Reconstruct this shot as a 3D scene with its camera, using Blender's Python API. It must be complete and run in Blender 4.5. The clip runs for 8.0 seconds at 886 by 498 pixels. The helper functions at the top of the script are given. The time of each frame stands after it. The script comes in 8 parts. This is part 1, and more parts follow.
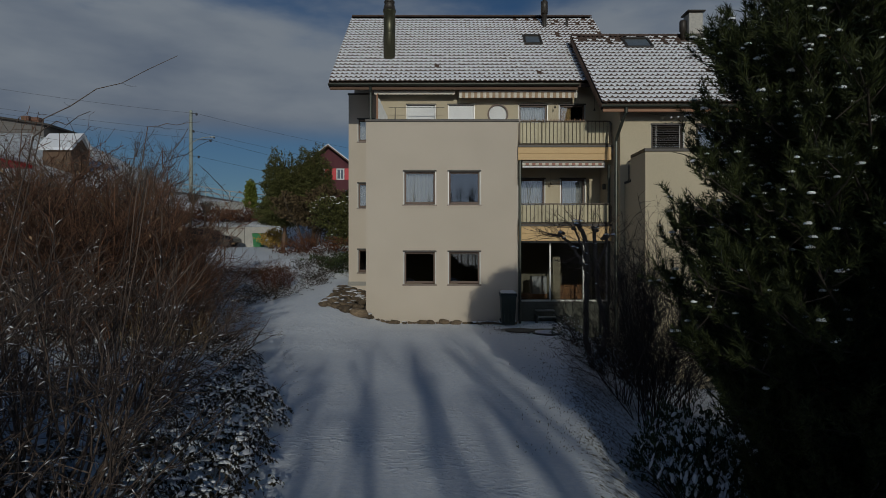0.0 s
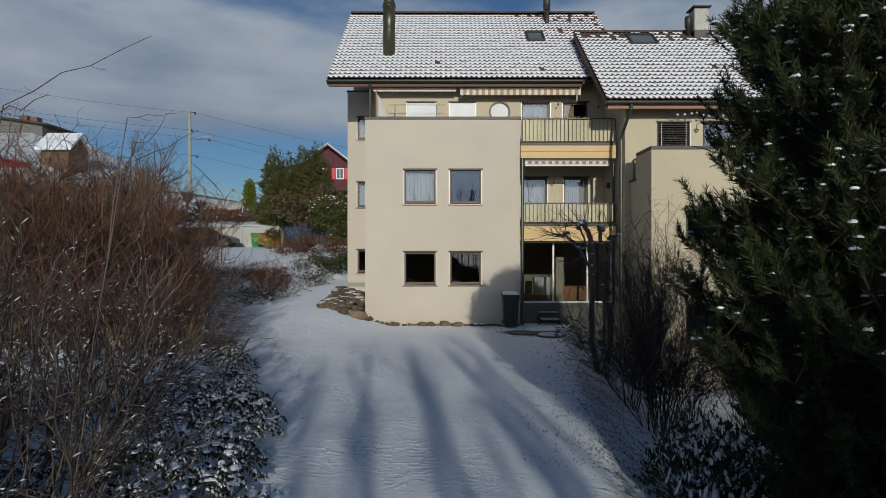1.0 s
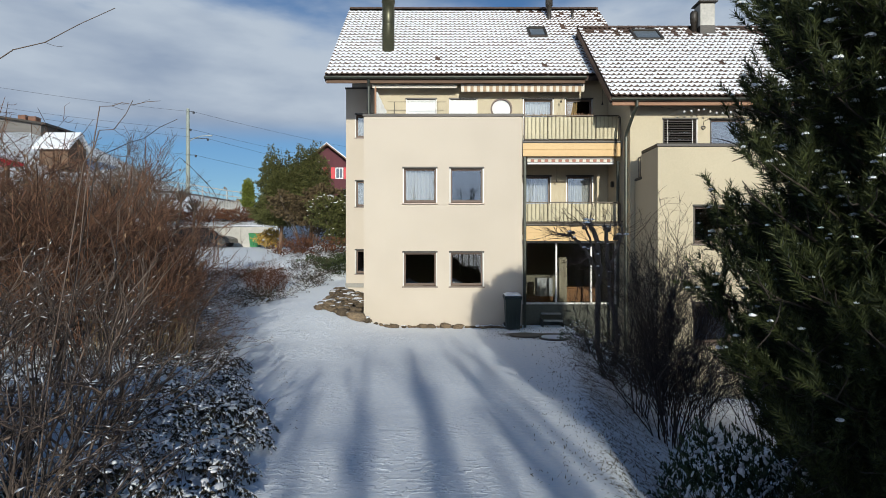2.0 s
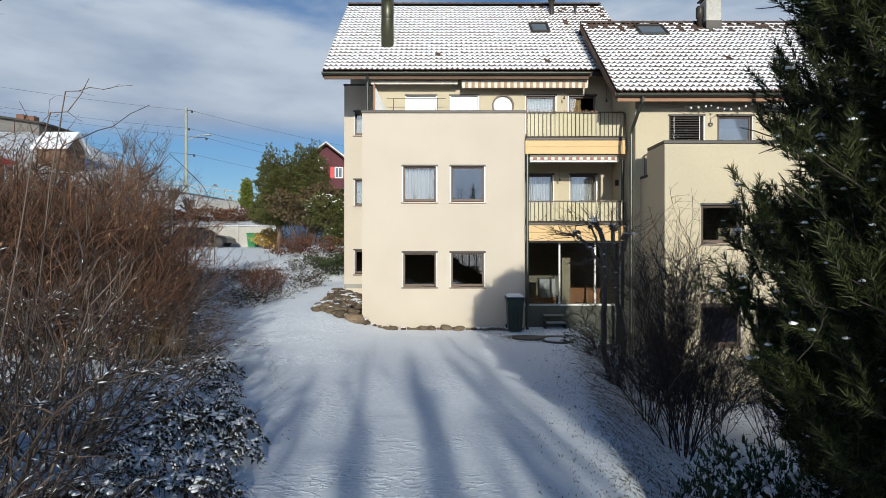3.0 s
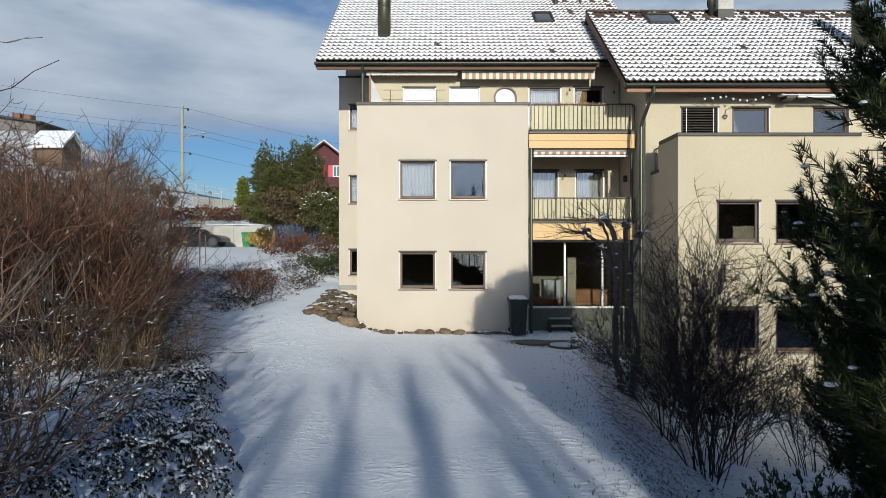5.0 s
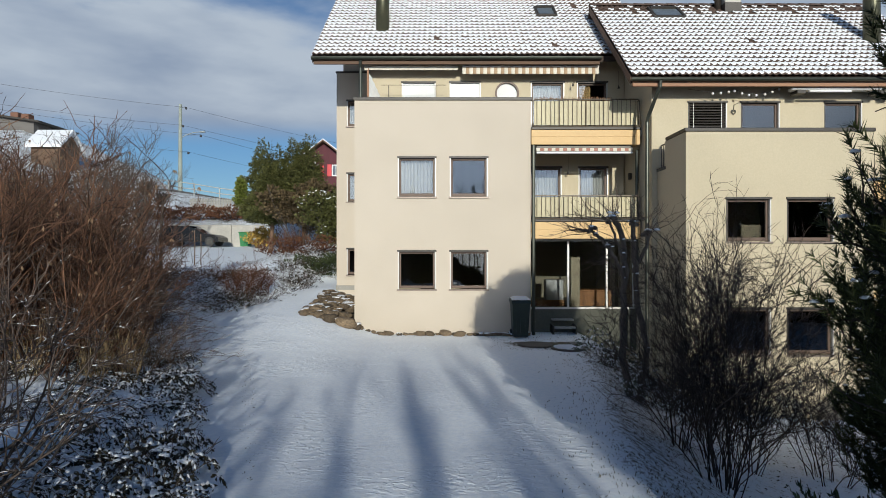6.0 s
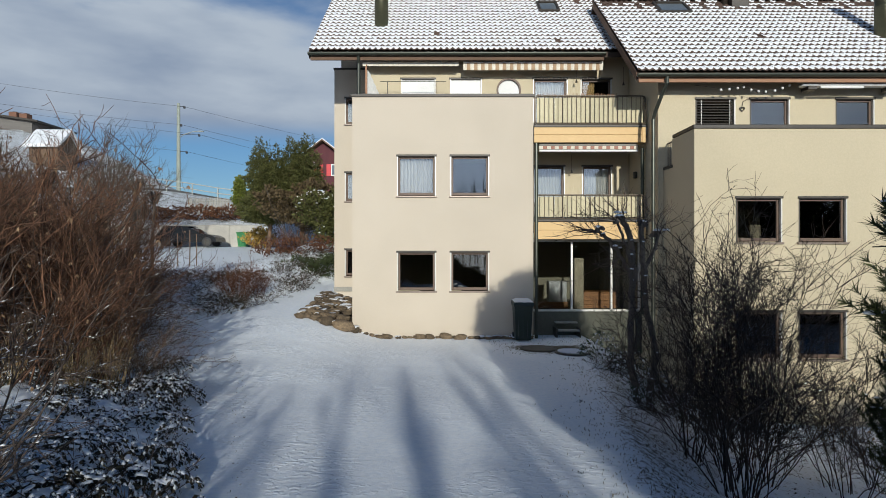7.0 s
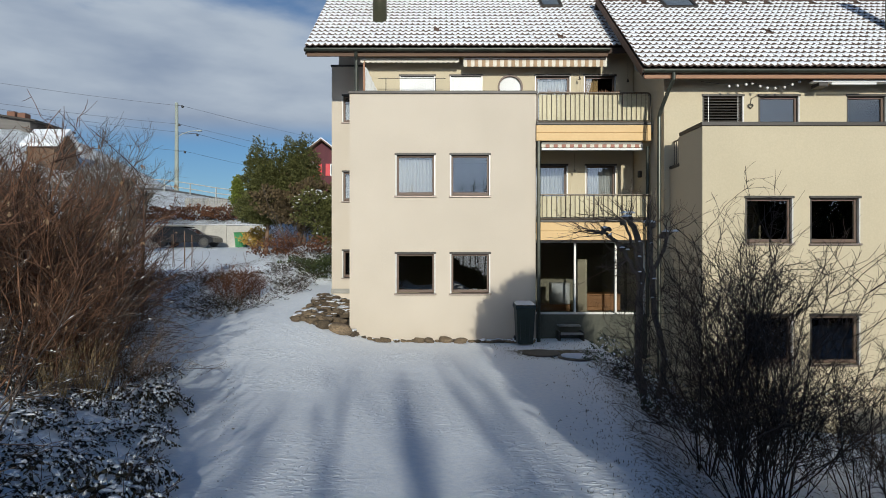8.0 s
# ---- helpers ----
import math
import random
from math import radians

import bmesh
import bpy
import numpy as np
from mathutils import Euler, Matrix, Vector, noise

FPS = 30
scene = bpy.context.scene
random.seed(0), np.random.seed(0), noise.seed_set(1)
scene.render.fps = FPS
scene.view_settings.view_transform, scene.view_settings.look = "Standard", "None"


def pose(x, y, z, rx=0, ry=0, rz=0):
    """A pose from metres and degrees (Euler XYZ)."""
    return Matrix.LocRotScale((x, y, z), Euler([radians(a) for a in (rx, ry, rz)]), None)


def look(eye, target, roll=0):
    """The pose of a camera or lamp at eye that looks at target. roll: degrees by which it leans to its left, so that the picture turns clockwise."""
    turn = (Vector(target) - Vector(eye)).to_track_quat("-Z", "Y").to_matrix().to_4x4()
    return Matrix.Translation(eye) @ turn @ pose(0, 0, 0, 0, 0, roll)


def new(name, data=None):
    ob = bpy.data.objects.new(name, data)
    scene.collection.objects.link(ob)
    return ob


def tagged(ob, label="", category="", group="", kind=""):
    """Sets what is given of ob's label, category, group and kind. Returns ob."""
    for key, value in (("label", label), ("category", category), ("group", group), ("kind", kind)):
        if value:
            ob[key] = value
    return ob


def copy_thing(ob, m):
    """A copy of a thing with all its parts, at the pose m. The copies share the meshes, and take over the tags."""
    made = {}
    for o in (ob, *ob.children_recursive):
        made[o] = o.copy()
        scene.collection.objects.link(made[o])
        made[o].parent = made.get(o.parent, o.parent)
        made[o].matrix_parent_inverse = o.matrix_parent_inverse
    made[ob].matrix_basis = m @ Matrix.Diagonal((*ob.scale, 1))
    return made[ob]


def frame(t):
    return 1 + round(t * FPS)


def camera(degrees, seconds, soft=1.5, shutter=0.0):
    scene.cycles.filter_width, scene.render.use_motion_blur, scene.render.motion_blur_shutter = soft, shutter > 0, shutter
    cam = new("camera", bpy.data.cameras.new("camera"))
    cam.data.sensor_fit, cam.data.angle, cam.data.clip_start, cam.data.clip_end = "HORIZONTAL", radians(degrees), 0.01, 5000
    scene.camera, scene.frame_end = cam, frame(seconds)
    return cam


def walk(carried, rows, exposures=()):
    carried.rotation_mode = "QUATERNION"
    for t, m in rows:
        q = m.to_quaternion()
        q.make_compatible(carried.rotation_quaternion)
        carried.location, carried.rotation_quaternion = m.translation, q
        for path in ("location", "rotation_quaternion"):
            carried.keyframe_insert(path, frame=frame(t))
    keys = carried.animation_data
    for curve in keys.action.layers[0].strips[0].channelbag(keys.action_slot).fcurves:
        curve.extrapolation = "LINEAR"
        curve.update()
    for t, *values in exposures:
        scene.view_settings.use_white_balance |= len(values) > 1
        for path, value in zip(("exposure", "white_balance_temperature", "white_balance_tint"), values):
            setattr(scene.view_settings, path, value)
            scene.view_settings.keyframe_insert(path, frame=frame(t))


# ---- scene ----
cam = camera(74.0, 8.0, 0.8)
ROWS = [
    (0.0, 0.000, -0.668, 2.291),
    (0.5, -0.013, -0.456, 2.299),
    (1.0, -0.028, -0.234, 2.300),
    (1.5, -0.035, -0.005, 2.307),
    (3.0, -0.055, 0.700, 2.307),
    (3.5, -0.050, 0.938, 2.308),
    (4.0, -0.040, 1.181, 2.305),
    (4.5, -0.033, 1.422, 2.302),
    (6.0, -0.030, 2.165, 2.268),
    (6.5, -0.034, 2.389, 2.276),
    (7.0, -0.037, 2.629, 2.290),
    (7.5, -0.033, 2.850, 2.300),
    (8.0, -0.030, 3.082, 2.323),
]
# the picture is faded up over the first three seconds
EXPOSURES = [(t, stops, 5200.0, 8.0) for t, stops in ((0.0, -1.97), (0.5, -1.48), (1.0, -1.06), (1.5, -0.71), (2.4, -0.34), (4.5, -0.37), (6.0, -0.51), (8.0, -0.57))]
walk(cam, [(t, pose(x, y, z, 90, 0, 0)) for t, x, y, z in ROWS], EXPOSURES)

# ---- light: a low winter sun behind the camera, a little to the right, under a half clouded sky ----
SUN_UP, SUN_AZ = radians(14.6), radians(6.5)
TO_SUN = Vector((math.sin(SUN_AZ) * math.cos(SUN_UP), -math.cos(SUN_AZ) * math.cos(SUN_UP), math.sin(SUN_UP)))
sun = new("sun", bpy.data.lights.new("sun", "SUN"))
sun.data.energy, sun.data.angle, sun.data.color = 5.7, radians(0.53), (1.0, 0.845, 0.60)
sun.matrix_basis = look(TO_SUN * 50, (0, 0, 0))

world = bpy.data.worlds.new("sky")
scene.world = world
world.use_nodes = True


def build_sky(nt):
    nt.nodes.clear()
    n, l = nt.nodes.new, nt.links.new
    out, bg = n("ShaderNodeOutputWorld"), n("ShaderNodeBackground")
    sky = n("ShaderNodeTexSky")
    sky.sky_type, sky.sun_disc = "NISHITA", False
    sky.sun_elevation, sky.sun_rotation = SUN_UP, math.pi - SUN_AZ
    sky.air_density, sky.dust_density, sky.ozone_density = 1.0, 0.1, 2.8
    co = n("ShaderNodeTexCoord")
    # cloud sheets: the direction is flattened towards the horizon, so that they stretch sideways
    mp = n("ShaderNodeMapping")
    mp.inputs["Scale"].default_value = (1.3, 1.3, 4.2)
    mp.inputs["Rotation"].default_value = (0.0, radians(-14), 0.0)
    mp.inputs["Location"].default_value = (0.35, 0.2, 0.1)
    big = n("ShaderNodeTexNoise")
    big.inputs["Scale"].default_value, big.inputs["Detail"].default_value, big.inputs["Roughness"].default_value = 2.2, 7.0, 0.52
    cover = n("ShaderNodeMapRange")
    cover.interpolation_type = "SMOOTHSTEP"
    cover.inputs["From Min"].default_value, cover.inputs["From Max"].default_value = 0.27, 0.43
    sep = n("ShaderNodeSeparateXYZ")
    # a clear band stays along the horizon
    band = n("ShaderNodeMapRange")
    band.interpolation_type = "SMOOTHSTEP"
    band.inputs["From Min"].default_value, band.inputs["From Max"].default_value = 0.045, 0.10
    mul = n("ShaderNodeMath")
    mul.operation = "MULTIPLY"
    # overhead it clears to blue
    clear = n("ShaderNodeMapRange")
    clear.interpolation_type = "SMOOTHSTEP"
    clear.inputs["From Min"].default_value, clear.inputs["From Max"].default_value = 0.435, 0.505
    clear.inputs["To Min"].default_value, clear.inputs["To Max"].default_value = 1.0, 0.0
    mul2 = n("ShaderNodeMath")
    mul2.operation = "MULTIPLY"
    shade = n("ShaderNodeTexNoise")
    shade.inputs["Scale"].default_value, shade.inputs["Detail"].default_value = 3.0, 5.0
    tone = n("ShaderNodeValToRGB")
    tone.color_ramp.elements[0].position, tone.color_ramp.elements[0].color = 0.72, (5.0, 5.2, 5.5, 1)
    tone.color_ramp.elements[1].position, tone.color_ramp.elements[1].color = 1.08, (8.0, 7.75, 7.2, 1)
    mix = n("ShaderNodeMix")
    mix.data_type = "RGBA"
    l(co.outputs["Generated"], mp.inputs["Vector"])
    l(mp.outputs["Vector"], big.inputs["Vector"])
    l(mp.outputs["Vector"], shade.inputs["Vector"])
    l(big.outputs["Fac"], cover.inputs["Value"])
    l(co.outputs["Generated"], sep.inputs["Vector"])
    # the sheet's edge lies across the sky: low behind, higher in front
    lean = n("ShaderNodeMath")
    lean.operation = "MULTIPLY_ADD"
    lean.inputs[1].default_value = -0.12
    l(sep.outputs["Y"], lean.inputs[0])
    l(sep.outputs["Z"], lean.inputs[2])
    l(lean.outputs["Value"], band.inputs["Value"])
    l(cover.outputs["Result"], mul.inputs[0])
    l(band.outputs["Result"], mul.inputs[1])
    # ragged upper edge, and a greyer underside to the sheet
    ragged, under = n("ShaderNodeMath"), n("ShaderNodeMath")
    ragged.operation = under.operation = "MULTIPLY_ADD"
    ragged.inputs[1].default_value, under.inputs[1].default_value = 0.20, 1.5
    l(big.outputs["Fac"], ragged.inputs[0])
    l(sep.outputs["Z"], ragged.inputs[2])
    l(ragged.outputs["Value"], clear.inputs["Value"])
    l(sep.outputs["Z"], under.inputs[0])
    l(shade.outputs["Fac"], under.inputs[2])
    l(mul.outputs["Value"], mul2.inputs[0])
    l(clear.outputs["Result"], mul2.inputs[1])
    l(mul2.outputs["Value"], mix.inputs["Factor"])
    l(sky.outputs["Color"], mix.inputs[6])
    l(under.outputs["Value"], tone.inputs["Fac"])
    # thin cloud is much brighter round the sun
    dot, glow, lit = n("ShaderNodeVectorMath"), n("ShaderNodeMapRange"), n("ShaderNodeVectorMath")
    dot.operation, lit.operation = "DOT_PRODUCT", "SCALE"
    dot.inputs[1].default_value = TO_SUN
    glow.interpolation_type = "SMOOTHSTEP"
    glow.inputs["From Min"].default_value, glow.inputs["From Max"].default_value = 0.72, 1.0
    glow.inputs["To Min"].default_value, glow.inputs["To Max"].default_value = 1.0, 4.5
    l(co.outputs["Generated"], dot.inputs[0])
    l(dot.outputs["Value"], glow.inputs["Value"])
    l(tone.outputs["Color"], lit.inputs[0])
    l(glow.outputs["Result"], lit.inputs["Scale"])
    l(lit.outputs["Vector"], mix.inputs[7])
    l(mix.outputs[2], bg.inputs["Color"])
    bg.inputs["Strength"].default_value = 0.093
    l(bg.outputs["Background"], out.inputs["Surface"])


build_sky(world.node_tree)


# ---- materials ----
def material(name, base, second=None, rough=0.8, metal=0.0, scale=3.0, fine=40.0, amount=0.5, bump=0.0, bump_scale=60.0,
             by_object=0.0, spec=0.5, space="Object", stretch=(1, 1, 1)):
    """A surface with two scales of colour variation and fine relief, in metres of the object's space."""
    m = bpy.data.materials.new(name)
    m.use_nodes = True
    nt = m.node_tree
    n, l = nt.nodes.new, nt.links.new
    bsdf = nt.nodes["Principled BSDF"]
    bsdf.inputs["Roughness"].default_value, bsdf.inputs["Metallic"].default_value = rough, metal
    bsdf.inputs["Specular IOR Level"].default_value = spec
    second = second or tuple(c * 0.8 for c in base)
    co, mp = n("ShaderNodeTexCoord"), n("ShaderNodeMapping")
    mp.inputs["Scale"].default_value = stretch
    l(co.outputs[space], mp.inputs["Vector"])
    a, b = n("ShaderNodeTexNoise"), n("ShaderNodeTexNoise")
    a.inputs["Scale"].default_value, a.inputs["Detail"].default_value = scale, 4.0
    b.inputs["Scale"].default_value, b.inputs["Detail"].default_value = fine, 3.0
    for t in (a, b):
        l(mp.outputs["Vector"], t.inputs["Vector"])
    add = n("ShaderNodeMath")
    add.operation = "ADD"
    l(a.outputs["Fac"], add.inputs[0])
    l(b.outputs["Fac"], add.inputs[1])
    rng = n("ShaderNodeMapRange")
    rng.inputs["From Min"].default_value, rng.inputs["From Max"].default_value = 0.7, 1.3
    rng.inputs["To Max"].default_value = amount * 2
    l(add.outputs["Value"], rng.inputs["Value"])
    mix = n("ShaderNodeMix")
    mix.data_type = "RGBA"
    mix.inputs[6].default_value, mix.inputs[7].default_value = (*base, 1), (*second, 1)
    l(rng.outputs["Result"], mix.inputs["Factor"])
    last = mix.outputs[2]
    if by_object:
        info, hsv, vr = n("ShaderNodeObjectInfo"), n("ShaderNodeHueSaturation"), n("ShaderNodeMapRange")
        vr.inputs["To Min"].default_value, vr.inputs["To Max"].default_value = 1 - by_object, 1 + by_object
        l(info.outputs["Random"], vr.inputs["Value"])
        l(vr.outputs["Result"], hsv.inputs["Value"])
        l(last, hsv.inputs["Color"])
        last = hsv.outputs["Color"]
    l(last, bsdf.inputs["Base Color"])
    if bump:
        c, bp = n("ShaderNodeTexNoise"), n("ShaderNodeBump")
        c.inputs["Scale"].default_value, c.inputs["Detail"].default_value = bump_scale, 4.0
        l(mp.outputs["Vector"], c.inputs["Vector"])
        l(c.outputs["Fac"], bp.inputs["Height"])
        bp.inputs["Strength"].default_value, bp.inputs["Distance"].default_value = bump, 0.02
        l(bp.outputs["Normal"], bsdf.inputs["Normal"])
    return m


def island_material(name, dark, light, rough=0.7, spec=0.3, translucent=0.0):
    """Twigs, needles and leaves: each piece takes a tone of its own."""
    m = bpy.data.materials.new(name)
    m.use_nodes = True
    nt = m.node_tree
    n, l = nt.nodes.new, nt.links.new
    bsdf = nt.nodes["Principled BSDF"]
    bsdf.inputs["Roughness"].default_value, bsdf.inputs["Specular IOR Level"].default_value = rough, spec
    geo, mix = n("ShaderNodeNewGeometry"), n("ShaderNodeMix")
    mix.data_type = "RGBA"
    mix.inputs[6].default_value, mix.inputs[7].default_value = (*dark, 1), (*light, 1)
    l(geo.outputs["Random Per Island"], mix.inputs["Factor"])
    l(mix.outputs[2], bsdf.inputs["Base Color"])
    return m


def glass_material(name, tint=(1, 1, 1), gloss=1.0):
    m = bpy.data.materials.new(name)
    m.use_nodes = True
    nt = m.node_tree
    nt.nodes.remove(nt.nodes["Principled BSDF"])
    n, l = nt.nodes.new, nt.links.new
    out = nt.nodes["Material Output"]
    tr, gl, fr, mx = n("ShaderNodeBsdfTransparent"), n("ShaderNodeBsdfGlossy"), n("ShaderNodeFresnel"), n("ShaderNodeMixShader")
    tr.inputs["Color"].default_value = (*tint, 1)
    gl.inputs["Roughness"].default_value = 0.01
    fr.inputs["IOR"].default_value = 2.1
    l(fr.outputs["Fac"], mx.inputs["Fac"])
    l(tr.outputs["BSDF"], mx.inputs[1])
    l(gl.outputs["BSDF"], mx.inputs[2])
    l(mx.outputs["Shader"], out.inputs["Surface"])
    return m


def ground_material():
    """Thin snow over rough grass: the attribute turf says how much of the grass comes through."""
    m = bpy.data.materials.new("snowy_ground")
    m.use_nodes = True
    nt = m.node_tree
    n, l = nt.nodes.new, nt.links.new
    bsdf = nt.nodes["Principled BSDF"]
    bsdf.inputs["Roughness"].default_value, bsdf.inputs["Specular IOR Level"].default_value = 0.75, 0.25
    co, mp = n("ShaderNodeTexCoord"), n("ShaderNodeMapping")
    mp.inputs["Scale"].default_value = (1.25, 1.8, 1.0)
    l(co.outputs["Object"], mp.inputs["Vector"])
    turf = n("ShaderNodeAttribute")
    turf.attribute_name = "turf"
    a, b, c = n("ShaderNodeTexNoise"), n("ShaderNodeTexNoise"), n("ShaderNodeTexNoise")
    a.inputs["Scale"].default_value, a.inputs["Detail"].default_value, a.inputs["Roughness"].default_value = 9.0, 6.0, 0.7
    b.inputs["Scale"].default_value, b.inputs["Detail"].default_value = 1.1, 3.0
    c.inputs["Scale"].default_value, c.inputs["Detail"].default_value = 45.0, 4.0
    for t in (a, c):
        l(mp.outputs["Vector"], t.inputs["Vector"])
    l(co.outputs["Object"], b.inputs["Vector"])
    s1, s2, s3 = (n("ShaderNodeMath") for _ in range(3))
    s1.operation, s2.operation, s3.operation = "ADD", "MULTIPLY_ADD", "ADD"
    l(turf.outputs["Fac"], s1.inputs[0])
    l(a.outputs["Fac"], s1.inputs[1])
    l(b.outputs["Fac"], s2.inputs[0])
    s2.inputs[1].default_value = 0.25
    l(s1.outputs["Value"], s2.inputs[2])
    rng = n("ShaderNodeMapRange")
    rng.inputs["From Min"].default_value, rng.inputs["From Max"].default_value = 0.98, 1.12
    l(s2.outputs["Value"], rng.inputs["Value"])
    grass = n("ShaderNodeValToRGB")
    grass.color_ramp.elements[0].color, grass.color_ramp.elements[1].color = (0.035, 0.032, 0.018, 1), (0.14, 0.12, 0.065, 1)
    l(c.outputs["Fac"], grass.inputs["Fac"])
    # bluish, deeper in the hollows: shaded snow's blue is put into the colour
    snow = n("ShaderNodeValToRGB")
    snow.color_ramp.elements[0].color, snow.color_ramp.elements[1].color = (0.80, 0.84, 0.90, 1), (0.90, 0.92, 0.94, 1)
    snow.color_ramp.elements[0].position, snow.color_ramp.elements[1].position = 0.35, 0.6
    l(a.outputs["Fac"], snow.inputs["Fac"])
    mix = n("ShaderNodeMix")
    mix.data_type = "RGBA"
    l(rng.outputs["Result"], mix.inputs["Factor"])
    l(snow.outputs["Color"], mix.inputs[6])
    l(grass.outputs["Color"], mix.inputs[7])
    l(mix.outputs[2], bsdf.inputs["Base Color"])
    bp = n("ShaderNodeBump")
    bp.inputs["Strength"].default_value, bp.inputs["Distance"].default_value = 0.30, 0.03
    l(a.outputs["Fac"], bp.inputs["Height"])
    # small crescents where tussocks lift the snow
    d, ridge, bp2 = n("ShaderNodeTexNoise"), n("ShaderNodeMapRange"), n("ShaderNodeBump")
    d.inputs["Scale"].default_value, d.inputs["Detail"].default_value, d.inputs["Distortion"].default_value = 6.5, 2.0, 0.6
    ridge.interpolation_type = "SMOOTHSTEP"
    ridge.inputs["From Min"].default_value, ridge.inputs["From Max"].default_value = 0.49, 0.60
    bp2.inputs["Strength"].default_value, bp2.inputs["Distance"].default_value = 0.42, 0.04
    l(mp.outputs["Vector"], d.inputs["Vector"])
    l(d.outputs["Fac"], ridge.inputs["Value"])
    # the crescents come in drifts, with smooth snow between
    drift, lot, both = n("ShaderNodeTexNoise"), n("ShaderNodeMapRange"), n("ShaderNodeMath")
    drift.inputs["Scale"].default_value, drift.inputs["Detail"].default_value = 0.55, 2.0
    lot.inputs["From Min"].default_value, lot.inputs["From Max"].default_value = 0.42, 0.62
    both.operation = "MULTIPLY"
    l(co.outputs["Object"], drift.inputs["Vector"])
    l(drift.outputs["Fac"], lot.inputs["Value"])
    l(ridge.outputs["Result"], both.inputs[0])
    l(lot.outputs["Result"], both.inputs[1])
    l(both.outputs["Value"], bp2.inputs["Height"])
    l(bp.outputs["Normal"], bp2.inputs["Normal"])
    l(bp2.outputs["Normal"], bsdf.inputs["Normal"])
    return m


STUCCO_PINK = material("stucco_pinkish", (0.585, 0.508, 0.405), (0.525, 0.455, 0.36), 0.92, scale=0.7, fine=30, bump=0.25, bump_scale=160)
STUCCO = material("stucco_cream", (0.555, 0.475, 0.325), (0.495, 0.425, 0.29), 0.92, scale=0.7, fine=30, bump=0.25, bump_scale=160)
# near-black plaster: the dimness of the unlit rooms is put into its colour
INSIDE_DIM = material("inside_plaster_dimmed", (0.065, 0.052, 0.040), rough=0.95, scale=1.0)
INSIDE_WARM = material("inside_plaster_warm", (0.40, 0.36, 0.25), (0.30, 0.27, 0.19), rough=0.9, scale=1.0)
PANEL_YELLOW = material("balcony_panel_yellow", (0.64, 0.44, 0.19), (0.58, 0.38, 0.16), 0.6, scale=1.0, fine=12, amount=0.35)
PANEL_PALE = material("balcony_panel_pale", (0.55, 0.48, 0.30), (0.45, 0.39, 0.235), 0.6, scale=2.0, fine=14, by_object=0.08)
METAL_DARK = material("bronze_sheet", (0.034, 0.028, 0.022), (0.062, 0.052, 0.040), 0.5, 0.15, scale=2.0, fine=25)
METAL_RAIL = material("rail_bronze_paint", (0.13, 0.10, 0.065), (0.09, 0.07, 0.05), 0.45, 0.2, scale=3.0)
GUTTER = material("gutter_green_brown", (0.045, 0.05, 0.04), (0.075, 0.078, 0.06), 0.4, 0.5, scale=2.0)
COPPER_PIPE = material("flue_olive_metal", (0.06, 0.06, 0.035), (0.10, 0.095, 0.055), 0.4, 0.6, scale=2.5)
ALU = material("blind_rail_aluminium", (0.62, 0.60, 0.56), rough=0.45, metal=0.3)
FRAME_WOOD = material("window_wood_brown", (0.095, 0.060, 0.040), (0.14, 0.09, 0.06), 0.55, scale=4.0, stretch=(1, 1, 6))
SILL = material("sill_bronze", (0.20, 0.16, 0.13), (0.27, 0.22, 0.18), 0.4, 0.4, scale=4.0)
FASCIA = material("fascia_weathered_wood", (0.16, 0.095, 0.055), (0.09, 0.055, 0.035), 0.8, scale=3.0, stretch=(0.4, 4, 8), bump=0.2)
# brown boards, darker than their wood: the eave's shade is in the colour
SOFFIT = material("soffit_boards_shaded", (0.055, 0.034, 0.022), rough=0.8, scale=3.0)
FASCIA_RED = material("fascia_red_wood", (0.36, 0.20, 0.11), (0.26, 0.14, 0.08), 0.75, scale=3.0, stretch=(0.4, 4, 8))
TILE = material("roof_tile_brown", (0.060, 0.038, 0.028), (0.105, 0.066, 0.046), 0.75, scale=6.0, fine=50, by_object=0.18, bump=0.2)
SNOW = material("snow", (0.81, 0.81, 0.82), (0.75, 0.76, 0.79), 0.7, scale=4.0, fine=40, amount=0.4, bump=0.3, bump_scale=40, spec=0.25)
GLASS = glass_material("window_glass", (0.62, 0.64, 0.65))
CURTAIN = material("curtain_white", (0.80, 0.79, 0.76), (0.70, 0.69, 0.67), 0.9, scale=2.0, fine=20)
BLIND_WHITE = material("roller_blind_white", (0.84, 0.83, 0.80), rough=0.7, scale=1.5)
AWN_CREAM = material("awning_cream", (0.74, 0.68, 0.56), rough=0.85, scale=3.0)
AWN_BROWN = material("awning_brown", (0.42, 0.29, 0.17), rough=0.85, scale=3.0)
AWN_RED = material("awning_red", (0.40, 0.20, 0.14), rough=0.85, scale=3.0)
WHITE = material("white_paint", (0.80, 0.79, 0.76), rough=0.5, scale=3.0)
BLACK = material("black_plastic", (0.02, 0.02, 0.02), rough=0.5)
BIN_GREEN = material("bin_dark_green", (0.009, 0.017, 0.013), (0.015, 0.025, 0.019), 0.45, scale=5.0)
CONCRETE = material("concrete", (0.36, 0.34, 0.30), (0.26, 0.25, 0.22), 0.9, scale=1.5, fine=25, bump=0.3)
# greenish render, darkened further: the shadow lying on it is in the colour
PLINTH = material("plinth_render_shaded", (0.10, 0.10, 0.075), (0.075, 0.075, 0.058), 0.9, scale=1.2, fine=20, bump=0.2)
CONCRETE_PALE = material("concrete_pale", (0.50, 0.47, 0.41), (0.36, 0.34, 0.30), 0.9, scale=0.8, fine=12, bump=0.3)
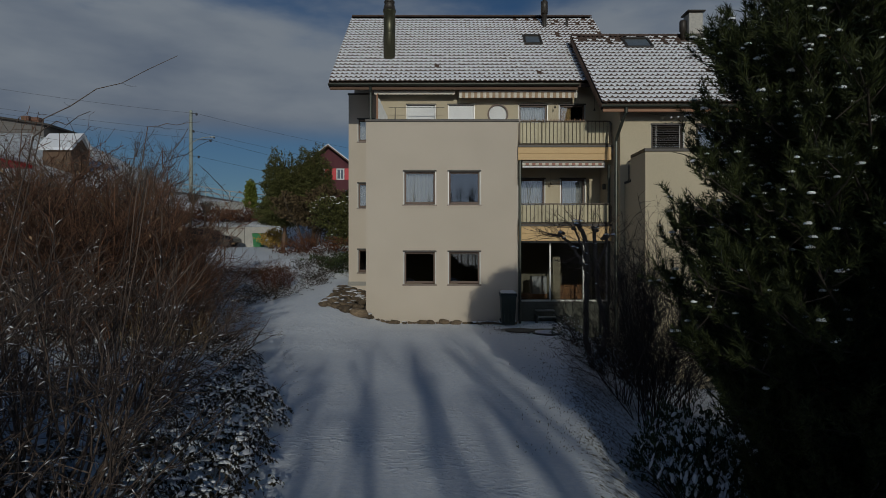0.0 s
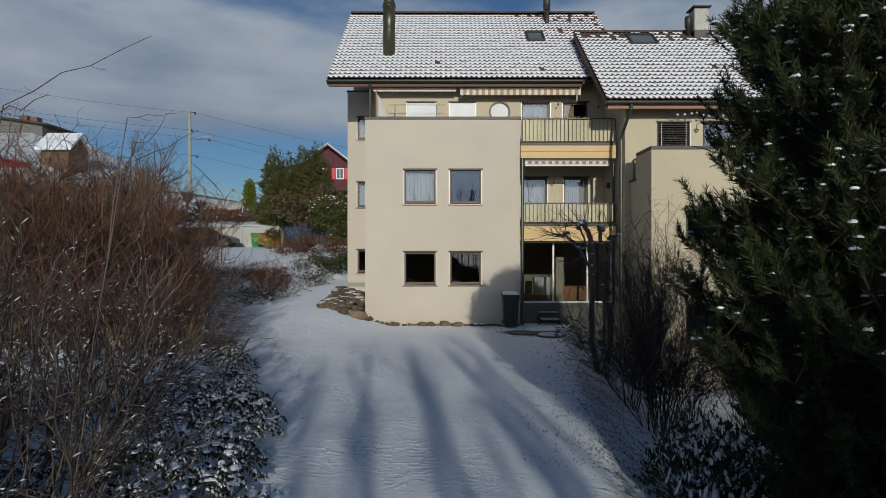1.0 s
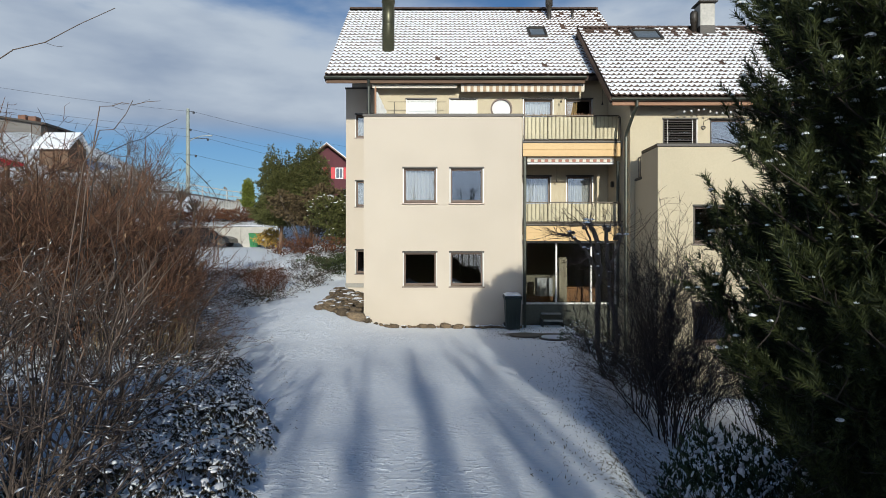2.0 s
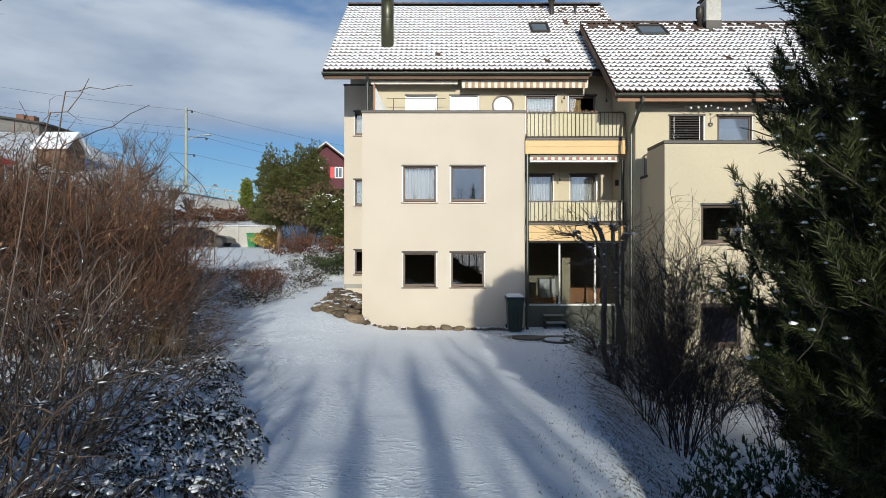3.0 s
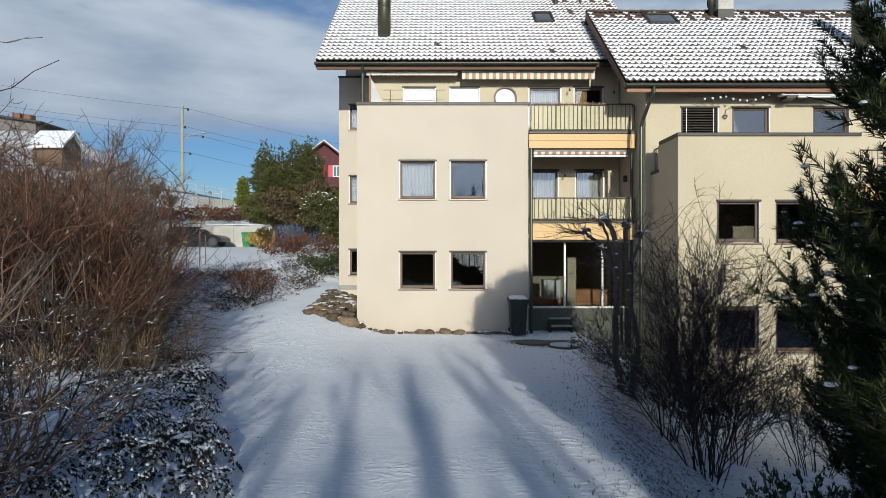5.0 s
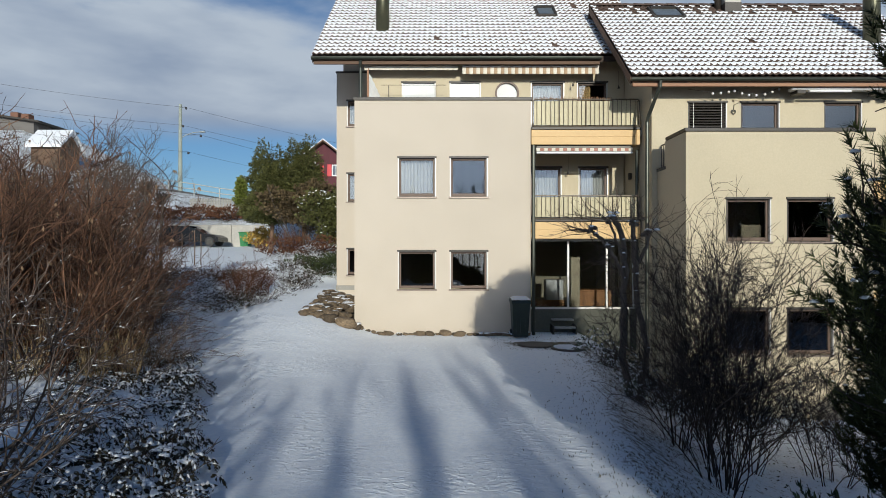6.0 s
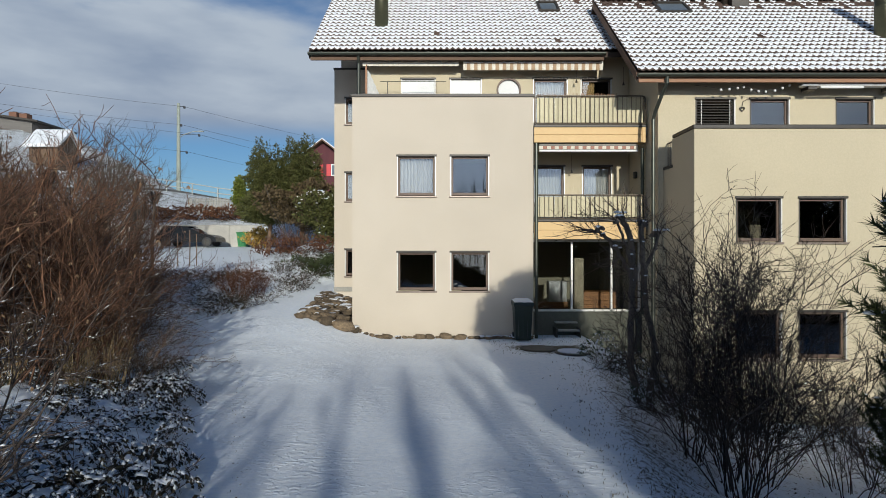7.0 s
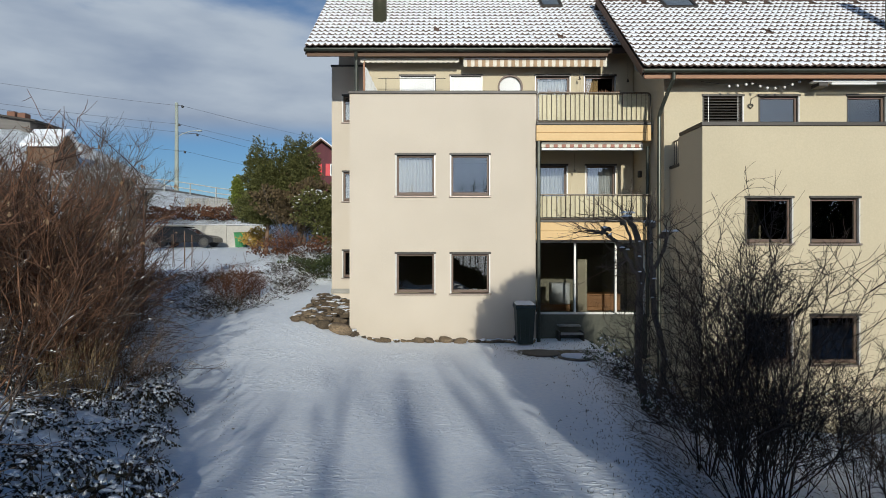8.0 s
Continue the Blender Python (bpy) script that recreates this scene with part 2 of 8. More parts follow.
STONE = material("boulder_stone", (0.23, 0.165, 0.095), (0.045, 0.036, 0.026), 0.9, scale=6.0, fine=45, by_object=0.5, bump=0.6, bump_scale=18)
IRON = material("cast_iron", (0.05, 0.048, 0.045), (0.09, 0.085, 0.075), 0.6, 0.5, scale=8.0)
ORANGE_WOOD = material("honey_wood", (0.52, 0.25, 0.08), (0.38, 0.17, 0.05), 0.5, scale=3.0, stretch=(1, 1, 8))
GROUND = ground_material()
BARK = material("bark_grey_brown", (0.14, 0.112, 0.085), (0.075, 0.06, 0.048), 0.9, scale=8.0, fine=60, bump=0.6, bump_scale=40, stretch=(1, 1, 0.3))
BARK_PINE = material("bark_pine_dark", (0.06, 0.045, 0.033), (0.03, 0.024, 0.018), 0.9, scale=8.0, fine=60, bump=0.6, bump_scale=40)
TWIG_BROWN = island_material("twigs_red_brown", (0.026, 0.014, 0.009), (0.205, 0.108, 0.060))
TWIG_TAN = island_material("twigs_tan", (0.04, 0.028, 0.018), (0.22, 0.15, 0.09))
TWIG_GREY = island_material("twigs_grey", (0.042, 0.033, 0.027), (0.17, 0.125, 0.095))
TWIG_DARK = island_material("twigs_dark", (0.018, 0.014, 0.012), (0.066, 0.048, 0.040))
GRASS = island_material("winter_grass", (0.05, 0.045, 0.022), (0.15, 0.125, 0.062))
STRAW = island_material("dry_straw", (0.24, 0.17, 0.08), (0.42, 0.32, 0.17))
LEAF_DRY = island_material("dry_leaves", (0.14, 0.085, 0.045), (0.32, 0.22, 0.125))
NEEDLE = island_material("pine_needles", (0.008, 0.013, 0.005), (0.075, 0.086, 0.026), 0.55, 0.2)
NEEDLE_OLD = island_material("pine_needles_dead", (0.12, 0.06, 0.025), (0.20, 0.11, 0.05))
LEAF_DARK = island_material("evergreen_leaves", (0.012, 0.025, 0.010), (0.05, 0.075, 0.03), 0.5, 0.4)
LEAF_IVY = island_material("ground_cover_leaves", (0.020, 0.018, 0.012), (0.07, 0.06, 0.035), 0.6, 0.3)


# ---- mesh helpers ----
class Geo:
    """Gathers points and faces; part() makes one mesh of it."""

    def __init__(self):
        self.v, self.f = [], []

    def add(self, v, f):
        k = len(self.v)
        self.v.extend(v)
        self.f.extend([tuple(i + k for i in q) for q in f])
        return self

    def quad(self, a, b, c, d):
        return self.add([a, b, c, d], [(0, 1, 2, 3)])

    def box(self, x0, x1, y0, y1, z0, z1, b=0.0):
        """A box with chamfered edges of width b."""
        c = ((x0 + x1) / 2, (y0 + y1) / 2, (z0 + z1) / 2)
        h = ((x1 - x0) / 2, (y1 - y0) / 2, (z1 - z0) / 2)
        if not b:
            v = [(c[0] + sx * h[0], c[1] + sy * h[1], c[2] + sz * h[2]) for sx in (-1, 1) for sy in (-1, 1) for sz in (-1, 1)]
            return self.add(v, [(0, 1, 3, 2), (4, 6, 7, 5), (0, 4, 5, 1), (2, 3, 7, 6), (0, 2, 6, 4), (1, 5, 7, 3)])
        b = min(b, min(h) * 0.9)
        v, ix = [], {}
        for s in ((i, j, k) for i in (-1, 1) for j in (-1, 1) for k in (-1, 1)):
            for a in range(3):
                ix[s, a] = len(v)
                v.append(tuple(c[i] + s[i] * (h[i] if i == a else h[i] - b) for i in range(3)))
        faces = []
        for a in range(3):
            o, p = [i for i in range(3) if i != a]
            for sa in (-1, 1):
                ring = []
                for so, sp in ((-1, -1), (1, -1), (1, 1), (-1, 1)):
                    s = [0, 0, 0]
                    s[a], s[o], s[p] = sa, so, sp
                    ring.append(ix[tuple(s), a])
                faces.append(ring)
            for so in (-1, 1):
                for sp in (-1, 1):
                    s0, s1 = [0, 0, 0], [0, 0, 0]
                    s0[a], s1[a] = -1, 1
                    for s in (s0, s1):
                        s[o], s[p] = so, sp
                    s0, s1 = tuple(s0), tuple(s1)
                    faces.append([ix[s0, o], ix[s1, o], ix[s1, p], ix[s0, p]])
        for s in ((i, j, k) for i in (-1, 1) for j in (-1, 1) for k in (-1, 1)):
            faces.append([ix[s, 0], ix[s, 1], ix[s, 2]])
        good = []
        for q in faces:
            p0, p1, p2 = (Vector(v[i]) for i in q[:3])
            mid = sum((Vector(v[i]) for i in q), Vector()) / len(q) - Vector(c)
            good.append(tuple(q) if (p1 - p0).cross(p2 - p0).dot(mid) > 0 else tuple(reversed(q)))
        return self.add(v, good)

    def tube(self, pts, rad, n=8, caps=True):
        """A tube along pts, with one radius or one a point."""
        pts = [Vector(p) for p in pts]
        rad = [rad] * len(pts) if isinstance(rad, (int, float)) else rad
        v, f = [], []
        up = None
        for i, p in enumerate(pts):
            d = (pts[min(i + 1, len(pts) - 1)] - pts[max(i - 1, 0)]).normalized()
            if up is None:
                up = d.orthogonal().normalized()
            side = d.cross(up)
            if side.length < 1e-5:
                side = d.orthogonal()
            side.normalize()
            up = side.cross(d).normalized()
            for k in range(n):
                a = 2 * math.pi * k / n
                v.append(tuple(p + (side * math.cos(a) + up * math.sin(a)) * rad[i]))
        for i in range(len(pts) - 1):
            for k in range(n):
                k2 = (k + 1) % n
                f.append((i * n + k, i * n + k2, (i + 1) * n + k2, (i + 1) * n + k))
        if caps:
            f.append(tuple(range(n))[::-1])
            f.append(tuple(range((len(pts) - 1) * n, len(pts) * n)))
        return self.add(v, f)

    def lathe(self, x, y, prof, n=16):
        """A turned body about the upright axis at x, y; prof: rows of radius, z."""
        v, f = [], []
        for r, z in prof:
            v += [(x + r * math.cos(2 * math.pi * k / n), y + r * math.sin(2 * math.pi * k / n), z) for k in range(n)]
        for i in range(len(prof) - 1):
            for k in range(n):
                k2 = (k + 1) % n
                f.append((i * n + k, i * n + k2, (i + 1) * n + k2, (i + 1) * n + k))
        f.append(tuple(range(n))[::-1])
        f.append(tuple(range((len(prof) - 1) * n, len(prof) * n)))
        return self.add(v, f)

    def mesh(self, name, mat=None, smooth=False):
        me = bpy.data.meshes.new(name)
        me.from_pydata(self.v, [], self.f)
        if mat:
            me.materials.append(mat)
        if smooth:
            me.polygons.foreach_set("use_smooth", np.ones(len(me.polygons), bool))
        me.update()
        return me


def part(name, g, mat, parent=None, label="", smooth=False):
    ob = new(name, g.mesh(name, mat, smooth) if isinstance(g, Geo) else g)
    if parent:
        ob.parent = parent
        ob.matrix_parent_inverse = parent.matrix_basis.inverted()
    return tagged(ob, label)


def thing(name, x, y, z, label, category, group="", kind=""):
    ob = new(name)
    ob.empty_display_size = 0.1
    ob.matrix_basis = pose(x, y, z)
    return tagged(ob, label, category, group, kind)


def setting(name, g, mat, label="", category="", smooth=False):
    return tagged(part(name, g, mat, None, "", smooth), label, category, "", "structure")


def wall_x(g, x0, x1, z0, z1, y0, y1, holes=()):
    """A wall along x from the face y0 back to y1, with holes (x0, x1, z0, z1) that go through it."""
    xs = sorted({x0, x1, *(h[0] for h in holes), *(h[1] for h in holes)})
    zs = sorted({z0, z1, *(h[2] for h in holes), *(h[3] for h in holes)})
    for xa, xb in zip(xs, xs[1:]):
        for za, zb in zip(zs, zs[1:]):
            if any(h[0] <= xa and xb <= h[1] and h[2] <= za and zb <= h[3] for h in holes):
                continue
            g.quad((xa, y0, za), (xb, y0, za), (xb, y0, zb), (xa, y0, zb))
            g.quad((xa, y1, za), (xa, y1, zb), (xb, y1, zb), (xb, y1, za))
    for a, b, c, d in holes:
        g.quad((a, y0, c), (a, y1, c), (b, y1, c), (b, y0, c))
        g.quad((a, y0, d), (b, y0, d), (b, y1, d), (a, y1, d))
        g.quad((a, y0, c), (a, y0, d), (a, y1, d), (a, y1, c))
        g.quad((b, y0, c), (b, y1, c), (b, y1, d), (b, y0, d))
    g.quad((x0, y0, z0), (x0, y0, z1), (x0, y1, z1), (x0, y1, z0))
    g.quad((x1, y0, z0), (x1, y1, z0), (x1, y1, z1), (x1, y0, z1))
    g.quad((x0, y0, z1), (x1, y0, z1), (x1, y1, z1), (x0, y1, z1))
    g.quad((x0, y0, z0), (x0, y1, z0), (x1, y1, z0), (x1, y0, z0))
    return g


def smooth01(a, b, t):
    t = min(1.0, max(0.0, (t - a) / (b - a)))
    return t * t * (3 - 2 * t)


# ---- the ground ----
def hedge_edge(y):
    """Where the lawn ends on its left side."""
    return -1.9 - 0.30 * max(0.0, y - 4.5) * 0.62 - 0.24 * max(0.0, min(y, 16.0) - 8.0)


def bank_edge(y):
    """Where the lawn begins to fall away on its right side."""
    return 2.35 + 0.17 * (y - 10.0)


def bank_foot(y):
    """Where the planted bank behind the thicket meets the path to the house."""
    return -6.27 + 0.317 * (y - 18.0)


def height(x, y):
    z = -0.24
    # bank down to the right-hand garden
    r = max(0.0, x - bank_edge(min(y, 19.5)) if y > 2 else x - bank_edge(2))
    z -= 1.75 * (1 - math.exp(-(r ** 1.3) / 2.6))
    # planted bank on the left
    e = max(0.0, hedge_edge(y) - x)
    z += 0.9 * (1 - math.exp(-e / 2.8)) * (1 - smooth01(18, 26, y))
    # rise past the house on the left
    if y > 13.5:
        rise = 0.12 * (y - 13.5) if y < 23 else 1.14 + 0.08 * (y - 23)
        rise = min(rise, 2.64)
        z += rise * smooth01(-1.6, -4.2, x)
    # planted bank beside the far path
    if 22 < y < 44:
        z += 0.9 * smooth01(24.5, 28.5, y) * smooth01(-9.5, -6.5, x) * (1 - smooth01(-3.5, -2.0, x))
    # its foot, from the lawn's corner to the house
    if 16 < y < 32:
        z += 0.5 * smooth01(0.0, 2.0, bank_foot(y) - x) * smooth01(16.5, 19.5, y) * (1 - smooth01(25.0, 29.0, y)) * smooth01(-13.0, -9.0, x)
    # the hillside behind, up to the road and past it
    if y > 44.3 and x < 40:
        z += 1.5
        z += 0.27 * min(15.5, y - 44.3) - 1.25 * smooth01(-29, -18, x) * smooth01(46, 58, y)
        z += 0.2 * min(90.0, max(0.0, y - 60)) * min(1.5, max(0.0, (-x - 44) / 22)) * (1 - smooth01(118, 145, y))
        z += 0.8 * smooth01(60, 75, y) * smooth01(-14, -34, x)
    # the garden slope behind the thicket
    if x < -17 and y > 8:
        z += min(4.5, 0.35 * (-17 - x)) * smooth01(8, 18, y) * (1 - smooth01(34, 43, y))
    near = 1 - smooth01(40, 80, abs(x) + abs(y))
    if near > 0:
        z += near * 0.035 * noise.noise(Vector((x * 0.45, y * 0.45, 0.3)))
        z += near * 0.007 * noise.noise(Vector((x * 2.2, y * 3.4, 1.7)))
        if e > 0:
            z += near * 0.20 * smooth01(0.0, 0.7, e) * max(0.0, 0.15 + noise.noise(Vector((x * 1.5, y * 1.7, 2.2))))
        if e > 0 and y < 15:
            z += 0.13 * smooth01(0.05, 0.5, e) * max(0.0, noise.noise(Vector((x * 2.9, y * 2.6, 6.6))) + 0.1)
        rough = smooth01(0.2, 0.9, r) + (0.8 if e > 0.1 else 0.0)
        z += near * 0.005 * max(0.0, noise.noise(Vector((x * 2.6, y * 7.5, 8.8)))) * (1 - min(1.0, rough))
        z += near * (0.004 + 0.03 * min(1.0, rough)) * noise.noise(Vector((x * 5.5, y * 7.0, 4.1)))
    return z


def grid_lines(lo, hi, step, far, growth):
    a = list(np.arange(lo, hi + 1e-6, step))
    s, p = step, hi
    while p < far:
        s *= growth
        p += s
        a.append(p)
    s, p = step, lo
    while p > -far:
        s *= growth
        p -= s
        a.insert(0, p)
    return a


def build_ground():
    xs = grid_lines(-8.0, 7.0, 0.135, 1800, 1.09)
    ys = grid_lines(3.5, 22.0, 0.135, 1800, 1.07)
    # a sharp riser where the retaining wall holds the hillside
    ys = sorted([y for y in ys if not 43.4 < y < 45.2] + [43.5, 44.25, 44.35, 45.1])
    nx = len(xs)
    v = [(x, y, height(x, y)) for y in ys for x in xs]
    f = [(j * nx + i, j * nx + i + 1, (j + 1) * nx + i + 1, (j + 1) * nx + i) for j in range(len(ys) - 1) for i in range(nx - 1)]
    me = bpy.data.meshes.new("ground")
    me.from_pydata(v, [], f)
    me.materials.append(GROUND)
    me.polygons.foreach_set("use_smooth", np.ones(len(f), bool))
    at = me.attributes.new("turf", "FLOAT", "POINT")
    turf = []
    for x, y, z in v:
        t = 0.40
        if y < 60 and abs(x) < 40:
            r = x - bank_edge(y)
            t = 0.14 + 0.23 * smooth01(-0.45, 0.15, r) - 0.07 * smooth01(0.9, 2.0, r)
            if r > -3 and y > 16.0:
                t = max(t, 0.14 + 0.36 * smooth01(16.0, 18.6, y) * smooth01(0.8, 2.2, x))
            if x < hedge_edge(y) and y < 20:
                t = 0.13 + 0.17 * smooth01(0.8, 2.6, hedge_edge(y) - x)
            if 22 < y < 44:
                t = 0.16 + 0.22 * smooth01(-10.5, -8.0, x) * smooth01(24.0, 25.5, y)
            if 18.0 < y < 27.5:
                t = max(t, 0.14 + 0.22 * smooth01(0.1, 0.7, bank_foot(y) - x) * (1 - smooth01(2.4, 3.4, bank_foot(y) - x))) if x < bank_foot(y) else min(t, 0.22)
            t += 0.24 * (1 - smooth01(0.15, 1.0, math.hypot((x - 2.75) / 1.7, (y - 17.2) / 1.2)))
            if y > 44:
                t = 0.40
        turf.append(t)
    at.data.foreach_set("value", turf)
    me.update()
    return tagged(new("ground", me), "gently sloping garden ground under thin trodden snow", "ground", "", "structure")


build_ground()


# ---- the house ----
BLK = (-2.64, 2.56)      # the projecting front block, across
Y_BLK, Y_WALL, Y_WING = 19.5, 21.1, 23.0
PITCH = math.tan(radians(39.5))
T_WIN = [(-1.36, -0.24), (0.17, 1.29)]


def room(g, x0, x1, y0, y1, z0, z1):
    """The inner faces of a room: floor, ceiling, back and sides."""
    g.quad((x0, y1, z0), (x1, y1, z0), (x1, y1, z1), (x0, y1, z1))
    g.quad((x0, y0, z0), (x0, y1, z0), (x0, y1, z1), (x0, y0, z1))
    g.quad((x1, y0, z0), (x1, y0, z1), (x1, y1, z1), (x1, y1, z0))
    g.quad((x0, y0, z1), (x0, y1, z1), (x1, y1, z1), (x1, y0, z1))
    g.quad((x0, y0, z0), (x1, y0, z0), (x1, y1, z0), (x0, y1, z0))


n_window = [0]


def window(x0, x1, z0, z1, y, style="plain", sill=True, left_rail=None):
    """A wooden window set into a wall whose face is at y: rails for the blind, frame, glass, sill."""
    n_window[0] += 1
    w = thing("window_%d" % n_window[0], (x0 + x1) / 2, y, z0, {
        "plain": "brown wooden window with pale blind rails and dark glass in the stucco wall",
        "curtain": "brown wooden window with white curtains behind the glass",
        "blind": "window with its white roller blind let down",
        "slats": "window behind dark half-open slatted blinds",
        "door": "tall glazed balcony door with white net curtain",
    }[style], "window", "", "structure")
    d = 0.13
    g = Geo()
    if left_rail:
        # a deeper reveal: its rail is set back, dark to give the reveal's shade
        g.box(x0, x0 + 0.05, y + 0.02, y + 0.09, z0, z1, 0.005)
        part("blind_rail", g, left_rail, w, "dark metal guide rail giving the shade of the reveal")
    else:
        g.box(x0, x0 + 0.035, y - 0.012, y + 0.07, z0, z1, 0.005)
        part("blind_rail", g, ALU, w, "pale metal guide rail")
    g = Geo()
    g.box(x1 - 0.035, x1, y - 0.012, y + 0.07, z0, z1, 0.005)
    part("blind_rail", g, ALU, w, "pale metal guide rail")
    g = Geo()
    g.box(x0 - 0.02, x1 + 0.02, y - 0.03, y + 0.10, z1 - 0.045, z1 + 0.012, 0.006)
    part("blind_box", g, METAL_DARK, w, "dark metal blind box")
    g = Geo()
    a, b, c, e = x0 + 0.035, x1 - 0.035, z0 + 0.03, z1 - 0.045
    t = 0.055
    for q in ((a, a + t, c, e), (b - t, b, c, e), (a + t, b - t, c, c + t + 0.03), (a + t, b - t, e - t, e)):
        g.box(q[0], q[1], y + d - 0.05, y + d + 0.02, q[2], q[3], 0.008)
    part("window_frame", g, FRAME_WOOD, w)
    g = Geo()
    g.box(a + t, b - t, y + d - 0.022, y + d - 0.012, c + t + 0.03, e - t)
    ob = part("pane", g, GLASS, w)
    ob.visible_shadow = False
    if sill:
        g = Geo()
        g.box(x0 - 0.03, x1 + 0.03, y - 0.05, y + 0.08, z0 - 0.035, z0 + 0.012, 0.008)
        part("window_sill", g, SILL, w)
    if style in ("curtain", "door"):
        g = Geo()
        n = 60
        for k in range(n):
            xa, xb = a + (b - a) * k / n, a + (b - a) * (k + 1) / n
            ya, yb = (y + d + 0.12 + 0.025 * math.sin(i * 1.15 + 0.6 * math.sin(i * 0.37)) for i in (k, k + 1))
            g.quad((xa, ya, z0), (xb, yb, z0), (xb, yb, z1 - 0.02), (xa, ya, z1 - 0.02))
        part("curtain", g, CURTAIN, w, "white net curtain in folds", True)
    if style == "blind":
        g = Geo()
        g.box(a, b, y + 0.045, y + 0.055, z0 + 0.04, z1 - 0.05)
        part("roller_blind", g, BLIND_WHITE, w, "white roller blind let down")
    if style == "slats":
        k = z0 + 0.05
        while k < z1 - 0.08:
            g = Geo()
            g.add([(a, y + 0.005, k), (b, y + 0.005, k), (b, y + 0.06, k + 0.035), (a, y + 0.06, k + 0.035),
                   (a, y + 0.005, k + 0.008), (b, y + 0.005, k + 0.008), (b, y + 0.06, k + 0.043), (a, y + 0.06, k + 0.043)],
                  [(0, 1, 2, 3)[::-1], (4, 5, 6, 7), (0, 1, 5, 4), (2, 3, 7, 6), (0, 4, 7, 3), (1, 2, 6, 5)])
            part("slat", g, METAL_DARK, w)
            k += 0.075
        for q in (a + 0.12, b - 0.12):
            g = Geo()
            g.box(q, q + 0.012, y, y + 0.012, z0 + 0.02, z1 - 0.05)
            part("blind_tape", g, ALU, w)
    return w


def coping(name, pts, z, wide=0.34, mat=None):
    """Sheet metal cover on a parapet, along straight runs parallel to x or y."""
    g = Geo()
    h = wide / 2
    for (xa, ya), (xb, yb) in zip(pts, pts[1:]):
        if xa == xb:
            g.box(xa - h, xa + h, min(ya, yb) + h + 0.002, max(ya, yb), z, z + 0.09, 0.01)
        else:
            g.box(min(xa, xb) - h, max(xa, xb) + h, ya - h, ya + h, z, z + 0.09, 0.01)
    return setting(name, g, mat or METAL_DARK, "dark sheet metal parapet cover", "coping")


def build_front_block():
    holes = [(a, b, z0, z1) for a, b in T_WIN for z0, z1 in ((3.80, 4.99), (1.07, 2.23))]
    g = Geo()
    wall_x(g, BLK[0], BLK[1], -0.8, 6.65, Y_BLK, Y_BLK + 0.3, holes)
    # side walls of the block, back to the wing and the balconies
    g.box(BLK[0], BLK[0] + 0.3, Y_BLK + 0.301, Y_WING, -0.8, 6.65)
    g.box(BLK[1] - 0.3, BLK[1], Y_BLK + 0.301, Y_WALL, -0.8, 6.65)
    setting("wall_front_block", g, STUCCO_PINK, "smooth pale pinkish stucco wall of the projecting block", "wall")
    coping("coping_front_block", [(BLK[0] + 0.13, 21.0), (BLK[0] + 0.13, Y_BLK + 0.13), (BLK[1] - 0.13, Y_BLK + 0.13), (BLK[1] - 0.13, 21.0)], 6.65)
    g = Geo()
    g.box(BLK[0] + 0.3, BLK[1] - 0.3, Y_BLK + 0.3, Y_WALL, 5.45, 5.75)
    setting("terrace_floor", g, CONCRETE, "concrete roof terrace floor behind the parapet", "terrace")
    g = Geo()
    for z0, z1 in ((0.35, 2.7), (3.1, 5.45)):
        room(g, BLK[0] + 0.32, BLK[1] - 0.32, Y_BLK + 0.302, 24.5, z0, z1)
    setting("inner_walls_front_block", g, INSIDE_WARM, "plain plaster inner walls of the rooms", "wall")
    for i, (a, b) in enumerate(T_WIN):
        window(a, b, 3.80, 4.99, Y_BLK, "curtain" if i == 0 else "plain")
        window(a, b, 1.07, 2.23, Y_BLK)


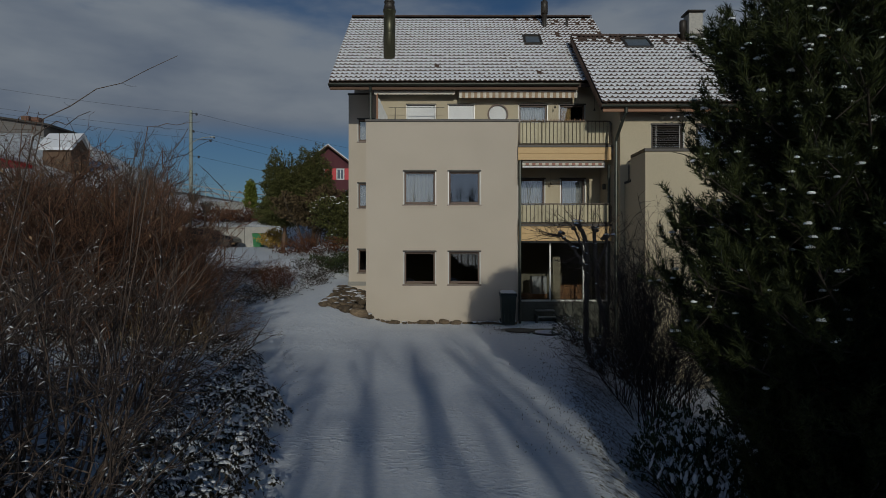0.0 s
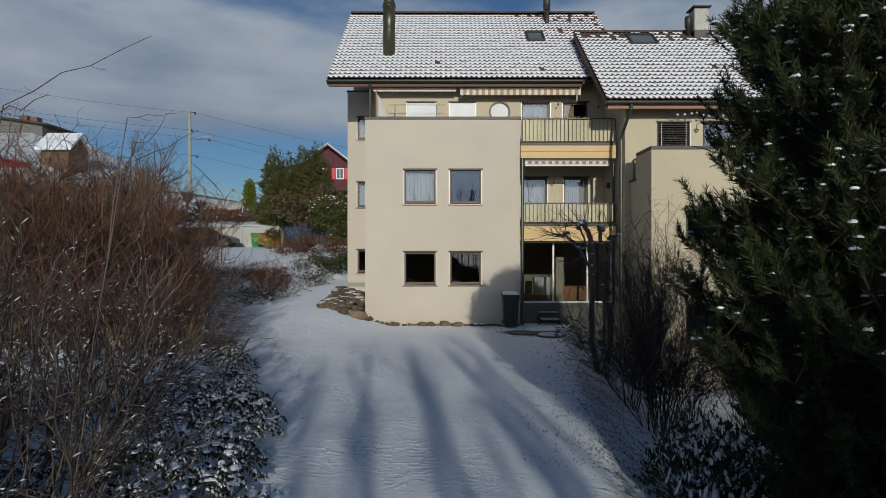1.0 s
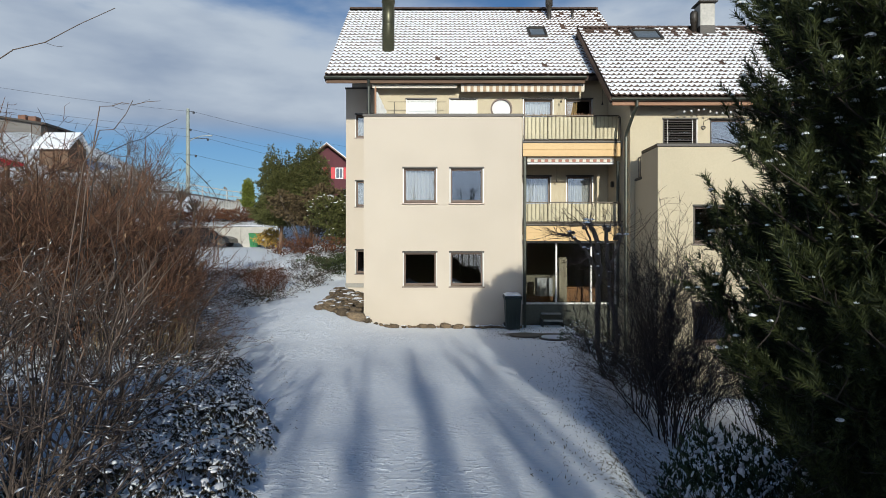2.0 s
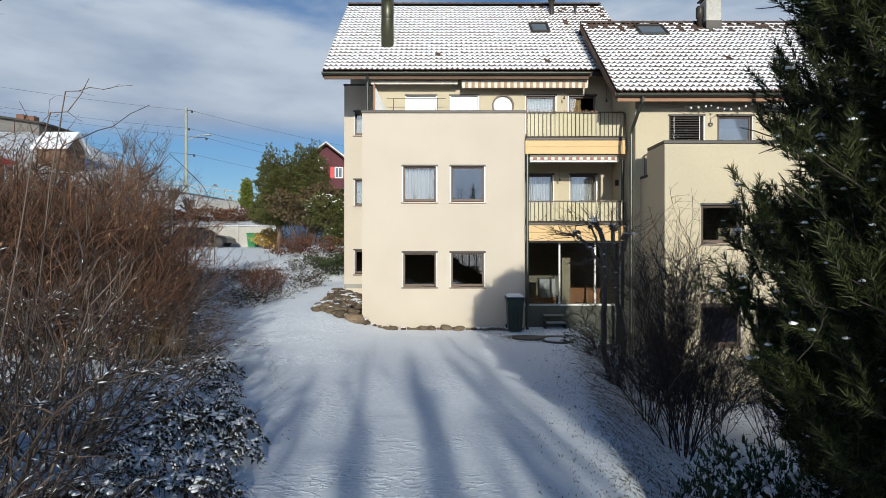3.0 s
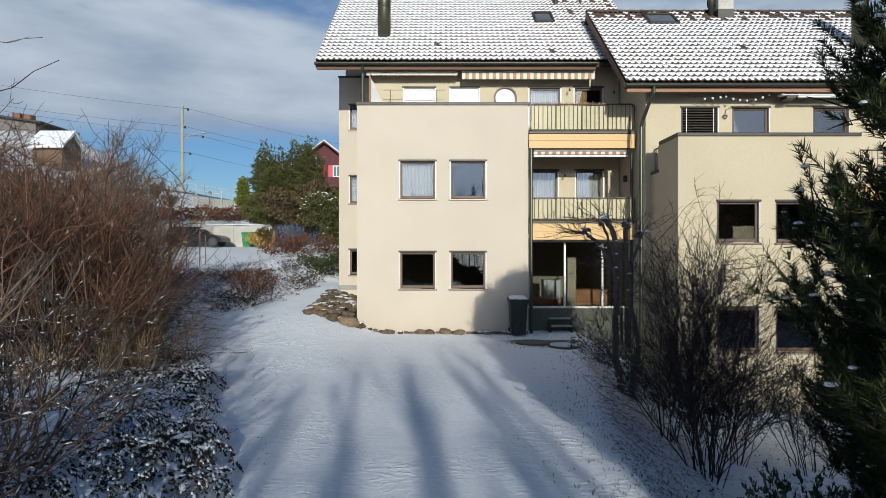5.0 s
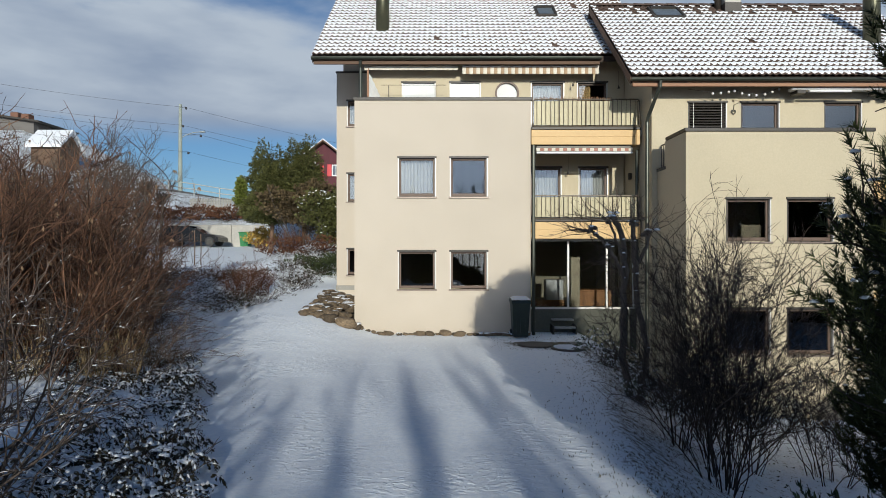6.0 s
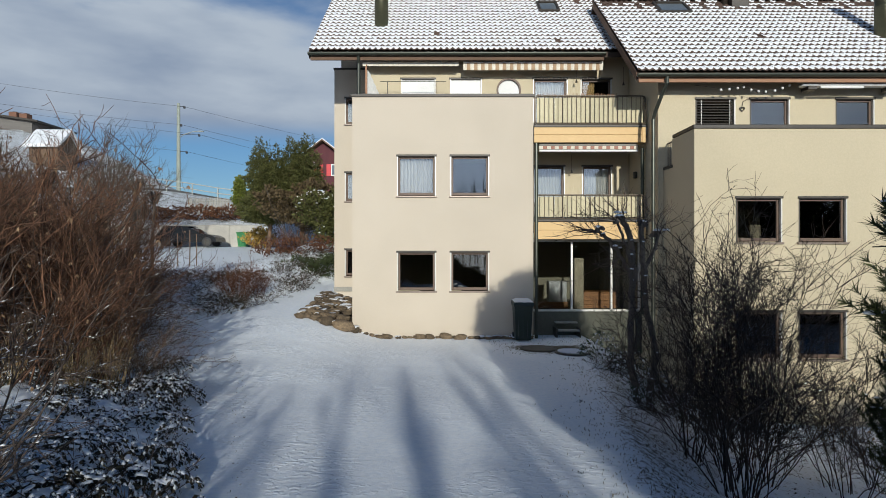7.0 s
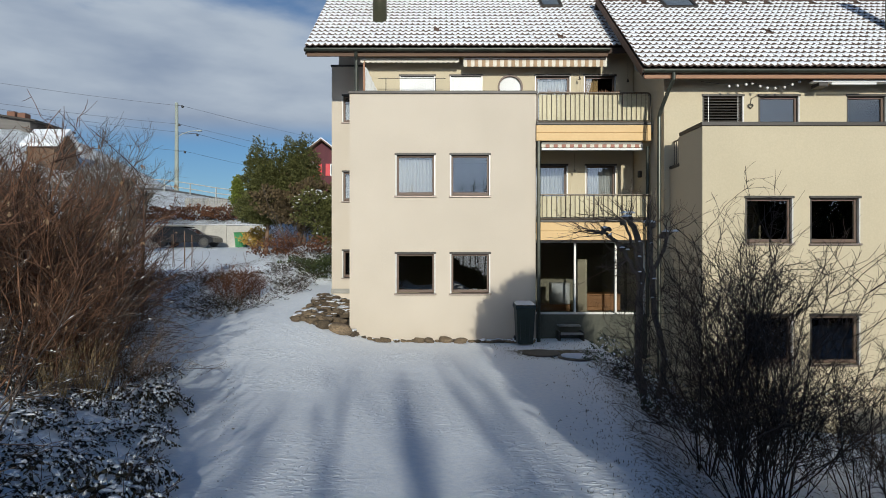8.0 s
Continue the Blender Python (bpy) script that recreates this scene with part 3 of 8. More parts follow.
def build_wing():
    """The set-back wall at the left, and the long upper wall behind the terrace."""
    x0 = -3.80
    holes = [(-3.44, -2.75, 6.6, 7.55), (-3.44, -2.75, 3.93, 4.97), (-3.44, -2.75, 1.34, 2.30)]
    g = Geo()
    wall_x(g, x0, BLK[0] + 0.002, -0.4, 8.5, Y_WING, Y_WING + 0.3, holes)
    g.box(x0, x0 + 0.3, Y_WING + 0.301, 29.0, -0.4, 8.5)
    g.box(x0 + 0.22, BLK[0] + 0.5, Y_WING + 0.1, Y_WING + 0.4, 8.5, 9.6)
    setting("wall_wing", g, STUCCO_PINK, "cream stucco wall set back beside the block", "wall")
    g = Geo()
    g.box(x0 - 0.03, BLK[0], Y_WING - 0.03, Y_WING + 0.3, 8.503, 8.56, 0.008)
    setting("coping_wing", g, METAL_DARK, "dark metal cover on the wing wall", "coping")
    for a, b, c, d in holes:
        window(a, b, c, d, Y_WING, "curtain" if c > 3 else "plain")
    g = Geo()
    g.box(x0 - 0.02, x0 + 0.06, Y_WING - 0.03, Y_WING - 0.002, 0.35, 0.98, 0.006)
    g.box(x0 + 0.06, BLK[0] - 0.01, Y_WING - 0.03, Y_WING - 0.002, 0.82, 0.98, 0.006)
    setting("trim_cellar_opening", g, CONCRETE, "grey rendered surround low on the wing wall", "trim")
    g = Geo()
    for z0, z1 in ((0.35, 2.7), (3.1, 5.45), (5.8, 8.3)):
        room(g, x0 + 0.32, BLK[0] - 0.02, Y_WING + 0.302, 26.0, z0, z1)
    setting("inner_walls_wing", g, INSIDE_DIM, "plain plaster inner walls of the rooms", "wall")

    # upper wall with its row of windows and a round one
    ups = [(-1.36, -0.27), (0.18, 1.18), (2.79, 3.88), (4.28, 5.27)]
    g = Geo()
    rx, rz, rr = 2.03, 7.28, 0.40
    holes = [(a, b, 5.85, 7.66) for a, b in ups] + [(rx - rr, rx + rr, rz - rr, rz + rr)]
    wall_x(g, BLK[0] + 0.25, 5.8, 5.45, 8.9, Y_WALL, Y_WALL + 0.3, holes)
    # fill between the square hole and the round window
    n = 32
    for k in range(n):
        a0, a1 = 2 * math.pi * k / n, 2 * math.pi * (k + 1) / n

        def square(a):
            s = max(abs(math.cos(a)), abs(math.sin(a)))
            return rx + rr * math.cos(a) / s, rz + rr * math.sin(a) / s

        p0, p1 = square(a0), square(a1)
        c0 = rx + 0.36 * math.cos(a0), rz + 0.36 * math.sin(a0)
        c1 = rx + 0.36 * math.cos(a1), rz + 0.36 * math.sin(a1)
        g.quad((p0[0], Y_WALL, p0[1]), (c0[0], Y_WALL, c0[1]), (c1[0], Y_WALL, c1[1]), (p1[0], Y_WALL, p1[1]))
    g.box(BLK[0] + 0.25, BLK[0] + 0.55, Y_WALL + 0.301, Y_WING + 0.1, 5.45, 8.75)
    setting("wall_upper", g, STUCCO, "cream stucco wall of the top storey behind the terrace", "wall")
    for i, (a, b) in enumerate(ups):
        window(a, b, 5.85, 7.66, Y_WALL, ("blind", "blind", "curtain", "plain")[i], False)
    # only the sunlit half is built: the shadow's edge is put into the width
    g = Geo()
    for k in range(14):
        xa, xb = 4.34 + 0.03 * k, 4.37 + 0.03 * k
        ya, yb = (Y_WALL + 0.20 + 0.02 * math.sin(1.7 * i) for i in (k, k + 1))
        g.quad((xa, ya, 5.85), (xb, yb, 5.85), (xb, yb, 7.6), (xa, ya, 7.6))
    c = thing("curtain", 4.55, Y_WALL + 0.2, 5.85, "yellow curtain behind a dark window, only its sunlit half", "curtain")
    part("fabric", g, PANEL_YELLOW, c, "", True)
    w = thing("window_round", rx, Y_WALL, rz - rr, "round window with a dark frame and white blind", "window", "", "structure")
    g = Geo()
    ring = [(math.cos(2 * math.pi * k / 40), math.sin(2 * math.pi * k / 40)) for k in range(41)]
    for (c0, s0), (c1, s1) in zip(ring, ring[1:]):
        for ra, rb, y in ((0.385, 0.33, Y_WALL - 0.03),):
            g.quad((rx + ra * c0, y, rz + ra * s0), (rx + rb * c0, y, rz + rb * s0), (rx + rb * c1, y, rz + rb * s1), (rx + ra * c1, y, rz + ra * s1))
            g.quad((rx + ra * c0, y, rz + ra * s0), (rx + ra * c1, y, rz + ra * s1), (rx + ra * c1, y + 0.1, rz + ra * s1), (rx + ra * c0, y + 0.1, rz + ra * s0))
            g.quad((rx + rb * c0, y, rz + rb * s0), (rx + rb * c0, y + 0.1, rz + rb * s0), (rx + rb * c1, y + 0.1, rz + rb * s1), (rx + rb * c1, y, rz + rb * s1))
    part("window_frame", g, FRAME_WOOD, w)
    g = Geo()
    g.add([(rx + 0.335 * c, Y_WALL + 0.05, rz + 0.335 * s) for c, s in ring[:-1]], [tuple(range(40))])
    part("roller_blind", g, BLIND_WHITE, w, "white blind behind the round window")
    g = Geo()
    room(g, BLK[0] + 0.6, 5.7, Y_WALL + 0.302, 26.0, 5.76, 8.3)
    setting("inner_walls_upper", g, INSIDE_DIM, "plain plaster inner walls of the top storey", "wall")


def tile_meshes():
    """Wavy clay tiles, 0.30 m wide; and pads of snow of the same wave."""
    out = []
    for snow in (False, True):
        for k in range(5):
            rng = random.Random(k + 11)
            g = Geo()
            n, w, length = 8, 0.205, 0.36
            bite = rng.uniform(0.045, 0.14)
            rows = [0.0, length] if not snow else [rng.uniform(-0.006, 0.045), 0.14, 0.29]
            v = []
            for j, s in enumerate(rows):
                for i in range(n + 1):
                    u = i / n
                    wave = 0.021 * math.cos(2 * math.pi * (u - 0.22))
                    lift = 0.038 * (1 - s / length)
                    ss = s
                    if snow:
                        ss = s + (rng.uniform(-0.012, 0.014) + bite * max(0.0, math.cos(2 * math.pi * (u - 0.22))) ** 2.0 if j == 0 else 0)
                        wave = wave * 0.5 + 0.016 + (0.012 if 0 < j < 2 else 0) - (0.008 if j == 0 else 0)
                    v.append((u * w, ss, wave + lift))
            f = [(j * (n + 1) + i, j * (n + 1) + i + 1, (j + 1) * (n + 1) + i + 1, (j + 1) * (n + 1) + i) for j in range(len(rows) - 1) for i in range(n)]
            m = n + 1
            v += [(x, y + 0.004, z - (0.022 if not snow else 0.040)) for x, y, z in v[:m]]
            f += [(len(rows) * m + i, len(rows) * m + i + 1, i + 1, i) for i in range(n)]
            g.add(v, f)
            out.append(g)
    return out[:5], out[5:]


TILES, PADS = tile_meshes()


def roof_tiles(parent, x0, x1, y0, z0, length, bare, near_rows, rng):
    """Rows of tiles up a slope: the rows by the eave are pieces of their own, the others one mesh; snow pads lie on them."""
    tilt = Matrix.Translation((0, y0, z0)) @ Matrix.Rotation(radians(39.5), 4, "X")
    meshes = [g.mesh("tile", TILE, True) for g in TILES]
    rest, snow = Geo(), Geo()
    cols, rows = int(round((x1 - x0) / 0.178)), int(length / 0.29)
    w = (x1 - x0) / cols
    for j in range(rows):
        for i in range(cols):
            x, s = x0 + i * w, j * 0.29
            m = tilt @ Matrix.Translation((x, s + rng.uniform(-0.004, 0.004), rng.uniform(0, 0.006))) @ Matrix.Diagonal((w / 0.205, 1, 1, 1))
            k = rng.randrange(5)
            if j < near_rows:
                ob = new("tile", meshes[k])
                ob.parent = parent
                ob.matrix_parent_inverse = parent.matrix_basis.inverted()
                ob.matrix_basis = m
            else:
                rest.add([tuple(m @ Vector(p)) for p in TILES[k].v], TILES[k].f)
            thin = bare(i / cols, j / rows)
            if rng.random() > thin ** 3:
                k = rng.randrange(5)
                cut = 0.29 * (1 - (1.0 - 0.8 * thin) * rng.uniform(0.88, 1.04))
                q = m @ Matrix.Translation((0, rng.uniform(-0.01, 0.03) + cut, 0)) @ Matrix.Diagonal((1, 1 - cut / 0.29, 1, 1))
                snow.add([tuple(q @ Vector(p)) for p in PADS[k].v], PADS[k].f)
    tagged(part("tile_rows", rest, TILE, parent, "", True), kind="stuff")
    tagged(part("snow_cover", snow, SNOW, parent, "thin snow lying on the tiles", True), kind="stuff")


def gutter(parent, x0, x1, y, z, fascia):
    g = Geo()
    n = 10
    prof = [(y + 0.075 * math.cos(math.pi + math.pi * k / n), z + 0.075 * math.sin(math.pi + math.pi * k / n)) for k in range(n + 1)]
    prof = [(prof[0][0] - 0.008, z + 0.012), *prof]
    for (ya, za), (yb, zb) in zip(prof, prof[1:]):
        g.quad((x0, ya, za), (x0, yb, zb), (x1, yb, zb), (x1, ya, za))
        g.quad((x0, ya + 0.006, za + 0.002), (x1, ya + 0.006, za + 0.002), (x1, yb, zb + 0.006), (x0, yb, zb + 0.006))
    for x in (x0, x1):
        g.add([(x, a, b) for a, b in prof], [tuple(range(len(prof)))])
    x = x0 + 0.4
    while x < x1:
        g.box(x, x + 0.03, y - 0.085, y + 0.08, z + 0.006, z + 0.02)
        x += 0.8
    part("gutter", g, GUTTER, parent, "dark green-brown half-round gutter", False)
    g = Geo()
    g.box(x0 + 0.05, x1 - 0.02, y + 0.08, y + 0.13, z - 0.19, z + 0.06, 0.01)
    part("fascia_board", g, fascia, parent, "weathered brown eave board")


def roof(name, x0, x1, y0, z0, y_ridge, bare, near_rows, label, seed, fascia, x_gutter=None):
    rng = random.Random(seed)
    r = thing(name, (x0 + x1) / 2, y0, z0, label, "roof", "", "structure")
    z1 = z0 + (y_ridge - y0) * PITCH
    length = math.hypot(y_ridge - y0, z1 - z0)
    g = Geo()
    # the deck under the tiles, both slopes, with boarded underside
    for dz in (-0.03,):
        yb, zb = 2 * y_ridge - y0, z0
        top = [(x0, y0, z0 + dz), (x1, y0, z0 + dz), (x1, y_ridge, z1 + dz), (x0, y_ridge, z1 + dz), (x1, yb, zb + dz), (x0, yb, zb + dz)]
        low = [(a, b, c - 0.16) for a, b, c in top]
        g.add(top + low, [(0, 1, 2, 3), (3, 2, 4, 5), (7, 6, 9, 8), (8, 9, 11, 10), (0, 6, 7, 1), (0, 3, 9, 6), (3, 5, 11, 9), (1, 7, 8, 2), (2, 8, 10, 4), (5, 4, 10, 11)])
    part("roof_deck", g, SOFFIT, r, "brown boarded roof underside, darkened for the eave's shade")
    # verge boards
    for x in (x0 - 0.02, x1 - 0.01):
        g = Geo()
        g.add([(x, y0 + 0.03, z0 - 0.22), (x, y_ridge, z1 - 0.22), (x, y_ridge, z1 + 0.03), (x, y0 + 0.03, z0 + 0.02),
               (x + 0.03, y0 + 0.03, z0 - 0.22), (x + 0.03, y_ridge, z1 - 0.22), (x + 0.03, y_ridge, z1 + 0.03), (x + 0.03, y0 + 0.03, z0 + 0.02)],
              [(0, 3, 2, 1), (4, 5, 6, 7), (0, 1, 5, 4), (3, 7, 6, 2), (0, 4, 7, 3), (1, 2, 6, 5)])
        part("verge_board", g, FASCIA, r)
    roof_tiles(r, x0, x1, y0 - 0.06, z0, length, bare, near_rows, rng)
    # ridge tiles
    x = x0
    while x < x1 - 0.05:
        g = Geo()
        n = 6
        pts = [(0.13 * math.cos(math.pi * k / n), 0.11 * math.sin(math.pi * k / n)) for k in range(n + 1)]
        v = [(x, y_ridge + a, z1 + 0.01 + b * 1.0) for a, b in pts] + [(min(x + 0.42, x1), y_ridge + a * 0.9, z1 + 0.005 + b * 0.9) for a, b in pts]
        g.add(v, [(k, k + n + 1, k + n + 2, k + 1) for k in range(n)] + [tuple(range(n + 1))])
        part("ridge_tile", g, TILE, r)
        x += 0.38
    gutter(r, x0 - 0.02, x_gutter or x1, y0 - 0.10, z0 - 0.09, fascia)
    return r


def main_bare(u, v):
    return 0.09 + 0.50 * smooth01(0.55, 0.95, u) * smooth01(0.30, 0.9, v) + 0.45 * smooth01(0.93, 1.0, v) * smooth01(0.2, 0.7, u)


def right_bare(u, v):
    return 0.15 + 0.72 * smooth01(0.74, 0.98, v)


build_front_block()
build_wing()
roof_main = roof("roof_main", -4.08, 6.66, 20.42, 8.28, 25.78, main_bare, 2,
                 "steep brown tiled roof thinly covered with snow", 3, FASCIA, 4.86)
roof_right = roof("roof_right", 5.05, 14.5, 18.02, 6.93, 22.55, right_bare, 3,
                  "brown tiled roof with snow melting towards the ridge", 4, FASCIA_RED)


def build_right_house():
    x0, xw = 5.97, 5.82
    # projecting block with its parapet
    holes = [(6.96, 8.07, 2.44, 3.54), (8.46, 9.62, 2.44, 3.54), (6.96, 8.07, -0.36, 0.82), (8.46, 9.62, -0.36, 0.82)]
    g = Geo()
    wall_x(g, x0, 10.6, -3.2, 5.17, 16.68, 16.98, holes)
    setting("wall_right_block", g, STUCCO, "cream stucco wall of the neighbouring projecting block", "wall")
    for name, a, b, c, d, top in (("wall_right_side", x0, x0 + 0.3, 16.981, 18.06, 5.17), ("wall_right_parapet", x0, x0 + 0.3, 18.061, 18.65, 4.42),
                                  ("wall_right_end", 10.3, 10.6, 16.981, 18.65, 5.17)):
        g = Geo()
        g.box(a, b, c, d, -3.2, top)
        setting(name, g, STUCCO, "cream stucco side wall of the projecting block", "wall")
    coping("coping_right_block", [(x0 + 0.13, 17.93), (x0 + 0.13, 16.81), (10.47, 16.81), (10.47, 18.4)], 5.17)
    g = Geo()
    g.box(x0 - 0.03, x0 + 0.33, 18.0, 18.6, 4.423, 4.50, 0.008)
    setting("coping_low", g, METAL_DARK, "dark metal cover on the low parapet", "coping")
    r = thing("terrace_railing", x0 + 0.1, 18.1, 4.5, "short bronze tube railing on the low parapet", "railing")
    for y in (18.16, 18.30, 18.44, 18.58):
        g = Geo()
        g.tube([(x0 + 0.1, y, 4.49), (x0 + 0.1, y, 5.15)], 0.014, 8)
        part("baluster", g, METAL_RAIL, r)
    g = Geo()
    g.tube([(x0 + 0.1, 18.08, 5.05), (x0 + 0.1, 18.14, 5.15), (x0 + 0.1, 18.6, 5.15)], 0.022, 8)
    part("top_rail", g, METAL_RAIL, r)
    for i, (a, b, c, d) in enumerate(holes):
        window(a, b, c, d, 16.68, "curtain" if i == 3 else "plain", True, METAL_DARK)
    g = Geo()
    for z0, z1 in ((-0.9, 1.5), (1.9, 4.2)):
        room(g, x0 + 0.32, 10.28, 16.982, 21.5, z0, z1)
    setting("inner_walls_right_block", g, INSIDE_DIM, "plain plaster inner walls of the rooms", "wall")
    g = Geo()
    g.box(x0 + 0.3, 10.3, 16.98, 18.65, 4.22, 4.42)
    setting("terrace_floor_right", g, CONCRETE, "concrete terrace floor behind the parapet", "terrace")

    # wall behind the terrace
    ups = [(6.84, 7.93), (8.32, 9.41), (10.66, 11.72)]
    holes = [(a, b, 4.6, 6.41) for a, b in ups]
    g = Geo()
    wall_x(g, xw, 14.2, -3.2, 7.2, 18.65, 18.95, holes)
    # side towards the balconies, with its gable up under the verge
    yr, zr = 22.55, 10.5
    for x in (xw, xw + 0.3):
        k = [(x, 18.951, -3.2), (x, 26.0, -3.2), (x, 26.0, 7.5), (x, yr, zr - 0.1), (x, 18.951, 7.35)]
        g.add(k, [(0, 4, 3, 2, 1) if x == xw else (0, 1, 2, 3, 4)])
    g.box(13.9, 14.2, 18.951, 26.0, -3.2, 7.4)
    setting("wall_right_house", g, STUCCO, "cream stucco wall of the neighbouring house under its eave", "wall")
    for i, (a, b) in enumerate(ups):
        window(a, b, 4.6, 6.41, 18.65, ("slats", "plain", "plain")[i], False, METAL_DARK)
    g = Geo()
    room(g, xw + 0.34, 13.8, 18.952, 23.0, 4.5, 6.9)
    setting("inner_walls_right_house", g, INSIDE_DIM, "plain plaster inner walls of the top storey", "wall")

    # balcony beyond the block
    for z in (1.25, 4.0):
        b = thing("far_balcony", 11.8, 17.6, z, "yellow-panelled balcony beyond the projecting block", "balcony", "far balconies")
        g = Geo()
        g.box(10.602, 13.6, 16.9, 18.648, z - 0.1, z, 0.01)
        part("slab", g, CONCRETE, b)
        g = Geo()
        g.box(10.62, 13.6, 16.85, 16.9, z - 0.55, z - 0.02, 0.01)
        part("panel", g, PANEL_YELLOW, b, "yellow balcony panel")
        g = Geo()
        g.tube([(10.68, 16.9, z + 0.06), (10.68, 16.9, z + 0.85), (13.5, 16.9, z + 0.85)], 0.022, 8)
        part("top_rail", g, METAL_RAIL, b)
        for k in range(18):
            g = Geo()
            x = 10.78 + k * 0.15
            g.tube([(x, 16.9, z - 0.02), (x, 16.9, z + 0.84)], 0.009, 6)
            part("baluster", g, METAL_RAIL, b)


build_right_house()


def railing(r, x0, x1, y, z0, z1, n):
    """Bronze tube frame with rounded corners, thin bars, and pale panels behind."""
    rad = 0.09
    pts = []
    for cx, cz, a0 in ((x0 + rad, z0 + rad, 180), (x1 - rad, z0 + rad, 270), (x1 - rad, z1 - rad, 0), (x0 + rad, z1 - rad, 90)):
        pts += [(cx + rad * math.cos(radians(a0 + 15 * k)), y, cz + rad * math.sin(radians(a0 + 15 * k))) for k in range(7)]
    g = Geo()
    g.tube(pts + [pts[0]], 0.021, 8, False)
    part("rail_frame", g, METAL_RAIL, r, "bronze tube frame with rounded corners")
    for k in range(1, n):
        g = Geo()
        x = x0 + (x1 - x0) * k / n
        g.tube([(x, y, z0), (x, y, z1)], 0.008 if k % 6 else 0.016, 6)
        part("baluster", g, METAL_RAIL, r)
    for k in range(6):
        g = Geo()
        w = (x1 - x0 - 0.1) / 6
        g.box(x0 + 0.05 + k * w, x0 + 0.05 + k * w + w - 0.008, y + 0.035, y + 0.045, z0 + 0.05, z1 - 0.04)
        part("infill_panel", g, PANEL_PALE, r, "pale yellowish balcony panel")


def build_balconies():
    xa, xb, y = 2.56, 5.74, 19.42
    for z, zp, top in ((5.86, 5.33, 6.66), (3.16, 2.57, 3.83)):
        b = thing("balcony", (xa + xb) / 2, y, z, "balcony with bronze railing and yellow front panel between two house blocks", "balcony", "balconies")
        g = Geo()
        g.box(xa + 0.003, 5.81, y + 0.03, Y_WALL - 0.003, z - 0.28, z - 0.06)
        part("slab", g, CONCRETE, b, "plain concrete slab")
        g = Geo()
        g.box(xa + 0.003, xb + 0.03, y - 0.04, y + 0.10, z - 0.09, z - 0.02, 0.01)
        part("edge_cover", g, METAL_DARK, b, "grey-brown metal edge cover")
        for k, (u, v) in enumerate(((0.0, 0.47), (0.48, 1.0))):
            g = Geo()
            h = z - 0.10 - zp
            g.box(xa + 0.003, xb - 0.10, y - 0.03, y + 0.02, z - 0.10 - v * h, z - 0.10 - u * h, 0.006)
            part("front_panel", g, PANEL_YELLOW, b, "warm yellow front panel")
        g = Geo()
        g.box(xb - 0.095, xb + 0.01, y - 0.035, y + 0.4, zp, z - 0.095, 0.006)
        part("corner_panel", g, PANEL_YELLOW, b)
        railing(b, xa + 0.04, xb, y, z, top, 24)
        g = Geo()
        for yy in (y + 0.5, y + 1.0):
            g.tube([(xb, yy, z), (xb, yy, top)], 0.014, 6)
        g.tube([(xb, y + 0.05, top - 0.02), (xb, Y_WALL - 0.3, top - 0.02)], 0.02, 6)
        part("side_rail", g, METAL_RAIL, b)
    # recess walls of the middle storey
    g = Geo()
    holes = [(2.75, 3.79, 3.12, 4.92), (4.33, 5.28, 3.12, 4.92)]
    wall_x(g, BLK[1], 5.8, 2.88, 5.45, Y_WALL, Y_WALL + 0.3, holes)
    setting("wall_recess", g, STUCCO, "cream stucco wall in the balcony recess", "wall")
    for a, b, c, d in holes:
        window(a, b, c, d, Y_WALL, "door", False)
    g = Geo()
    room(g, BLK[1] + 0.02, 5.78, Y_WALL + 0.302, 25.0, 2.9, 5.4)
    setting("inner_walls_recess", g, INSIDE_DIM, "plain plaster inner walls", "wall")
    # glazed ground floor
    g = Geo()
    g.box(BLK[1] + 0.003, 5.81, 19.92, 20.12, -0.8, 0.45)
    setting("plinth_glazing", g, PLINTH, "rendered plinth below the glazed front, darkened for its shade", "wall")
    f = thing("window_glazed_front", 4.2, 20.0, 0.45, "floor-to-ceiling glazed sliding front with pale posts", "window", "", "structure")
    for x in (2.60, 3.76, 4.93, 5.75):
        g = Geo()
        g.box(x - 0.03, x + 0.03, 19.95, 20.06, 0.45, 2.55, 0.006)
        part("post", g, ALU, f, "pale post")
    g = Geo()
    g.box(2.58, 5.78, 19.95, 20.06, 2.50, 2.60, 0.006)
    g.box(2.58, 5.78, 19.95, 20.06, 0.45, 0.51, 0.006)
    part("window_frame", g, ALU, f)
    for a, b in ((2.63, 3.73), (3.79, 4.90), (4.96, 5.72)):
        g = Geo()
        g.box(a, b, 20.0, 20.008, 0.51, 2.50)
        part("pane", g, GLASS, f).visible_shadow = False
    g = Geo()
    room(g, BLK[1] + 0.02, 5.78, 20.12, 24.5, 0.45, 2.62)
    setting("inner_walls_ground", g, INSIDE_WARM, "plain inner walls behind the glazing", "wall")
    s = thing("garden_steps", 3.55, 19.5, -0.25, "small dark metal two-step stair at the glazed front", "steps")
    for k, (y0, z) in enumerate(((19.35, -0.06), (19.62, 0.14))):
        g = Geo()
        g.box(3.22, 3.86, y0, y0 + 0.27, z, z + 0.04, 0.006)
        part("tread", g, CONCRETE, s)
    for x in (3.20, 3.86):
        g = Geo()
        g.box(x, x + 0.03, 19.35, 19.9, -0.35, 0.02, 0.004)
        part("side_plate", g, METAL_DARK, s)


build_balconies()


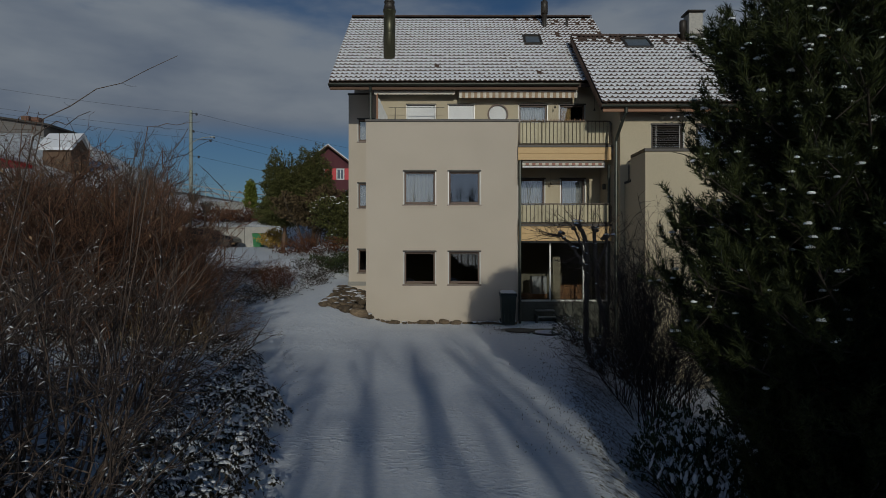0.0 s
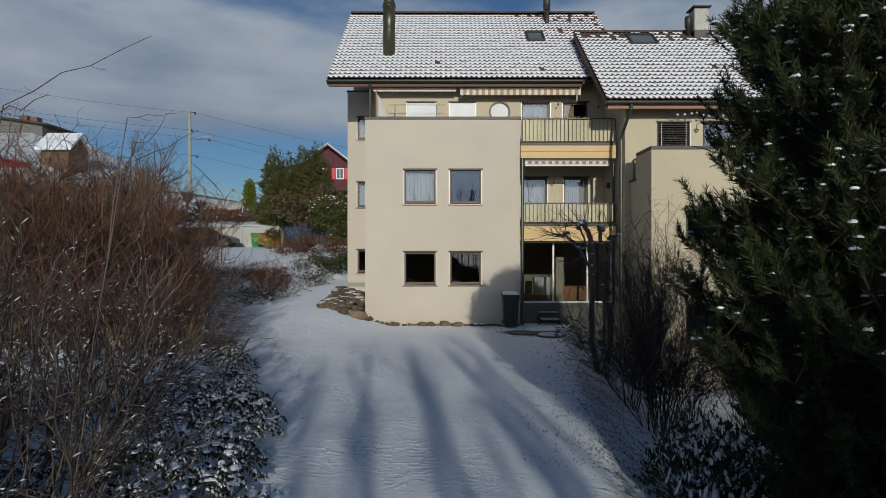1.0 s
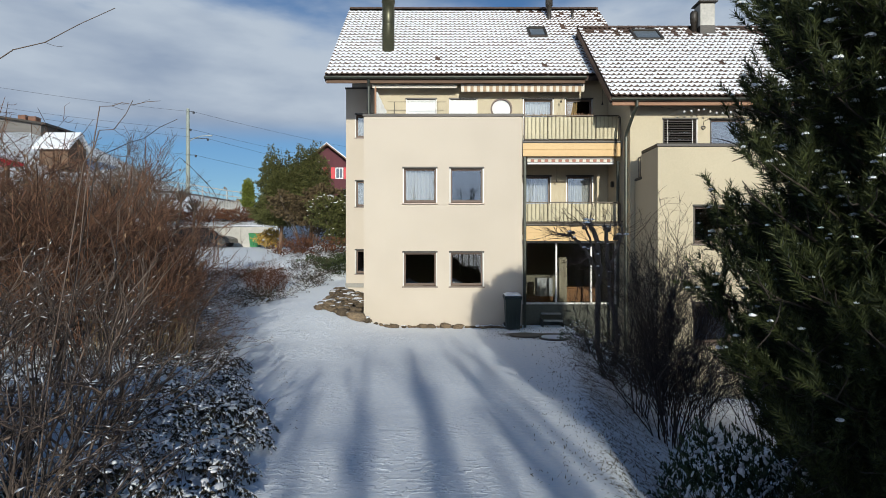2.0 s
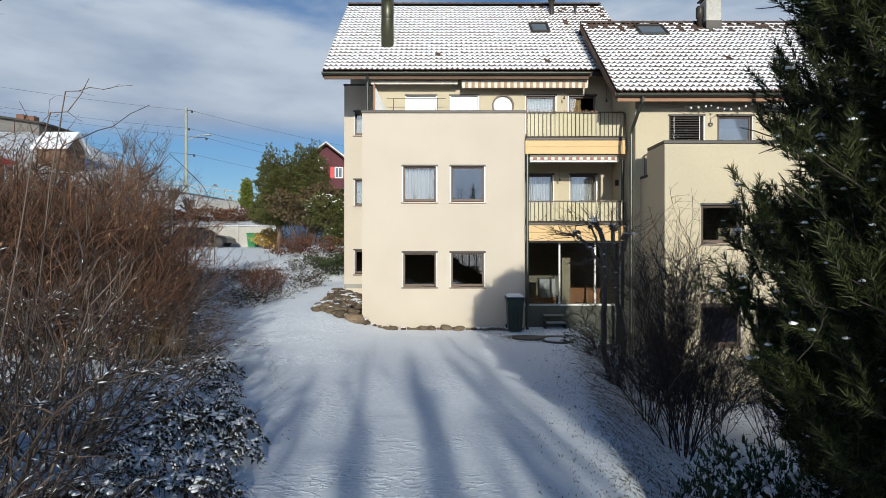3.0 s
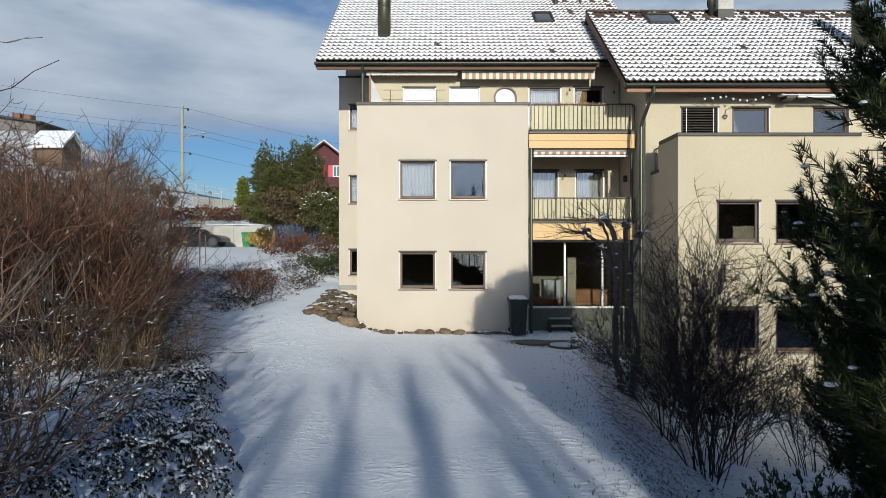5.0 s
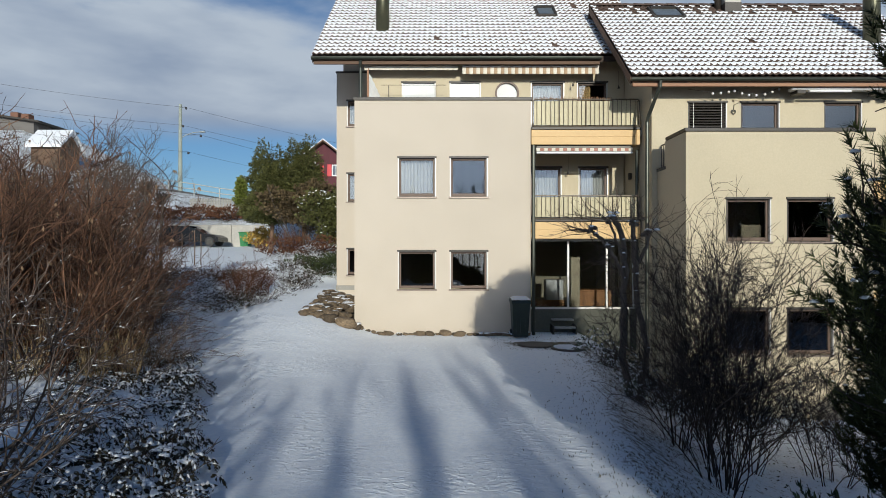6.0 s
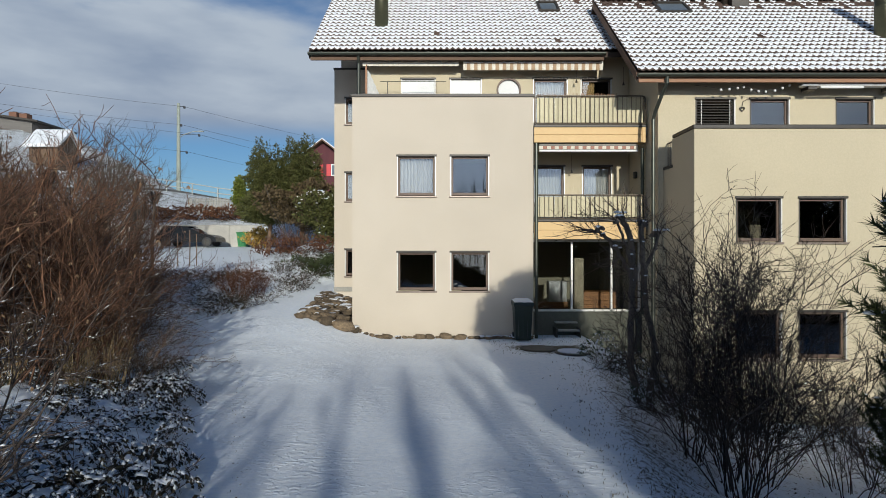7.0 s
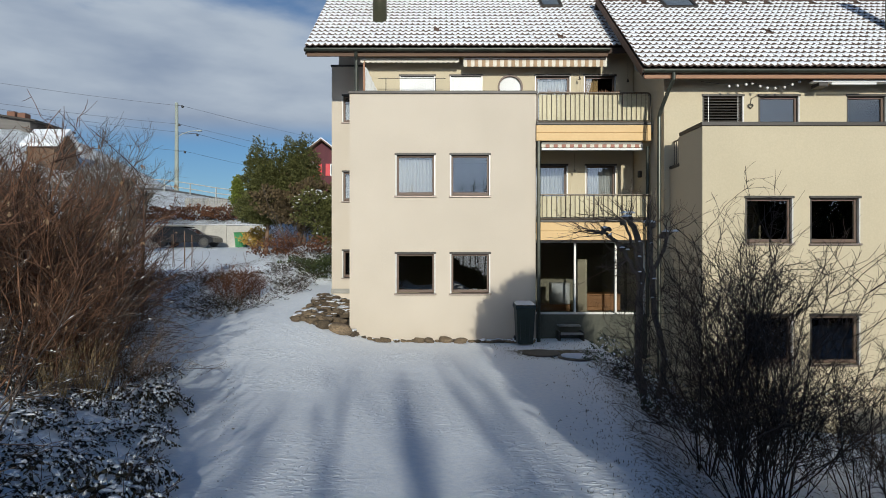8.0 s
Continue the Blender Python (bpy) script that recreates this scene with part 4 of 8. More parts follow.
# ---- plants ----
# a darker copy of the needles, with the crown's shade in its colour
NEEDLE_SHADE = island_material("pine_needles_shaded", (0.008, 0.014, 0.006), (0.022, 0.032, 0.012), 0.7, 0.2)

class Veg:
    """Gathers many small pieces as arrays."""

    def __init__(self):
        self.v, self.t, self.q, self.n = [], [], [], 0

    def put(self, v, tris=None, quads=None):
        if tris is not None:
            self.t.append(np.asarray(tris) + self.n)
        if quads is not None:
            self.q.append(np.asarray(quads) + self.n)
        self.v.append(np.asarray(v, float))
        self.n += len(v)

    def tube(self, pts, r0, r1, n=3):
        pts = np.asarray(pts, float)
        k = len(pts)
        d = np.gradient(pts, axis=0)
        d /= np.linalg.norm(d, axis=1)[:, None] + 1e-9
        ref = np.array((0.0, 0.0, 1.0)) if abs(d[0, 2]) < 0.9 else np.array((1.0, 0.0, 0.0))
        s = np.cross(d, ref)
        s /= np.linalg.norm(s, axis=1)[:, None] + 1e-9
        u = np.cross(s, d)
        r = np.linspace(r0, r1, k)[:, None, None]
        a = 2 * np.pi * np.arange(n) / n
        ring = s[:, None, :] * np.cos(a)[None, :, None] + u[:, None, :] * np.sin(a)[None, :, None]
        v = (pts[:, None, :] + ring * r).reshape(-1, 3)
        i = np.arange(k - 1)[:, None] * n
        j = np.arange(n)[None, :]
        j2 = (j + 1) % n
        self.put(v, None, np.stack([i + j, i + j2, i + n + j2, i + n + j], -1).reshape(-1, 4))

    def mesh(self, name, mat, smooth=False):
        me = bpy.data.meshes.new(name)
        v = np.concatenate(self.v) if self.v else np.zeros((0, 3))
        me.vertices.add(len(v))
        me.vertices.foreach_set("co", v.ravel())
        tri = np.concatenate(self.t) if self.t else np.zeros((0, 3), int)
        quad = np.concatenate(self.q) if self.q else np.zeros((0, 4), int)
        loops = np.concatenate([tri.ravel(), quad.ravel()]).astype(np.int32)
        starts = np.concatenate([np.arange(len(tri)) * 3, len(tri) * 3 + np.arange(len(quad)) * 4]).astype(np.int32)
        me.loops.add(len(loops))
        me.loops.foreach_set("vertex_index", loops)
        me.polygons.add(len(starts))
        me.polygons.foreach_set("loop_start", starts)
        me.materials.append(mat)
        if smooth:
            me.polygons.foreach_set("use_smooth", np.ones(len(starts), bool))
        me.update(calc_edges=True)
        return me


def unit(a):
    return a / (np.linalg.norm(a) + 1e-9)


def path(rng, p, d, length, k, wander, lift):
    out, d = [np.array(p, float)], unit(np.array(d, float))
    for _ in range(k):
        d = unit(d + rng.normal(0, wander, 3) + np.array((0, 0, lift)))
        out.append(out[-1] + d * length / k)
    return np.array(out)


OCTA_V = np.array([(1, 0, 0), (-1, 0, 0), (0, 1, 0), (0, -1, 0), (0, 0, 1), (0, 0, -0.5)], float)
OCTA_F = np.array([(0, 2, 4), (2, 1, 4), (1, 3, 4), (3, 0, 4), (2, 0, 5), (1, 2, 5), (3, 1, 5), (0, 3, 5)])


def lump_shape(rng):
    """An uneven low dome of snow, 26 points."""
    v, f = [(0, 0, 1.0)], []
    for k, (r, z) in enumerate(((0.62, 0.8), (1.0, 0.25), (0.85, -0.25))):
        for i in range(8):
            a = 2 * math.pi * (i + 0.5 * k) / 8
            w = r * rng.uniform(0.75, 1.25)
            v.append((w * math.cos(a), w * math.sin(a), z * rng.uniform(0.8, 1.2)))
    for i in range(8):
        j = (i + 1) % 8
        f.append((0, 1 + i, 1 + j))
        for k in range(2):
            a, b = 1 + 8 * k, 9 + 8 * k
            f += [(a + i, b + i, b + j), (a + i, b + j, a + j)]
    return np.array(v), np.array(f)


def snow_on(veg, rng, a, b, size):
    """A small ridge of snow along a twig from a to b."""
    d = b - a
    d = d * min(1.0, 0.075 / (np.linalg.norm(d) + 1e-9))
    b = a + d
    m = (a + b) / 2 + np.array((0, 0, size * 0.25))
    x = unit(d) * np.linalg.norm(d) * 0.5
    y = unit(np.cross(d, (0, 0, 1.0))) * size * 0.55
    z = np.array((0, 0, size * 0.8))
    veg.put(m + OCTA_V[:, :1] * x + OCTA_V[:, 1:2] * y + OCTA_V[:, 2:] * z, OCTA_F)


def leaf(veg, rng, p, d, size, wide=0.5):
    d = unit(d)
    s = unit(np.cross(d, rng.normal(0, 1, 3))) * size * wide
    fold = unit(np.cross(d, s)) * size * 0.12
    veg.put([p, p + d * size * 0.45 + s - fold, p + d * size, p + d * size * 0.45 - s - fold], [(0, 1, 2), (0, 2, 3)])


def shrub_parts(seed, stems, height, spread, side, twigs, r0=0.012, lean=0.35, wander=0.10, lift=0.02, snow=0.2, leaves=0, snow_top=9.0, k=6, bare=0.2):
    """Many-stemmed bare shrub: the stems with their twigs, the snow that lies on them, and dry leaves left on it."""
    rng = np.random.default_rng(seed)
    wood, white, dry = Veg(), Veg(), Veg()
    for _ in range(stems):
        a, r = rng.uniform(0, 2 * np.pi), spread * math.sqrt(rng.uniform(0, 1))
        p = np.array((r * math.cos(a), r * math.sin(a), -0.1))
        h = height * rng.uniform(0.68, 1.0)
        out = rng.uniform(0.1, 1.0) * lean
        main = path(rng, p, (out * math.cos(a), out * math.sin(a), 1.0), h, k, wander, lift)
        wood.tube(main, r0 * rng.uniform(0.7, 1.2), r0 * 0.25, 4)
        for _ in range(side):
            u = rng.uniform(bare, 0.97) * k
            i = min(int(u), k - 1)
            q = main[i] + (main[i + 1] - main[i]) * (u - i)
            d = unit(main[i + 1] - main[i]) + rng.normal(0, 0.7, 3)
            sub = path(rng, q, d, h * rng.uniform(0.15, 0.38) * (1.15 - u / k * 0.6), 4, wander * 1.3, 0.05)
            wood.tube(sub, r0 * 0.42, r0 * 0.16, 3)
            for s0, s1 in zip(sub, sub[1:]):
                if rng.uniform() < snow and abs(unit(s1 - s0)[2]) < 0.75 and s0[2] < snow_top:
                    snow_on(white, rng, s0, s0 + (s1 - s0) * rng.uniform(0.4, 1.0), rng.uniform(0.006, 0.013))
            for _ in range(twigs):
                w = rng.integers(0, 4)
                q2 = sub[w] + (sub[w + 1] - sub[w]) * rng.uniform()
                tw = path(rng, q2, unit(sub[w + 1] - sub[w]) + rng.normal(0, 0.6, 3), rng.uniform(0.10, 0.32), 2, 0.15, 0.05)
                wood.tube(tw, r0 * 0.22, r0 * 0.12, 3)
                if rng.uniform() < snow * 0.6 and tw[0][2] < snow_top:
                    snow_on(white, rng, tw[0], tw[1], rng.uniform(0.006, 0.013))
                if rng.uniform() < leaves:
                    leaf(dry, rng, tw[-1], np.array((rng.normal(0, 0.3), rng.normal(0, 0.3), -1.0)), rng.uniform(0.035, 0.065), 0.28)
    return wood, white, dry


def shrub(name, label, category, group, parts, wood_mat, leaf_mat=None, snow_name="snow"):
    wood, white, dry = parts
    t = thing(name, 0, 0, 0, label, category, group)
    part("branchwork", wood.mesh("branchwork", wood_mat), None, t)
    if white.v:
        tagged(part("snow", white.mesh("snow", SNOW), None, t, "snow clinging to the twigs"), kind="stuff")
    if dry.v and leaf_mat:
        tagged(part("dry_leaves", dry.mesh("dry_leaves", leaf_mat), None, t, "pale dry leaves"), kind="stuff")
    return t


def place(t, x, y, scale=1.0, turn=0.0, dz=-0.03, sz=None, lean=(0, 0)):
    m = pose(x, y, height(x, y) + dz, lean[0], lean[1], turn) @ Matrix.Diagonal((scale, scale, sz or scale, 1))
    return m


def stand(t, first, m):
    """The first use moves the thing itself, the later ones copy it."""
    if first:
        t.matrix_basis = m
        return t
    return copy_thing_scaled(t, m)


def copy_thing_scaled(t, m):
    c = copy_thing(t, Matrix.Identity(4))
    c.matrix_basis = m
    return c


def thicket_parts(seed, stems, height, spread, lean, laterals, twigs, r0, lift, snow, snow_top, leaves):
    """A tangled bare shrub: crooked stems, laterals thrown out to all sides, short crossing twigs, some with dry leaves in pairs."""
    rng = np.random.default_rng(seed)
    wood, white, dry = Veg(), Veg(), Veg()
    for _ in range(stems):
        a, r = rng.uniform(0, 2 * np.pi), spread * math.sqrt(rng.uniform())
        h, out = height * rng.uniform(0.6, 1.0), lean * rng.uniform(0.1, 1.0)
        main = path(rng, (r * math.cos(a), r * math.sin(a), -0.1), (out * math.cos(a), out * math.sin(a), 1.0), h, 8, 0.13, lift)
        wood.tube(main, r0 * rng.uniform(0.7, 1.2), r0 * 0.35, 5)
        for _ in range(laterals):
            u = rng.uniform(0.22, 0.98) * 8
            i = min(int(u), 7)
            q = main[i] + (main[i + 1] - main[i]) * (u - i)
            b = rng.uniform(0, 2 * np.pi)
            d = unit(main[i + 1] - main[i]) * 0.7 + np.array((math.cos(b), math.sin(b), 0.25)) * rng.uniform(0.4, 1.0)
            sub = path(rng, q, d, h * rng.uniform(0.14, 0.34), 5, 0.20, 0.02)
            wood.tube(sub, r0 * 0.5, r0 * 0.26, 4)
            flat = [k for k in range(5) if abs(unit(sub[k + 1] - sub[k])[2]) < 0.6 and sub[k][2] < snow_top]
            for k in flat:
                if rng.uniform() < snow:
                    snow_on(white, rng, sub[k], sub[k + 1], rng.uniform(0.009, 0.018))
            for _ in range(twigs):
                w = rng.integers(0, 5)
                q2 = sub[w] + (sub[w + 1] - sub[w]) * rng.uniform()
                tw = path(rng, q2, unit(sub[w + 1] - sub[w]) * 0.7 + rng.normal(0, 0.6, 3), rng.uniform(0.10, 0.36), 3, 0.22, 0.05)
                wood.tube(tw, r0 * 0.30, r0 * 0.20, 3)
                if rng.uniform() < leaves:
                    for k in (-1, 1):
                        leaf(dry, rng, tw[-1], np.array((0.35 * k + rng.normal(0, 0.2), rng.normal(0, 0.3), -1.0)), rng.uniform(0.05, 0.085), 0.22)
    return wood, white, dry


def build_left_hedge():
    rng = random.Random(5)
    kinds = [shrub("hedge_shrub", "leafless red-brown thicket shrub of crossing twigs", "shrub", "thicket along the lawn",
                   thicket_parts(20 + k, 17, (3.3, 3.1, 3.5)[k], 0.5, (0.75, 0.9, 0.6)[k], 13, 4, (0.013, 0.012, 0.014)[k], 0.0, 0.05, 1.2, (0.0, 0.10, 0.02)[k]),
                   TWIG_BROWN, LEAF_DRY) for k in range(3)]
    kinds.append(shrub("arching_shrub", "leafless grey-brown shrub with arching snow-lined twigs", "shrub", "thicket along the lawn",
                       thicket_parts(31, 16, 2.9, 0.4, 1.25, 12, 4, 0.012, -0.09, 0.42, 2.2, 0.0), TWIG_GREY))
    kinds.append(shrub("tan_shrub", "leafless tan-coloured thicket shrub with upright canes", "shrub", "thicket along the lawn",
                       thicket_parts(33, 22, 3.0, 0.45, 0.5, 8, 3, 0.012, 0.01, 0.03, 1.0, 0.05), TWIG_TAN, LEAF_DRY))
    used = set()
    for row, (off, height_f) in enumerate(((1.9, 0.55), (2.55, 0.82), (3.1, 1.0), (3.9, 1.05), (5.0, 1.18), (6.3, 1.28))):
        y = (12.0, 11.6, 11.0, 10.4, 9.8, 9.4)[row]
        while y < 18.2:
            k = rng.choice((0, 1, 2, 3, 3, 4) if row > 0 else (3, 3, 3, 0))
            x = hedge_edge(y) - off + 0.85 * smooth01(9.0, 13.0, y) + rng.uniform(-0.3, 0.3)
            s = height_f * rng.uniform(0.80, 1.12) * (1.08 - 0.14 * smooth01(11.0, 17.5, y))
            stand(kinds[k], k not in used, place(kinds[k], x, y + rng.uniform(-0.2, 0.2), s * 1.05, rng.uniform(0, 360), sz=s))
            used.add(k)
            y += (1.1 if row == 0 else 0.85) + 0.05 * row
    # the tallest, at the back where the thicket begins
    for k, (x, y, s) in enumerate(((-6.5, 11.6, 1.15), (-7.3, 12.3, 1.22), (-8.3, 13.1, 1.28), (-7.2, 13.6, 1.18), (-9.3, 13.8, 1.32))):
        copy_thing_scaled(kinds[(2, 0, 2, 4, 0)[k]], place(kinds[0], x, y, s, 53 * k))
    # lower bushes at the far end, close to the lawn
    for k, (x, y, s) in enumerate(((-5.6, 12.8, 0.5), (-6.1, 13.6, 0.55), (-6.6, 14.5, 0.6), (-7.0, 15.2, 0.65))):
        copy_thing_scaled(kinds[3 if k % 2 else 0], place(kinds[3], x, y, s, 71 * k))


def build_near_left():
    """The dark shrub nearest to the camera's start, with long whips into the sky."""
    t = shrub("dark_shrub", "leafless dark grey shrub with crooked snowy stems", "shrub", "thicket along the lawn",
              shrub_parts(47, 26, 2.5, 0.45, 10, 3, 0.016, 0.85, 0.16, 0.0, 0.30, 0.0, 2.0), TWIG_GREY)
    spots = ((-3.35, 4.3, 1.0, 20), (-3.0, 3.1, 0.92, 140), (-4.2, 5.2, 1.1, 250), (-3.9, 6.6, 0.95, 80), (-4.4, 3.6, 1.15, 190), (-3.6, 2.2, 1.0, 300))
    for i, (x, y, s, a) in enumerate(spots):
        stand(t, i == 0, place(t, x, y, s, a))
    rng = np.random.default_rng(8)
    w = thing("tall_whips", -2.6, 1.6, height(-2.6, 1.6), "long bare arching whips of a tall shrub", "shrub")
    veg = Veg()
    for a, b, c in (((-3.6, 3.65, -0.2), (-2.95, 3.65, 3.2), (-1.95, 3.65, 3.71)), ((-2.75, 3.9, -0.2), (-2.3, 3.9, 2.8), (-1.97, 3.88, 3.23)),
                    ((-3.4, 5.0, -0.2), (-2.85, 5.0, 3.0), (-2.2, 5.0, 3.36)), ((-3.5, 5.2, -0.2), (-2.95, 5.2, 3.45), (-2.43, 5.2, 3.56)),
                    ((-3.3, 3.0, -0.2), (-2.55, 3.0, 2.95), (-2.2, 3.0, 3.15)), ((-4.4, 6.9, 0), (-3.95, 6.8, 3.0), (-3.6, 6.9, 3.3))):
        a, b, c = (np.array(q, float) for q in (a, b, c))
        k = np.linspace(0, 1, 6)[:, None]
        pts = np.concatenate([a + (b - a) * k[:-1], b + (c - b) * k])
        pts[2:-1] += rng.normal(0, 0.009, (len(pts) - 3, 3))
        pts[3:8] += np.array((0, 0, 0.05))
        veg.tube(pts, 0.0065, 0.002, 5)
        for i in range(4, 9, 2):
            tw = path(rng, pts[i], unit(pts[i] - pts[i - 1]) + rng.normal(0, 0.5, 3), rng.uniform(0.03, 0.14), 3, 0.15, 0.1)
            veg.tube(tw, 0.0018, 0.0009, 3)
    tagged(part("branchwork", veg.mesh("branchwork", TWIG_GREY), None, w), kind="stuff")


def snow_pad(veg, rng, p, ax, ay, thick, tilt):
    """A soft sheet of snow, 33 points, that droops at its rim and leans by tilt (slope along x and y)."""
    n, v, f = 8, [(0.0, 0.0, thick)], []
    wob = rng.uniform(0.7, 1.3, n)
    wob = (wob + np.roll(wob, 1)) / 2
    for r, z in ((0.4, 0.93), (0.72, 0.66), (0.95, 0.1), (0.88, -0.5)):
        for i in range(n):
            c = 2 * math.pi * i / n
            v.append((ax * r * wob[i] * math.cos(c), ay * r * wob[i] * math.sin(c), thick * z))
    for i in range(n):
        j = (i + 1) % n
        f.append((0, 1 + i, 1 + j))
        for k in range(3):
            q, w = 1 + n * k, 1 + n * (k + 1)
            f += [(q + i, w + i, w + j), (q + i, w + j, q + j)]
    v = np.array(v)
    v[:, 2] += v[:, 0] * tilt[0] + v[:, 1] * tilt[1] - 1.2 * (v[:, 0] ** 2 + v[:, 1] ** 2)
    veg.put(v + p, np.array(f))


def cover_parts(seed, radius, tall, leaves, lumps, leaf_size):
    """Low cover: drooping fronds hang out from under soft sheets of snow."""
    rng = np.random.default_rng(seed)
    stems, green, white = Veg(), Veg(), Veg()
    for _ in range(40):
        a, r = rng.uniform(0, 2 * np.pi), radius * 0.4 * math.sqrt(rng.uniform())
        p = np.array((r * math.cos(a), r * math.sin(a), -0.05))
        tip = path(rng, p, (math.cos(a) * 0.9, math.sin(a) * 0.9, 0.9), radius * rng.uniform(0.5, 1.0), 4, 0.15, -0.12)
        stems.tube(tip, 0.006, 0.003, 3)
    big = leaf_size > 0.06
    fronds = max(1, leaves // 14)
    for _ in range(fronds):
        a, r = rng.uniform(0, 2 * np.pi), radius * rng.uniform(0.05, 1.0) ** 0.6
        z = tall * math.sqrt(max(0.0, 1 - (r / radius) ** 2)) * rng.uniform(0.35, 1.08)
        p = np.array((r * math.cos(a), r * math.sin(a), z))
        axis = path(rng, p, (math.cos(a) * 0.8, math.sin(a) * 0.8, 0.15 if big else 0.5), leaf_size * rng.uniform(1.5, 3.0), 4, 0.18, -0.38 if big else -0.1)
        if big:
            for s0, s1 in zip(axis, axis[1:]):
                if rng.uniform() < 0.62:
                    snow_on(white, rng, s0 + np.array((0, 0, 0.006)), s1, rng.uniform(0.016, 0.04))
        for k in range(14):
            q = axis[k % 4] + (axis[k % 4 + 1] - axis[k % 4]) * rng.uniform()
            along = unit(axis[k % 4 + 1] - axis[k % 4])
            if big:
                across = unit(np.cross(along, (0, 0, 1.0))) * (1 if k % 2 else -1)
                leaf(green, rng, q, along * 0.45 + across + np.array((0, 0, -0.3)) + rng.normal(0, 0.15, 3), leaf_size * (1.0 - 0.17 * (k % 4)) * rng.uniform(0.7, 1.1), 0.20)
            else:
                leaf(green, rng, q, along * 0.7 + rng.normal(0, 0.45, 3) + np.array((0, 0, 0.2)), leaf_size * rng.uniform(0.45, 1.0), 0.24)
    for _ in range(lumps):
        a, r = rng.uniform(0, 2 * np.pi), radius * (0.78 if big else 0.95) * math.sqrt(rng.uniform())
        ca, sa, e = math.cos(a), math.sin(a), math.sqrt(max(0.04, 1 - (r / radius) ** 2))
        slope = min(0.9, tall * r / (radius * radius * e))
        p = np.array((r * ca, r * sa, tall * e * rng.uniform(0.86, 1.04)))
        if big:
            s = rng.uniform(0.014, 0.038)
            snow_pad(white, rng, p, s * rng.uniform(0.8, 2.8), s, rng.uniform(0.008, 0.016), (-slope * ca, -slope * sa))
        else:
            s = rng.uniform(0.009, 0.028)
            snow_pad(white, rng, p, s * rng.uniform(0.8, 1.5), s, s * 0.35, (-slope * ca, -slope * sa))
    return stems, green, white


def cover(name, label, group, parts, leaf_mat):
    t = thing(name, 0, 0, 0, label, "shrub", group)
    part("branchwork", parts[0].mesh("branchwork", TWIG_GREY), None, t)
    tagged(part("leaves", parts[1].mesh("leaves", leaf_mat), None, t, "dark drooping leaves"), kind="stuff")
    tagged(part("snow", parts[2].mesh("snow", SNOW, True), None, t, "clods of snow resting on the leaves"), kind="stuff")
    return t


def build_ground_cover():
    rng = random.Random(6)
    kinds = [cover("low_shrub", "low spreading evergreen shrub weighed down by snow", "low shrubs edging the lawn",
                   cover_parts(60 + k, 0.62, 0.26, 1250, 34, 0.085), LEAF_IVY) for k in range(3)]
    used = set()
    for row, off in enumerate((0.35, 0.95, 1.6, 2.4, 3.3, 4.3, 5.4)):
        y = 3.4 + 0.2 * row
        while y < (14.5 if row < 5 else 10.5):
            k = rng.randrange(3)
            s = rng.uniform(0.55, 1.15) * (1.0 if row < 3 else 0.85)
            m = place(kinds[k], hedge_edge(y) - off * rng.uniform(0.85, 1.15), y, s, rng.uniform(0, 360), sz=s * rng.uniform(0.8, 1.3), dz=-0.07)
            stand(kinds[k], k not in used, m)
            used.add(k)
            y += rng.uniform(0.6, 1.25) if row < 3 else rng.uniform(0.9, 1.6)
    # dry straw clumps at the foot of the thicket
    veg_rng = np.random.default_rng(17)
    v = Veg()
    for _ in range(60):
        a = veg_rng.uniform(0, 2 * np.pi)
        p = np.array((0.16 * math.cos(a), 0.16 * math.sin(a), -0.05)) * veg_rng.uniform(0, 1)
        v.tube(path(veg_rng, p, (0.25 * math.cos(a), 0.25 * math.sin(a), 1), veg_rng.uniform(0.5, 1.15), 4, 0.07, -0.03), 0.005, 0.002, 3)
    t = thing("straw_clump", 0, 0, 0, "clump of dry yellow perennial stalks", "dry grass", "straw clumps")
    tagged(part("stalk_tuft", v.mesh("stalk_tuft", STRAW), None, t), kind="stuff")
    spots = [(1.5, 11.4), (1.1, 11.9), (1.7, 12.4), (1.2, 13.1), (2.4, 11.0), (1.9, 13.8)]
    for i, (off, y) in enumerate(spots):
        stand(t, i == 0, place(t, hedge_edge(y) - off, y, rng.uniform(0.8, 1.15), rng.uniform(0, 360)))


def needle_shoot(veg, rng, p, d, length, count, size, width=0.0022):
    """A pine shoot: needles all round it, raked towards its tip."""
    d = unit(d)
    a = unit(np.cross(d, (0.3, 0.2, 1.0)))
    b = np.cross(d, a)
    u = rng.uniform(0, 1, count) ** 0.8
    th = rng.uniform(0, 2 * np.pi, count)
    rake = rng.uniform(0.45, 1.0, count)
    rad = np.cos(th)[:, None] * a + np.sin(th)[:, None] * b
    n = rad * rake[:, None] + d * (1.15 - 0.45 * rake)[:, None]
    n /= np.linalg.norm(n, axis=1)[:, None]
    base = p + d * (u * length)[:, None]
    tip = base + n * (size * rng.uniform(0.7, 1.1, count))[:, None]
    s = np.cross(n, rng.normal(0, 1, (count, 3)))
    s /= np.linalg.norm(s, axis=1)[:, None] + 1e-9
    v = np.stack([base - s * width, base + s * width, tip], 1).reshape(-1, 3)
    veg.put(v, np.arange(3 * count).reshape(-1, 3))


